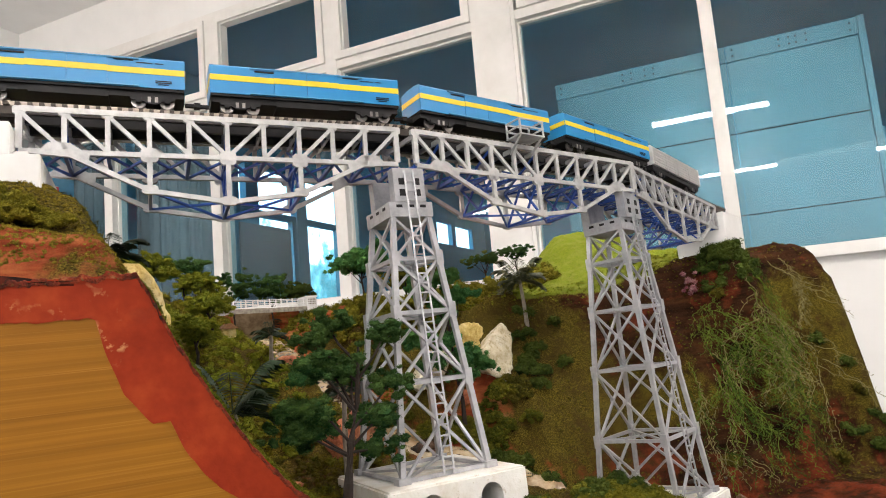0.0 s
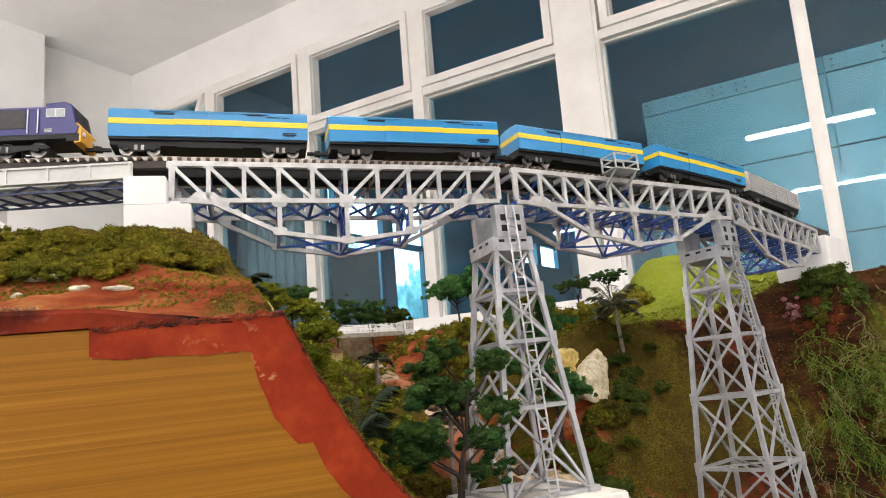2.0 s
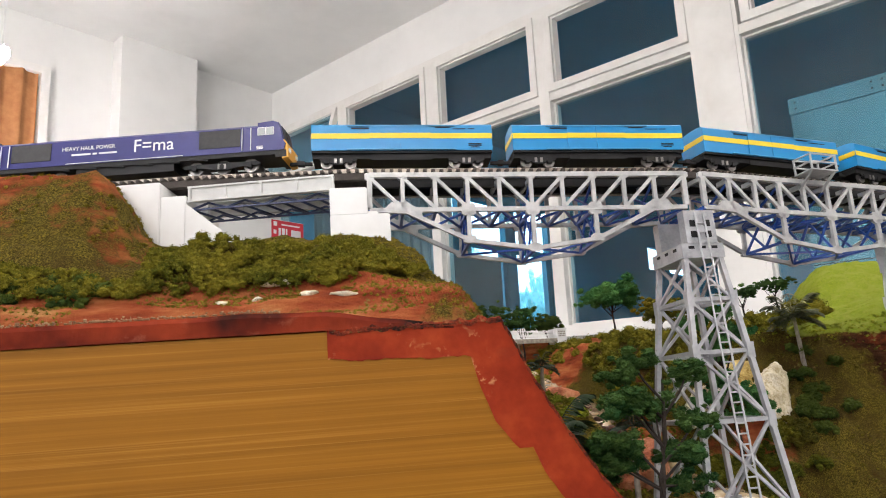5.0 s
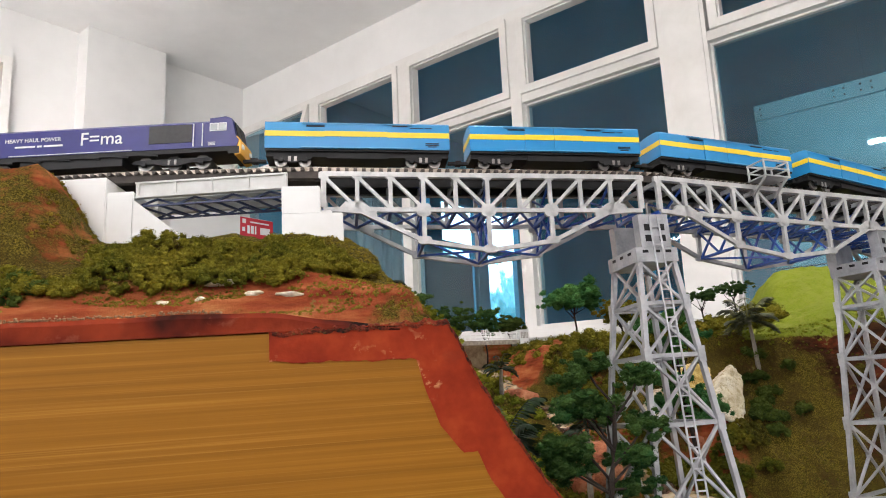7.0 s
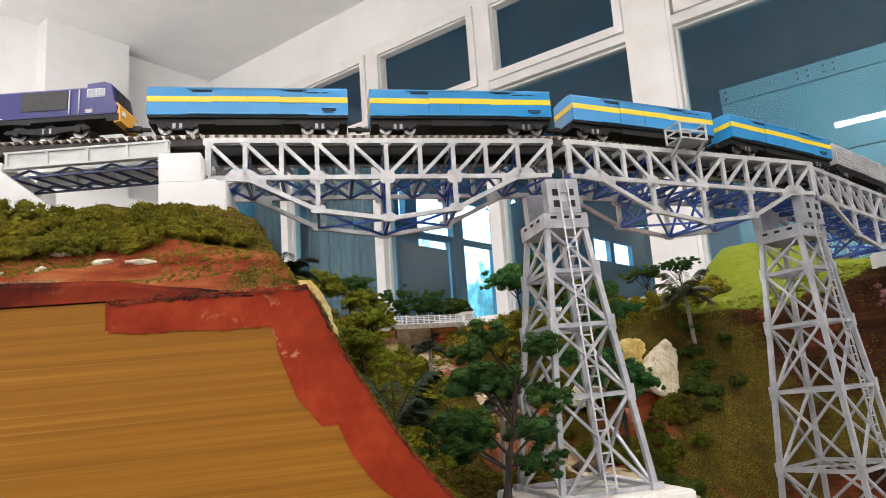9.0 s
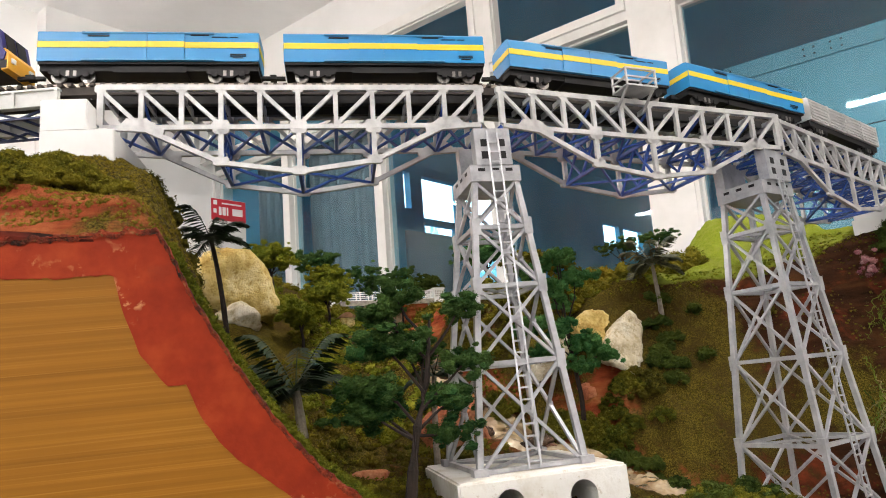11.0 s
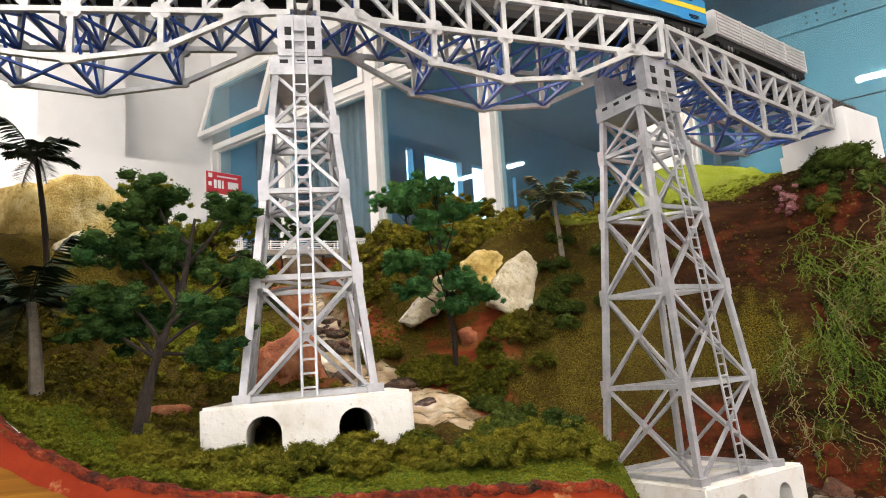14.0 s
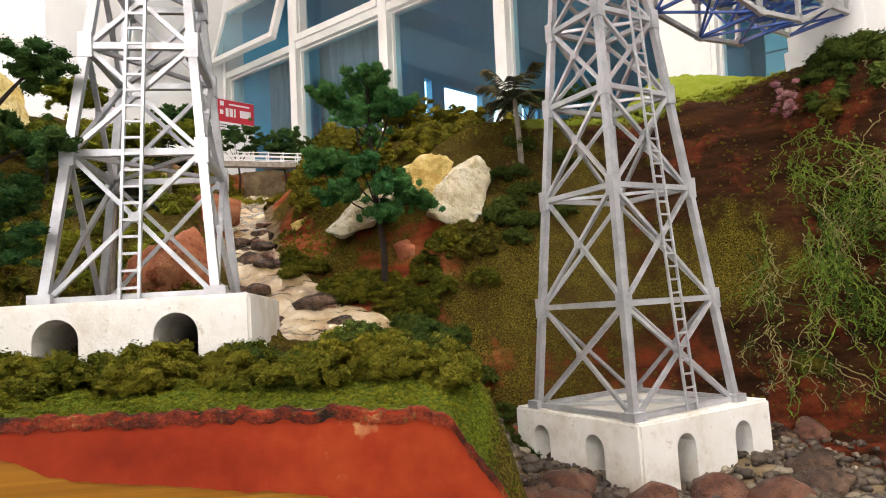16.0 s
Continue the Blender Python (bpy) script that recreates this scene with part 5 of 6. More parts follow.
def clump_shape(seed, flakes, rough=0.38, fine=0.16, base=ICO3, core=0.86, leaf=1.0):
    """A ragged crumb of foam foliage: a torn ball with loose flakes round it."""
    r = random.Random(seed)
    v, f = base
    off = Vector((seed * 7.3, seed * 3.1, seed * 1.7))
    out = []
    for p in v:
        q = Vector(p)
        d = 1 + rough * noise.noise(q * 1.9 + off) + fine * noise.noise(q * 5.5 + off) + fine * 1.1 * noise.noise(q * 12 + off)
        out.append(q * d * core)
    out = [tuple(p) for p in out]
    tri = [tuple(t) for t in f]
    for _ in range(flakes):
        d = Vector((r.gauss(0, 1), r.gauss(0, 1), r.gauss(0, 1))).normalized()
        lump = 1 + 0.35 * noise.noise(d * 2.6 + off)
        c = d * r.uniform(0.70, 1.10) * lump
        a = (Vector((r.gauss(0, 1), r.gauss(0, 1), r.gauss(0, 1))).normalized() + d * 0.4) * r.uniform(0.10, 0.22) * leaf
        b = a.cross(d + Vector((0.01, 0.3 * r.random(), 0))).normalized() * r.uniform(0.08, 0.16) * leaf
        k = len(out)
        out += [tuple(c + a), tuple(c - a * 0.6 + b), tuple(c - a * 0.5 - b)]
        tri.append((k, k + 1, k + 2))
    return np.array(out), np.array(tri)


CRUMBS = [clump_shape(k, 92, 0.7, 0.4, ICO2, 0.68, 1.0) for k in range(8)]
TUFTS = [clump_shape(40 + k, 28, 0.4, 0.2, ICO1, 0.65, 1.7) for k in range(6)]
PADS = [clump_shape(20 + k, 130, 0.7, 0.4, ICO2, 0.72, 0.9) for k in range(7)]


def merged(shapes, places):
    """One mesh of many shapes; places: centre, radius, squash."""
    vs, fs, n = [], [], 0
    for c, rad, squash in places:
        v, f = shapes[rng.randrange(len(shapes))]
        m = np.array(Euler((rng.uniform(-0.4, 0.4), rng.uniform(-0.4, 0.4), rng.uniform(0, 6.28))).to_matrix())
        w = (v @ m.T) * rad * np.array([rng.uniform(0.85, 1.2), rng.uniform(0.85, 1.2), squash]) + np.array(c)
        vs.append(w)
        fs.append(f + n)
        n += len(w)
    me = bpy.data.meshes.new("foliage")
    me.from_pydata(np.concatenate(vs).tolist(), [], np.concatenate(fs).tolist())
    return me


def foliage(name, dark, mid_, light, scale=260):
    m = Nodes(name)
    geo = m.add("ShaderNodeNewGeometry")
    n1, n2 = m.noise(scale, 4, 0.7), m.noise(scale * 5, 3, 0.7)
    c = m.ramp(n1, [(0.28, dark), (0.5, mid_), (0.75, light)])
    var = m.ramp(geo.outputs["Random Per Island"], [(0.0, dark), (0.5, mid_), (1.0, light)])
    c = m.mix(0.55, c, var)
    # near-black specks in the bump hollows: shade between crumbs put into the colour
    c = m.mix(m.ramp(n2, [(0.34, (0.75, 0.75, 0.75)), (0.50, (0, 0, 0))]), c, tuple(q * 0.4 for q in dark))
    broad = m.ramp(m.noise(26, 3), [(0.40, (0.0, 0.0, 0.0)), (0.62, (0.55, 0.55, 0.55))])
    c = m.mix(broad, c, m.mix(n1, mid_, tuple(min(1.0, q * k) for q, k in zip(light, (1.25, 1.05, 0.8)))))
    m.colour(c).bump(n2, 1.0, 0.0012).set(0.95, 0, 0.04)
    return m.mat


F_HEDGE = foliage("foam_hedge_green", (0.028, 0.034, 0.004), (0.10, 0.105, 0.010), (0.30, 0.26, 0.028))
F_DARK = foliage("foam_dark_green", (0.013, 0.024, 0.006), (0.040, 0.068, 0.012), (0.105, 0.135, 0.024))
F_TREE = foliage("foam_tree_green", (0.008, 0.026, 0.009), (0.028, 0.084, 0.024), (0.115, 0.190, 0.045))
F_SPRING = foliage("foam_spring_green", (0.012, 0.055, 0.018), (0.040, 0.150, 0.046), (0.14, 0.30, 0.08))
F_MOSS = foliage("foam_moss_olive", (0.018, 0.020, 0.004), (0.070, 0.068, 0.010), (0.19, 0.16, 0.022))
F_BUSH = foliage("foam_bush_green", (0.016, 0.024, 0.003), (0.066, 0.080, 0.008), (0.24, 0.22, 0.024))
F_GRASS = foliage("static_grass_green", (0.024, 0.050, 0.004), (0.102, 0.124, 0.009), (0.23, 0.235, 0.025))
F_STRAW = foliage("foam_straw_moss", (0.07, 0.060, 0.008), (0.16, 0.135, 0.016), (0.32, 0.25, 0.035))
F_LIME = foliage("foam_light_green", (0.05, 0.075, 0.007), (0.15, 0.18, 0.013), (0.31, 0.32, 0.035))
BARK = plain("tree_bark", (0.010, 0.006, 0.004), (0.028, 0.016, 0.010), 150, 0.9, bump=0.6, distance=0.001)
PALMBARK = plain("palm_bark", (0.16, 0.13, 0.10), (0.30, 0.26, 0.21), 200, 0.9, bump=0.6, distance=0.001)
FROND = plain("palm_frond_green", (0.005, 0.012, 0.006), (0.018, 0.040, 0.013), 200, 0.55, spec=0.2)
FRONDY = plain("palm_frond_yellow_green", (0.012, 0.026, 0.010), (0.34, 0.32, 0.14), 45, 0.5, lo=0.53, hi=0.64)


def undergrowth(name, label, mat, spots, shapes=CRUMBS, squash=0.85, category="undergrowth", mound=0.0):
    me = merged(shapes, [((x, y, ground(x, y) + r * 0.35 + lift + mound * max(0.0, 0.3 + noise.noise(Vector((x * 55, y * 55, 0.5))) * 1.4)), r, squash) for x, y, r, lift in spots])
    me.materials.append(mat)
    return tagged(new(name, me), label, category, kind="stuff")


def scatter(n, x0, x1, y0, y1, r0, r1, lift=0.0, keep=None):
    out = []
    while len(out) < n:
        x, y = rng.uniform(x0, x1), rng.uniform(y0, y1)
        if keep is None or keep(x, y):
            out.append((x, y, rng.uniform(r0, r1), lift))
    return out


def bushes(n, x0, x1, y0, y1, big0, big1, crumbs, r0, r1, keep=None):
    """Crumbs heaped into round bushes."""
    out = []
    for x, y, big, _ in scatter(n, x0, x1, y0, y1, big0, big1, 0.0, keep):
        tall = rng.uniform(0.75, 1.25)
        for _ in range(crumbs):
            d = Vector((rng.gauss(0, 1), rng.gauss(0, 1), abs(rng.gauss(0, 0.9)))).normalized() * big * rng.uniform(0.72, 1.0)
            base = ground(x, y) - ground(x + d.x, y + d.y)
            out.append((x + d.x, y + d.y, rng.uniform(r0, r1), base + d.z * tall + big * 0.10))
    return out


undergrowth("hedge", "olive green foam hedge along the red bank", F_HEDGE, scatter(2300, -0.56, 0.040, -0.108, -0.042, 0.0018, 0.0046, 0.003, lambda x, y: y < -0.045 - max(0, x + 0.03) * 0.2 and y > -0.108 + max(0, x + 0.01) * 0.9 and (x > -0.165 or y < -0.086)), mound=0.006)
undergrowth("hedge", "dark green foam shrubs at the end of the bank", F_DARK, scatter(90, -0.56, -0.18, -0.115, -0.085, 0.004, 0.008))
undergrowth("low_bushes", "green foam bushes before the white pier", F_BUSH, bushes(66, 0.205, 0.430, -0.116, -0.060, 0.007, 0.0120, 40, 0.0022, 0.0042, lambda x, y: y > -0.100 - max(0.0, x - 0.27) * 0.14))
undergrowth("low_bushes", "dark green foam bushes beside the pier", F_DARK, bushes(9, 0.345, 0.43, -0.095, -0.05, 0.009, 0.014, 40, 0.0022, 0.0042))
undergrowth("moss", "brown and olive moss on the valley floor", F_MOSS, scatter(900, 0.09, 0.27, -0.045, 0.20, 0.0020, 0.005, -0.0005), TUFTS)
undergrowth("moss", "yellow-green moss between the trees", F_HEDGE, scatter(700, 0.07, 0.30, -0.06, 0.30, 0.002, 0.0055, -0.0005, lambda x, y: x < float(lerp(RIVER_X, y)) - 0.04 and noise.noise(Vector((x * 22, y * 22, 3))) > 0.05), TUFTS)
undergrowth("low_bushes", "dark olive foam bushes on the river bank", F_BUSH, bushes(50, 0.355, 0.490, 0.182, 0.230, 0.009, 0.014, 44, 0.0024, 0.0044, lambda x, y: abs(y - 0.203 - 0.008 * math.sin(x * 70)) < 0.015 and x > float(lerp(RIVER_X, y)) + 0.034))
undergrowth("low_bushes", "dark green shrubs on the cliff foot", F_DARK, bushes(32, 0.415, 0.505, 0.100, 0.176, 0.009, 0.0135, 44, 0.0024, 0.0044, lambda x, y: x > float(lerp(RIVER_X, y)) + 0.046 and abs(x - 0.447 - (0.160 - y) * 0.55) < 0.030))
undergrowth("low_bushes", "olive foam bush at the bend of the stream", F_BUSH, bushes(8, 0.322, 0.352, 0.232, 0.262, 0.008, 0.012, 44, 0.0024, 0.0042))
undergrowth("low_bushes", "olive foam bush under the leaning slab", F_MOSS, bushes(9, 0.470, 0.504, 0.206, 0.228, 0.008, 0.011, 44, 0.0024, 0.0042))
undergrowth("moss", "yellow-olive moss over the stream bank", F_HEDGE, scatter(420, 0.298, 0.375, 0.255, 0.325, 0.0012, 0.0034, -0.0003, lambda x, y: x > float(lerp(RIVER_X, y)) + 0.022), TUFTS)
undergrowth("low_bushes", "deep green foam bushes beside the pale slab", F_DARK, bushes(13, 0.520, 0.550, 0.222, 0.262, 0.009, 0.012, 44, 0.0024, 0.0042))
undergrowth("low_bushes", "light olive foam bushes behind the tower", F_HEDGE, scatter(620, 0.315, 0.52, 0.29, 0.45, 0.004, 0.0085, 0.0, lambda x, y: x > float(lerp(RIVER_X, y)) + 0.050 and y > 0.296), mound=0.012)
undergrowth("low_bushes", "yellow-olive foam bushes under the far trees", F_HEDGE, scatter(330, 0.53, 0.70, 0.40, 0.52, 0.006, 0.012, 0.0), mound=0.020)
undergrowth("low_bushes", "mixed green bushes on the left bank", F_BUSH, scatter(70, 0.03, 0.24, 0.10, 0.42, 0.004, 0.009, 0.0, lambda x, y: noise.noise(Vector((x * 24, y * 24, 1))) > 0.0 and x < float(lerp(RIVER_X, y)) - 0.06 and not (y > 0.17 and y < 0.34 and x < 0.11)))
undergrowth("low_bushes", "light green bushes on the left bank", F_LIME, scatter(300, 0.05, 0.24, 0.14, 0.50, 0.004, 0.009, 0.0, lambda x, y: x < float(lerp(RIVER_X, y)) - 0.05 and not (y < 0.34 and x < 0.12)))
undergrowth("low_bushes", "olive bushes on the hill flank", F_MOSS, scatter(340, -0.02, 0.10, 0.02, 0.17, 0.004, 0.009))
undergrowth("low_bushes", "green bushes along the far bank", F_HEDGE, scatter(240, 0.02, 0.5, 0.50, 0.66, 0.006, 0.011))
undergrowth("moss", "olive tufts scattered over the red bank", F_STRAW, scatter(2800, -0.56, 0.10, -0.132, -0.09, 0.0006, 0.0017, -0.0004, lambda x, y: noise.noise(Vector((x * 16, y * 50, 7))) + max(0, x) * 5 > 0.05), TUFTS)
undergrowth("moss", "olive tufts over the hill nose", F_STRAW, scatter(3400, -0.06, 0.115, -0.125, 0.05, 0.0007, 0.0020, -0.0004, lambda x, y: noise.noise(Vector((x * 20, y * 20, 9))) > (-0.6 if x > 0.0 else 0.0)), TUFTS)
undergrowth("moss", "olive tufts over the left hilltop", F_STRAW, scatter(450, -0.45, -0.17, -0.06, 0.06, 0.0012, 0.0030, -0.0004, lambda x, y: noise.noise(Vector((x * 20, y * 20, 4))) > -0.1), TUFTS)
undergrowth("moss", "mossy tufts on the right cliff", F_MOSS, scatter(1700, 0.50, 0.97, 0.09, 0.29, 0.0009, 0.0024, -0.0004, lambda x, y: noise.noise(Vector((x * 14, y * 14, 2))) > -0.25), TUFTS)
undergrowth("moss", "bright grassy tufts along the cliff edge", F_LIME, scatter(700, 0.47, 0.95, 0.25, 0.33, 0.0012, 0.003, -0.0003, lambda x, y: ground(x, y) > 1.148), TUFTS)
undergrowth("low_bushes", "dark green foam shrubs under the far abutment", F_DARK, scatter(95, 0.790, 0.96, 0.09, 0.21, 0.005, 0.0105, 0.004, lambda x, y: 1.13 < ground(x, y) < 1.20 and x < 0.88), mound=0.012)
undergrowth("moss", "short bright grass along the fascia edge", F_GRASS, scatter(1900, 0.075, 0.445, -0.139, -0.092, 0.0007, 0.0017, -0.0002), TUFTS)
undergrowth("moss", "thick bright grass behind the painted edge", F_GRASS, scatter(1500, 0.058, 0.27, -0.139, -0.098, 0.001, 0.0026, 0.0, lambda x, y: ground(x, y) < 1.14), TUFTS)
undergrowth("moss", "bright green grass down the bank edge", F_GRASS, scatter(2300, 0.055, 0.24, -0.139, -0.045, 0.0008, 0.0018, -0.0002, lambda x, y: ground(x, y) < 1.135), TUFTS)

rim = []
for _ in range(2200):
    x = rng.uniform(0.076, 0.28)
    y = FRONT + rng.uniform(0.003, 0.026)
    rim.append(((x, y, max(float(lerp(LIP, x)), ground(x, y)) + rng.uniform(-0.0005, 0.0040)), rng.uniform(0.0010, 0.0024), 0.9))
me = merged(TUFTS, rim)
me.materials.append(F_GRASS)
tagged(new("moss", me), "rim of bright grass standing over the painted edge", "undergrowth", kind="stuff")
undergrowth("low_bushes", "dark green foam bush on the hill flank", F_DARK, scatter(60, 0.03, 0.06, 0.045, 0.085, 0.003, 0.0070, 0.001), mound=0.008)
# single shrubs on the cliff
for x, y, r, mat in ((0.580, 0.236, 0.013, F_DARK), (0.589, 0.266, 0.011, F_DARK), (0.665, 0.235, 0.009, F_MOSS), (0.55, 0.275, 0.012, F_DARK), (0.515, 0.235, 0.013, F_DARK), (0.83, 0.175, 0.017, F_DARK), (0.80, 0.175, 0.011, F_MOSS), (0.93, 0.142, 0.012, F_DARK), (0.95, 0.125, 0.014, F_DARK), (0.96, 0.115, 0.013, F_MOSS), (0.94, 0.118, 0.013, F_DARK), (0.72, 0.125, 0.012, F_MOSS), (0.97, 0.108, 0.016, F_DARK), (0.96, 0.10, 0.015, F_DARK), (0.91, 0.118, 0.014, F_MOSS)):
    z = ground(x, y)
    me = merged(CRUMBS, [((x + rng.uniform(-1, 1) * r, y + rng.uniform(-0.8, 0.8) * r, z + rng.uniform(0.0, 0.9) * r), r * rng.uniform(0.45, 0.75), 0.9) for _ in range(7)])
    me.materials.append(mat)
    tagged(new("shrub", me), "dark green foam shrub clinging to the cliff", "shrub", "shrubs on the cliff")
me = merged(CRUMBS, [((0.772 + rng.uniform(-0.009, 0.009), 0.195 + rng.uniform(-0.008, 0.006), 1.150 + rng.uniform(-0.014, 0.014)), rng.uniform(0.003, 0.005), 0.9) for _ in range(16)])
me.materials.append(foliage("pink_blossom", (0.16, 0.03, 0.05), (0.35, 0.12, 0.16), (0.6, 0.45, 0.45)))
tagged(new("flowering_shrub", me), "pink flowering shrub under the far abutment", "shrub")


# ---- trees ----
def tree(base, tall, spread, pads, crown_mat, seed, label, group="", lean=(0, 0), trunk_r=0.004, pad_r=0.02, flat=0.62, low=0.35, blobs=18, tufts=None):
    r = random.Random(seed)
    ob = thing("tree", label, "tree", Matrix.Translation(base), group)
    bm = bmesh.new()
    fork = Vector((lean[0] * 0.4, lean[1] * 0.4, tall * low * 0.85))
    mid_ = Vector((fork.x * 0.3 + 0.002, fork.y * 0.3, fork.z * 0.5))
    stem = [Vector((0, 0, -0.006)), mid_, fork]
    if tufts:
        stem += [fork + Vector((lean[0] * 0.35, lean[1] * 0.35, tall * 0.20)), Vector((lean[0], lean[1], tall * 0.90))]
    tube(bm, stem, [trunk_r * k for k in (1.0, 0.85, 0.72, 0.5, 0.2)[:len(stem)]], 8)
    part("trunk", bm, BARK, ob)
    places = []
    spots = []
    for k in range(pads):
        f = k / max(pads - 1, 1)
        ang = k * 2.4 + r.uniform(-0.4, 0.4)
        z = tall * (low + 0.10 + (0.92 - low - 0.10) * f) + r.uniform(-0.03, 0.03) * tall
        rad = spread * (1.0 - 0.55 * abs(f - 0.35)) * r.uniform(0.45, 1.0)
        spots.append((Vector((lean[0] + math.cos(ang) * rad, lean[1] + math.sin(ang) * rad, z)), pad_r * r.uniform(0.7, 1.2)))
    if tufts:
        spots = [(Vector(q[:3]) - base, q[3]) for q in tufts]
    for tip, pr in spots:
        bm = bmesh.new()
        a = fork * r.uniform(0.80, 1.0)
        if tufts and tip.z - tall * 0.2 > fork.z:
            k = min((tip.z - tall * 0.2 - fork.z) / (tall * 0.9 - fork.z), 0.9)
            a = stem[2].lerp(stem[3], k * 2) if k < 0.5 else stem[3].lerp(stem[4], k * 2 - 1)
        m1 = a.lerp(tip, 0.5) + Vector((r.uniform(-1, 1), r.uniform(-1, 1), r.uniform(-0.2, 0.6))) * tall * 0.03
        tube(bm, [a, m1, tip], [trunk_r * (0.30 if tufts else 0.5), trunk_r * 0.24, trunk_r * 0.12], 5)
        part("limb", bm, BARK, ob)
        for _ in range(blobs):
            o = Vector((r.gauss(0, 0.46), r.gauss(0, 0.46), r.gauss(0, 0.24))) * pr
            places.append((tip + o, pr * r.uniform(0.16, 0.36), flat * r.uniform(0.9, 1.4)))
    me = merged(PADS, places)
    part_of("crown", me, crown_mat, ob, "crown of ragged foam leaves")
    return ob


tree(Vector((0.196, -0.052, ground(0.196, -0.052))), 0.140, 0.050, 9, F_TREE, 3, "tall dark green model tree beside the trestle tower", lean=(0.028, 0.022), trunk_r=0.0042, pad_r=0.021, blobs=40, low=0.44, tufts=((0.201, -0.030, 1.121, 0.020), (0.190, -0.030, 1.110, 0.014), (0.246, -0.030, 1.111, 0.017), (0.189, -0.036, 1.089, 0.023), (0.203, -0.008, 1.090, 0.018), (0.178, -0.034, 1.062, 0.020), (0.176, -0.030, 1.045, 0.021), (0.182, -0.004, 1.052, 0.020), (0.219, -0.020, 1.082, 0.012), (0.247, -0.030, 1.074, 0.017), (0.233, -0.034, 1.048, 0.020), (0.231, -0.030, 1.026, 0.017)))
tree(Vector((0.408, 0.205, ground(0.408, 0.205))), 1.195 - ground(0.408, 0.205), 0.040, 16, F_SPRING, 9, "bright green model tree on the red river bank", lean=(-0.006, 0.0), trunk_r=0.003, pad_r=0.019, flat=0.8, blobs=40, low=0.45, tufts=((0.372, 0.205, 1.172, 0.018), (0.403, 0.200, 1.184, 0.018), (0.422, 0.210, 1.160, 0.019), (0.390, 0.195, 1.150, 0.017), (0.405, 0.215, 1.135, 0.013), (0.366, 0.205, 1.113, 0.020), (0.374, 0.198, 1.085, 0.018), (0.394, 0.195, 1.106, 0.018), (0.424, 0.200, 1.088, 0.020), (0.441, 0.205, 1.075, 0.015), (0.412, 0.195, 1.066, 0.015)))
for n, (x, y, h, sp, mat) in enumerate(((0.128, 0.63, 1.304 - ground(0.128, 0.63), 0.036, F_TREE), (0.150, 0.62, 1.272 - ground(0.150, 0.62), 0.03, F_LIME), (0.206, 0.655, 1.280 - ground(0.206, 0.655), 0.040, F_TREE), (0.272, 0.665, 1.272 - ground(0.272, 0.665), 0.028, F_TREE), (0.318, 0.66, 1.250 - ground(0.318, 0.66), 0.024, F_DARK), (0.122, 0.245, 1.16 - ground(0.122, 0.245), 0.02, F_LIME), (0.08, 0.40, 0.07, 0.03, F_LIME), (0.15, 0.40, 0.06, 0.030, F_LIME), (0.50, 0.50, 0.06, 0.03, F_HEDGE), (0.44, 0.44, 0.065, 0.028, F_HEDGE))):
    tree(Vector((x, y, ground(x, y))), h, sp, 7, mat, 40 + n, "small round model tree on the far bank", "small trees on the far bank", trunk_r=0.0018, pad_r=0.019, flat=0.6, low=0.55, blobs=26)
tree(Vector((0.402, 0.54, ground(0.402, 0.54))), 1.284 - ground(0.402, 0.54), 0.044, 9, F_SPRING, 61, "round bright green model tree on the far bank", "small trees on the far bank", trunk_r=0.002, pad_r=0.026, flat=0.7, low=0.58, blobs=30)
for n, (x, y, top) in enumerate(((0.612, 0.50, 1.262), (0.692, 0.53, 1.276))):
    tree(Vector((x, y, ground(x, y))), top - ground(x, y), 0.034, 6, F_TREE, 70 + n, "flat-topped model tree on the plateau", "flat-topped trees on the plateau", trunk_r=0.0018, pad_r=0.015, flat=0.5, low=0.74, blobs=26)


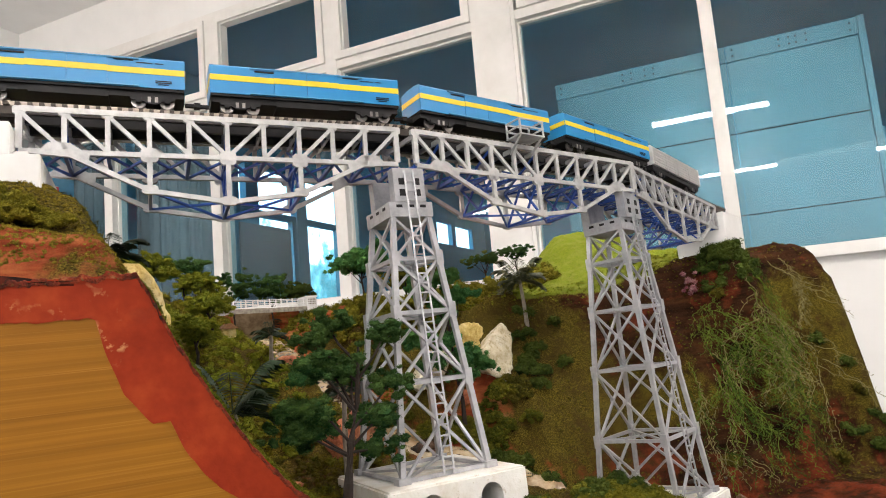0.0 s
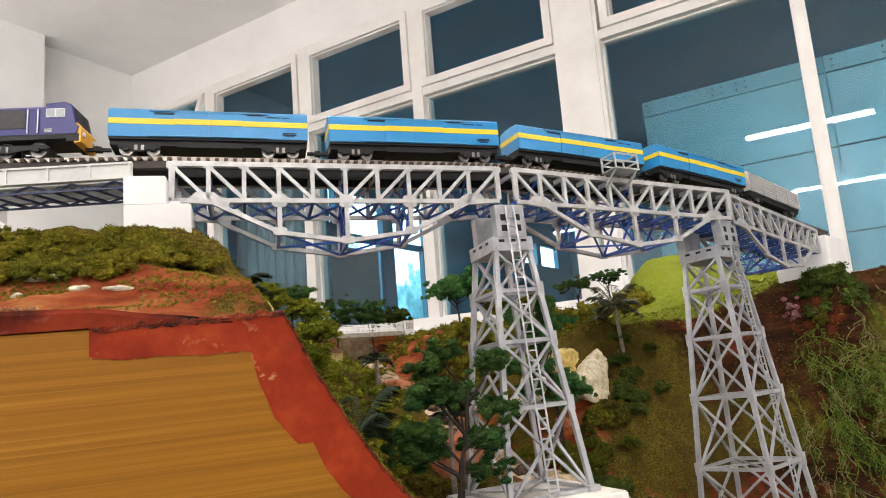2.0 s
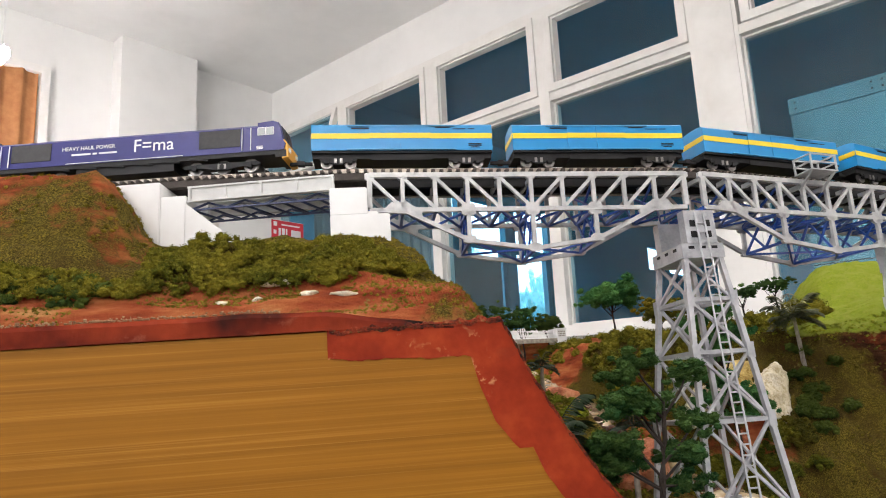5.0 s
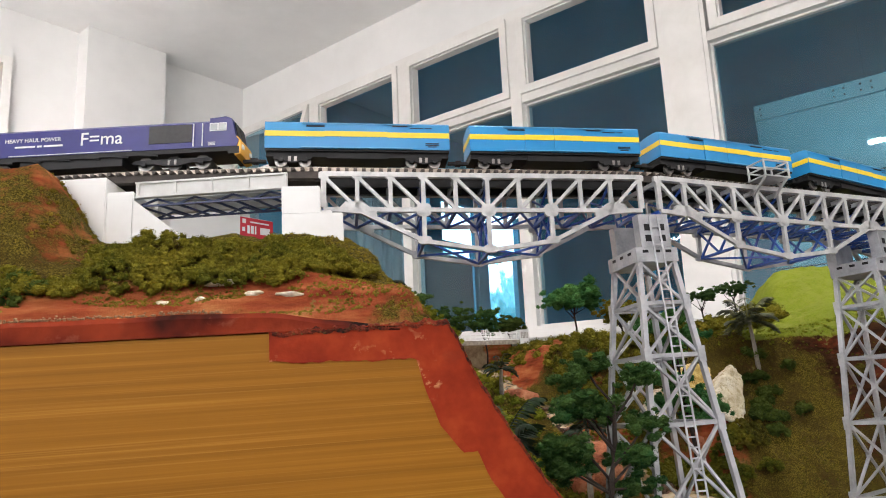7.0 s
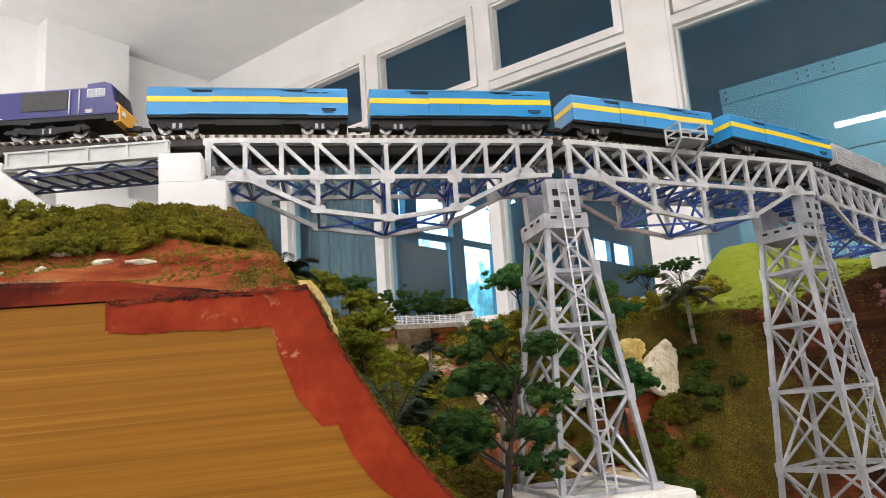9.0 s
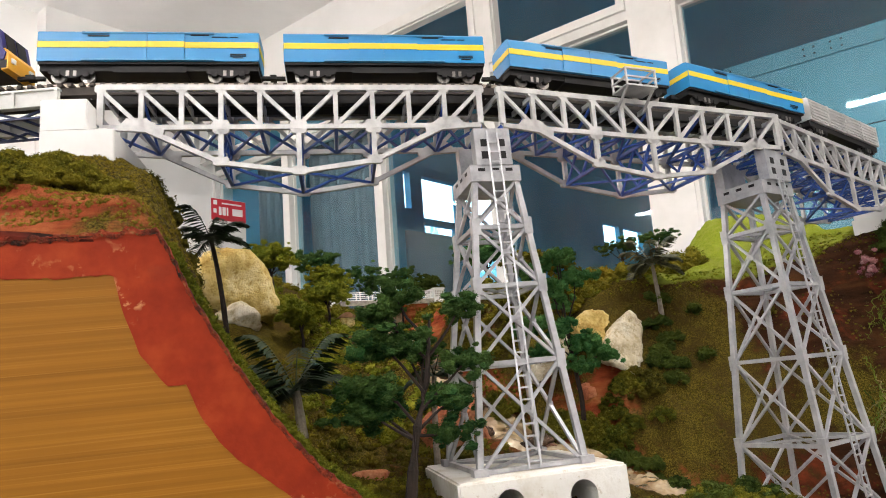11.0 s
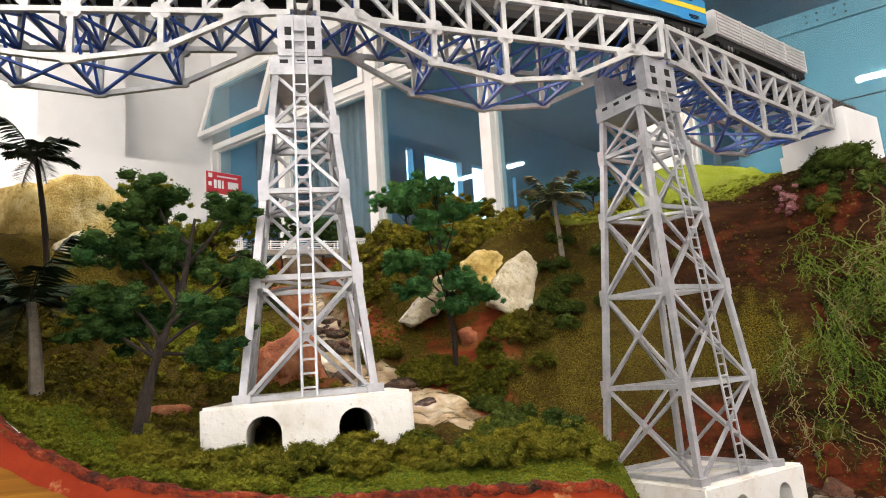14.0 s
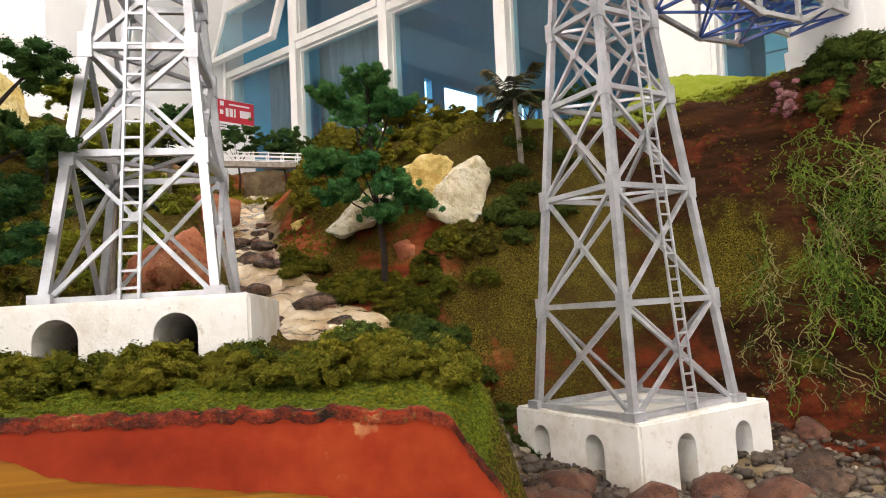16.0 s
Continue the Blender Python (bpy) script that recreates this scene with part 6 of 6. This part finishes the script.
def palm(base, tall, lean, fronds, length, mat, seed, label, trunk_r=0.0026, bark=PALMBARK):
    r = random.Random(seed)
    ob = thing("palm_tree", label, "palm tree", Matrix.Translation(base), "palm trees")
    bm = bmesh.new()
    pts = [Vector((lean[0] * t * t, lean[1] * t * t, -0.004 + (tall + 0.004) * t)) for t in [i / 10 for i in range(11)]]
    tube(bm, pts, [trunk_r * (1.15 - 0.4 * i / 10) * (1 + 0.08 * (i % 2)) for i in range(11)], 9)
    part("trunk", bm, bark, ob)
    top = pts[-1]
    for k in range(fronds):
        ang = k * math.tau / fronds + r.uniform(-0.25, 0.25)
        up = (0.0, 0.5, 0.9, 1.4, 0.25)[k % 5] + r.uniform(-0.15, 0.15)
        d = Vector((math.cos(ang), math.sin(ang), 0))
        side = Vector((-math.sin(ang), math.cos(ang), 0))
        L = length * r.uniform(0.8, 1.1)
        bm = bmesh.new()
        rib = []
        for i in range(15):
            t = i / 14
            rib.append(top + d * L * t * (1 - 0.25 * t) + Z * L * (up * t * 1.25 - t * t * (0.38 + 0.55 * up)))
        tube(bm, rib, [0.0005 * (1.2 - t / 14) for t in range(15)], 4)
        for i in range(2, 15):
            t = i / 14
            w = L * 0.30 * math.sin(math.pi * min(t * 0.86 + 0.12, 1)) ** 0.6
            for sgn in (-1, 1):
                for q in (0.25, 0.75):
                    p = rib[i - 1].lerp(rib[i], q)
                    tip = p + side * sgn * w * 0.85 + d * w * 0.75 - Z * w * r.uniform(0.15, 0.5)
                    e = d * L * 0.027
                    a, b, c = bm.verts.new(p - e), bm.verts.new(p + e), bm.verts.new(tip)
                    m_ = bm.verts.new((p + tip) / 2 + Z * w * 0.07 + e * 1.3)
                    bm.faces.new((a, b, m_))
                    bm.faces.new((a, m_, c))
        part("frond", bm, mat, ob)
    return ob


palm(Vector((0.058, 0.172, ground(0.058, 0.172))), 1.222 - ground(0.058, 0.172), (-0.014, 0.004), 13, 0.046, FROND, 1, "dark model palm tree beside the cream rock", bark=BARK)
palm(Vector((0.134, -0.022, ground(0.134, -0.022))), 1.064 - ground(0.134, -0.022), (-0.004, 0.0), 14, 0.050, FROND, 2, "dark drooping model palm on the valley floor", 0.0036)
palm(Vector((0.546, 0.268, ground(0.546, 0.268))), 1.180 - ground(0.546, 0.268), (-0.002, 0.0), 16, 0.046, FRONDY, 3, "yellow-green model palm tree at the cliff edge")
palm(Vector((0.209, 0.30, ground(0.209, 0.30))), 0.035, (0.002, 0), 10, 0.030, FROND, 4, "small dark model palm by the stream")
palm(Vector((0.50, 0.40, ground(0.50, 0.40))), 0.012, (0, 0), 9, 0.016, FROND, 5, "tiny dark model palm on the plateau", 0.0014)
palm(Vector((0.235, 0.085, ground(0.235, 0.085))), 0.075, (0.004, 0), 10, 0.034, FROND, 6, "small dark model palm behind the tree")

# ---- vines down the right cliff ----
VINE = [plain("vine_green", (0.042, 0.072, 0.007), (0.15, 0.20, 0.024), 120, 0.8, spec=0.1), plain("vine_straw", (0.085, 0.075, 0.018), (0.24, 0.20, 0.06), 120, 0.7), plain("vine_deep_green", (0.012, 0.028, 0.004), (0.050, 0.085, 0.009), 120, 0.8, spec=0.1)]


def face_y(x, z):
    """How far back the cliff stands at a height."""
    lo, hi = 0.0, 0.30
    for _ in range(12):
        m_ = (lo + hi) / 2
        lo, hi = (m_, hi) if ground(x, m_) < z else (lo, m_)
    return lo


def vine(n):
    r = random.Random(300 + n)
    bm = bmesh.new()
    x0 = r.choice((r.uniform(0.70, 0.80), r.uniform(0.77, 0.88), r.uniform(0.77, 0.94)))
    z0 = r.uniform(0.96, 1.06) + (0.11 * ((x0 - 0.70) / 0.12) if x0 < 0.82 else r.uniform(0.04, 0.16))
    reach = r.uniform(0.10, 0.9)
    stack = [(x0, min(z0, 1.175), r.choice((r.uniform(0.06, 0.14), r.uniform(0.12, 0.26))), r.gauss(0, 0.2), 0.0, 0.00058)]
    made = 0
    while stack and made < 9:
        px, pz, run, drift, off, rad = stack.pop(0)
        made += 1
        pts, kick = [], 1
        for i in range(max(int(run / 0.0048), 5)):
            kick = -kick if r.random() < 0.55 else kick
            drift = drift * 0.9 + r.gauss(0, 0.12)
            px += 0.0048 * (drift * 1.0 + kick * 0.42)
            pz -= 0.0048 * r.uniform(0.15, 1.05)
            off = min(off + 0.0012 * reach * r.uniform(0.2, 2.2), 0.035)
            if pz < 0.893 or not 0.66 < px < 0.965:
                break
            pts.append(Vector((px, face_y(px, pz) - 0.003 - off + r.gauss(0, 0.0008), pz)))
            if r.random() < 0.15 and made < 8 and run > 0.025:
                stack.append((px, pz, run * r.uniform(0.25, 0.5), drift + r.choice((-1, 1)) * r.uniform(0.4, 1.0), off, rad * 0.75))
            for _ in range(2 if n % 5 in (0, 1, 3) else 1):
                q = pts[-1] + Vector((r.gauss(0, 0.0030), r.gauss(0, 0.0020), r.gauss(0, 0.0030)))
                e = Vector((r.gauss(0, 1), r.gauss(0, 0.6), r.gauss(0, 1))).normalized() * r.uniform(0.0014, 0.0034)
                w_ = Vector((r.gauss(0, 1), r.gauss(0, 0.6), r.gauss(0, 1))).normalized() * 0.0006
                bm.faces.new([bm.verts.new(q + e), bm.verts.new(q + w_), bm.verts.new(q - e), bm.verts.new(q - w_)])
        if len(pts) < 3:
            continue
        tube(bm, pts, [rad * (1.1 - 0.5 * i / len(pts)) for i in range(len(pts))], 4)
    solid("vine", bm, VINE[(0, 2, 1, 0, 1)[n % 5]], "trailing straw coloured vine on the cliff" if n % 5 in (2, 4) else "trailing leafy green vine on the cliff", "vine", "vines on the cliff")


for n in range(50):
    vine(n)


# ---- rocks, stones and water ----
def rock(centre, size, mat, seed, label, name="rock", category="rock", group="", facet=0.15, fine=0.07, base=ICO3, cuts=18, turn=(0, 0, 0)):
    """A broken stone: a ball cut by planes, then chipped at three scales."""
    v, f = base
    off = Vector((seed * 5.1, seed * 2.3, seed * 9.7))
    out = []
    rr = random.Random(seed)
    planes = [(Vector((rr.gauss(0, 1), rr.gauss(0, 1), rr.gauss(0, 1))).normalized(), rr.uniform(0.62, 0.98)) for _ in range(cuts)]
    rot = Euler([radians(a) for a in turn]).to_matrix()
    for p in v:
        q = Vector(p)
        d = min([1.12] + [h / q.dot(n) for n, h in planes if q.dot(n) > 0.1])
        d *= 1 + facet * noise.noise(q * 1.5 + off) + fine * (1 - 2.2 * abs(noise.noise(q * 2.7 + off))) + fine * 0.7 * noise.noise(q * 7 + off) + fine * 0.4 * noise.noise(q * 17 + off)
        out.append(tuple(rot @ Vector((q.x * d * size[0], q.y * d * size[1], q.z * d * size[2]))))
    me = bpy.data.meshes.new(name)
    me.from_pydata(out, [], [tuple(t) for t in f])
    me.materials.append(mat)
    ob = new(name, me)
    ob.location = centre
    tagged(ob, label, category, group)
    return smooth(ob)


ICO4 = ico(4)


def outcrop(outline, y0, lean, skew, bulge, depth, mat, seed, label):
    """A plaster rock broken to flat faces: an outline in x and z that leans back, with a ridge before it."""
    bm = bmesh.new()
    zs = [z for _, z in outline]
    x0 = min(x for x, _ in outline)
    cx, cz = sum(x for x, _ in outline) / len(outline), sum(zs) / len(outline)
    for x, z in outline:
        y = y0 + (z - min(zs)) * lean + (x - x0) * skew
        bm.verts.new((x, y, z))
        bm.verts.new((cx + (x - cx) * 0.9, y + depth, cz + (z - cz) * 0.9))
    for k in (0.35, 0.75):
        x, z = outline[0][0] * k + cx * (1 - k), outline[0][1] * k + cz * (1 - k)
        bm.verts.new((x, y0 + (z - min(zs)) * lean + (x - x0) * skew - bulge * (1.2 - k), z))
    bmesh.ops.convex_hull(bm, input=bm.verts)
    bmesh.ops.delete(bm, geom=[v for v in bm.verts if not v.link_faces], context="VERTS")
    bmesh.ops.triangulate(bm, faces=bm.faces)
    bmesh.ops.subdivide_edges(bm, edges=bm.edges, cuts=11, use_grid_fill=True)
    off = Vector((seed * 3.3, seed * 1.7, seed * 7.1))
    bm.normal_update()
    for v in bm.verts:
        p = v.co + off
        v.co += v.normal * (0.0036 * noise.noise(p * 55) + 0.0026 * (0.5 - abs(noise.noise(p * 120))) + 0.0010 * noise.noise(p * 320))
    return smooth(solid("rock", bm, mat, label, "rock"))



def stone(name, dark, mid_, light, rough=0.85, spec=0.3, scale=28):
    """Broken stone: broad stains, veins in the cracks, fine grain."""
    m = Nodes(name)
    n1, n2, n3 = m.noise(scale, 5, 0.7), m.noise(scale * 4.5, 5, 0.75), m.noise(scale * 22, 2)
    c = m.ramp(n1, [(0.34, dark), (0.5, mid_), (0.66, light)])
    c = m.mix(m.ramp(n2, [(0.36, (0.85, 0.85, 0.85)), (0.48, (0, 0, 0))]), c, dark)
    h = m.maths("ADD", m.maths("MULTIPLY", n2, 2.0), m.maths("MULTIPLY", n3, 0.5))
    m.colour(c).bump(h, 0.9, 0.0022).set(rough, 0, spec)
    return m.mat


CREAM = stone("cream_plaster_rock", (0.44, 0.27, 0.06), (0.70, 0.54, 0.19), (0.82, 0.71, 0.38))
PALE = stone("pale_plaster_rock", (0.44, 0.35, 0.18), (0.70, 0.62, 0.44), (0.80, 0.76, 0.64))
ORANGE = stone("orange_clay_rock", (0.20, 0.055, 0.022), (0.40, 0.13, 0.055), (0.52, 0.24, 0.12), 0.75)
BROWN = stone("red_brown_boulder", (0.035, 0.014, 0.009), (0.12, 0.045, 0.024), (0.20, 0.095, 0.055), 0.42, 0.4, 45)
WET = stone("wet_brown_stone", (0.025, 0.014, 0.009), (0.075, 0.042, 0.026), (0.15, 0.09, 0.055), 0.25, 0.6, 50)
PEB = plain("grey_pebble", (0.14, 0.12, 0.095), (0.36, 0.33, 0.27), 160, 0.45)
rock((0.046, 0.270, 1.178), (0.048, 0.034, 0.048), CREAM, 1, "large cream plaster rock outcrop on the bank", base=ICO4, fine=0.08, cuts=13)
rock((0.000, 0.268, 1.192), (0.034, 0.03, 0.042), CREAM, 5, "cream plaster rock outcrop beside a palm", base=ICO4, fine=0.08, cuts=13)
rock((0.060, 0.235, 1.150), (0.026, 0.02, 0.018), PALE, 15, "small grey plaster rock under the outcrop", fine=0.12, cuts=26)
outcrop([(0.502, 1.123), (0.514, 1.106), (0.499, 1.065), (0.481, 1.050), (0.449, 1.066), (0.459, 1.093), (0.482, 1.111)], 0.212, 0.36, 0.42, 0.007, 0.034, PALE, 23, "tall pale plaster rock slab leaning on the cliff")
outcrop([(0.432, 1.116), (0.452, 1.127), (0.475, 1.126), (0.486, 1.115), (0.470, 1.085), (0.440, 1.088)], 0.250, 0.36, 0.2, 0.006, 0.03, CREAM, 13, "low cream plaster rock beside the leaning slab")
outcrop([(0.361, 1.058), (0.390, 1.080), (0.402, 1.101), (0.418, 1.105), (0.423, 1.090), (0.402, 1.064), (0.372, 1.052)], 0.236, 0.35, 0.0, 0.004, 0.03, PALE, 4, "narrow pale plaster rock behind a tree")
rock((0.257, 0.128, 1.016), (0.036, 0.026, 0.034), ORANGE, 6, "orange clay rock face beside the stream", base=ICO4, fine=0.1, cuts=24)
rock((0.240, 0.34, 1.09), (0.03, 0.02, 0.03), ORANGE, 8, "orange clay rock under the footbridge", fine=0.1)
rock((0.175, 0.08, ground(0.175, 0.08)), (0.022, 0.014, 0.009), ORANGE, 9, "low orange clay rock on the valley floor", fine=0.1)
rock((0.445, 0.244, 1.032), (0.034, 0.014, 0.020), ORANGE, 12, "red clay rock under the pale slab", fine=0.1, cuts=24)
rock((0.342, 0.312, 1.062), (0.024, 0.018, 0.024), CREAM, 18, "mossy yellow rock on the stream bank", fine=0.1, cuts=20)
rock((0.492, 0.122, ground(0.492, 0.122) + 0.006), (0.012, 0.010, 0.010), ORANGE, 14, "small red clay rock at the foot of the bushes", fine=0.1, cuts=24)
for n, (x, y, r_, mat) in enumerate(((0.506, 0.027, 0.0140, BROWN), (0.484, 0.025, 0.0090, WET), (0.490, -0.006, 0.0140, BROWN), (0.536, -0.015, 0.0140, BROWN), (0.565, -0.026, 0.0120, BROWN), (0.593, -0.032, 0.0140, BROWN), (0.631, -0.013, 0.0165, WET), (0.649, 0.023, 0.0125, WET), (0.693, 0.091, 0.0120, BROWN), (0.672, 0.087, 0.0070, WET), (0.470, 0.010, 0.0100, BROWN), (0.520, -0.045, 0.0110, BROWN))):
    rock((x, y, ground(x, y) + r_ * 0.3), (r_ * 1.2, r_, r_ * 0.8), mat, 20 + n, "dark wet boulder on the pebble bed" if mat is WET else "red-brown rounded boulder on the pebble bed", "boulder", "boulder", "boulders on the pebble bed", 0.16, 0.04, cuts=10)
for n, (x, y, r_) in enumerate(((0.352, 0.192, 0.0135), (0.374, 0.166, 0.0085), (0.288, 0.268, 0.0125), (0.305, 0.252, 0.0070), (0.300, 0.215, 0.0090), (0.318, 0.178, 0.0080), (0.345, 0.150, 0.0070), (0.298, 0.290, 0.0085), (0.272, 0.300, 0.0090), (0.270, 0.345, 0.0080), (0.290, 0.330, 0.0085))):
    rock((x, y, ground(x, y) + r_ * 0.40), (r_ * 1.35, r_, r_ * 0.72), WET, 50 + n, "wet dark stone lying in the stream", "stone", "stone", "stones in the stream", 0.16, 0.03, cuts=10)
rs = random.Random(77)
for n in range(34):
    y = rs.uniform(0.16, 0.44)
    x = float(lerp(RIVER_X, y)) + rs.choice((-1, 1, rs.uniform(-1, 1))) * float(lerp(RIVER_W, y)) * rs.uniform(0.7, 1.15)
    r_ = rs.uniform(0.003, 0.0070)
    rock((x, y, ground(x, y) + r_ * 0.3), (r_ * rs.uniform(1.0, 1.5), r_, r_ * rs.uniform(0.6, 0.9)), rs.choice((WET, WET, BROWN, BROWN)), 120 + n, "wet rounded stone at the edge of the stream", "stone", "stone", "stones in the stream", 0.2, 0.05, ICO3, 12)
bed_places = []
while len(bed_places) < 3200:
    x, y = rng.uniform(0.43, 0.80), rng.uniform(-0.135, 0.13)
    if ground(x, y) < 0.915 and rng.random() > (x - 0.60) * 9:
        bed_places.append(((x, y, ground(x, y) + 0.001), rng.choice((rng.uniform(0.0014, 0.003), rng.uniform(0.002, 0.0055))), 0.75))
PEBBLES = [clump_shape(70 + k, 0, 0.45, 0.08, ICO2) for k in range(6)]
me = merged(PEBBLES, bed_places)
pb = Nodes("mixed_pebbles")
pb_g = pb.add("ShaderNodeNewGeometry")
pb_c = pb.ramp(pb_g.outputs["Random Per Island"], [(0.0, (0.014, 0.008, 0.005)), (0.45, (0.042, 0.027, 0.016)), (0.8, (0.10, 0.075, 0.048)), (1.0, (0.26, 0.22, 0.16))])
pb.colour(pb.mix(pb.ramp(pb.noise(300), [(0.4, (0, 0, 0)), (0.7, (0.5, 0.5, 0.5))]), pb_c, (0.10, 0.08, 0.06))).set(0.45, 0, 0.4)
me.materials.append(pb.mat)
me.polygons.foreach_set("use_smooth", [True] * len(me.polygons))
tagged(new("pebbles", me), "grey and tan pebbles round the square pier", "pebbles", kind="stuff")

wt = Nodes("milky_resin_water")
wn1, wn2 = wt.noise(26, 4, 0.55), wt.noise(120, 2)
wt.colour(wt.ramp(wn1, [(0.32, (0.15, 0.085, 0.032)), (0.48, (0.32, 0.22, 0.11)), (0.64, (0.55, 0.45, 0.30))]))
wt.bump(wt.maths("ADD", wn1, wn2), 0.6, 0.005).set(0.12, 0, 0.8)
wt.bsdf.inputs["Coat Weight"].default_value = 1.0
wt.bsdf.inputs["Coat Roughness"].default_value = 0.03
bm = bmesh.new()
rows_ = []
for i in range(260):
    y = 0.055 + 0.525 * i / 259
    cx, cz = float(lerp(RIVER_X, y)), float(lerp(RIVER_Z, y))
    half = float(lerp(RIVER_W, y)) + 0.006
    row = []
    for k in range(33):
        x = cx + half * (k / 16 - 1)
        p = Vector((x, y, cz))
        row.append(bm.verts.new((x, y, cz + 0.0062 + 0.0045 * noise.fractal(p * 45, 1, 2, 3) + 0.0007 * noise.noise(p * 150))))
    rows_.append(row)
for a, b in zip(rows_, rows_[1:]):
    for k in range(32):
        bm.faces.new((a[k], a[k + 1], b[k + 1], b[k]))
water = smooth(solid("water", bm, wt.mat, "milky glossy resin stream tumbling over stones", "stream", kind="structure"))

# chips of bare white plaster on the red bank
for n, (x, y, sx, sy) in enumerate(((-0.022, -0.117, 0.011, 0.005), (-0.045, -0.112, 0.007, 0.0035), (-0.064, -0.100, 0.017, 0.004), (-0.078, -0.112, 0.004, 0.002), (-0.10, -0.117, 0.004, 0.0015))):
    rock((x, y, ground(x, y) + 0.0004), (sx, sy, 0.0022), PALE, 90 + n, "chip of bare white plaster on the red bank", "plaster_chip", "plaster chip", "plaster chips", 0.4, 0.1, ICO2)
grit = []
for _ in range(800):
    x = rng.uniform(-0.56, -0.06)
    grit.append(((x, -0.1335 + rng.gauss(0, 0.0016), 1.1615 + 0.0016 * noise.noise(Vector((x * 30, 1, 0))) + abs(rng.gauss(0, 0.0008))), rng.uniform(0.0004, 0.0011), 0.8))
me = merged([clump_shape(80, 0, 0.4, 0.1, ICO2)], grit)
me.materials.append(plain("tan_grit", (0.16, 0.09, 0.045), (0.40, 0.27, 0.15), 700, 0.9, spec=0.1))
tagged(new("grit", me), "line of fine tan grit along the ledge", "grit", kind="stuff")

# ---- footbridge and hut at the back ----
FW = plain("white_model_paint", (0.66, 0.66, 0.64), (0.8, 0.8, 0.79), 60, 0.6)
fa, fb = Vector((0.146, 0.572, 1.206)), Vector((0.327, 0.628, 1.201))
fdir = (fb - fa).normalized()
fl = (fb - fa).length
fm = Matrix.Translation(fa) @ Matrix.Rotation(math.atan2(fdir.y, fdir.x), 4, "Z")
foot = thing("footbridge", "white railed model footbridge with pierced end blocks", "footbridge", fm)
part("deck", one(box, (0.0, -0.010, -0.006), (fl, 0.012, 0)), WHITE, foot)
part("deck_edge", one(box, (0.0, -0.013, -0.009), (fl, -0.0102, -0.0015)), PEB, foot, "brown deck edge beam")
for k in range(9):
    x = 0.012 + k * (fl - 0.024) / 8
    for y in (-0.009, 0.010):
        part("post", one(beam, (x, y, 0), (x, y, 0.0135), 0.0016, 0.0016), FW, foot)
for y in (-0.009, 0.010):
    for z in (0.006, 0.012):
        part("rail", one(beam, (0.004, y, z), (fl - 0.004, y, z), 0.0011, 0.0011), FW, foot)
for x in (-0.008, fl - 0.008):
    blk = part("end_block", one(box, (x, -0.015, -0.01), (x + 0.018, 0.014, 0.0135)), FW, foot)
    part("coping", one(box, (x - 0.0015, -0.0165, 0.0135), (x + 0.0195, 0.0155, 0.0160)), FW, blk)
    for i in range(5):
        for j in range(3):
            part("hole", one(box, (x + 0.0022 + i * 0.003, -0.0153, 0.0015 + j * 0.0036), (x + 0.0040 + i * 0.003, -0.0149, 0.0038 + j * 0.0036)), PEB, blk)
hz = ground(0.173, 0.44)
hut = thing("hut", "tiny straw-roofed model hut among bushes", "hut", pose(0.173, 0.43, hz, 0, 0, 15))
part("wall", one(box, (-0.010, -0.007, -0.004), (0.010, 0.007, 0.008)), CREAM, hut)
bm = bmesh.new()
prism(bm, [(-0.013, 0.008), (0.013, 0.008), (0.003, 0.015), (-0.003, 0.015)], -0.010, 0.010)
part("roof", bm, plain("hut_roof", (0.20, 0.09, 0.04), (0.36, 0.20, 0.10), 200, 0.9), hut)
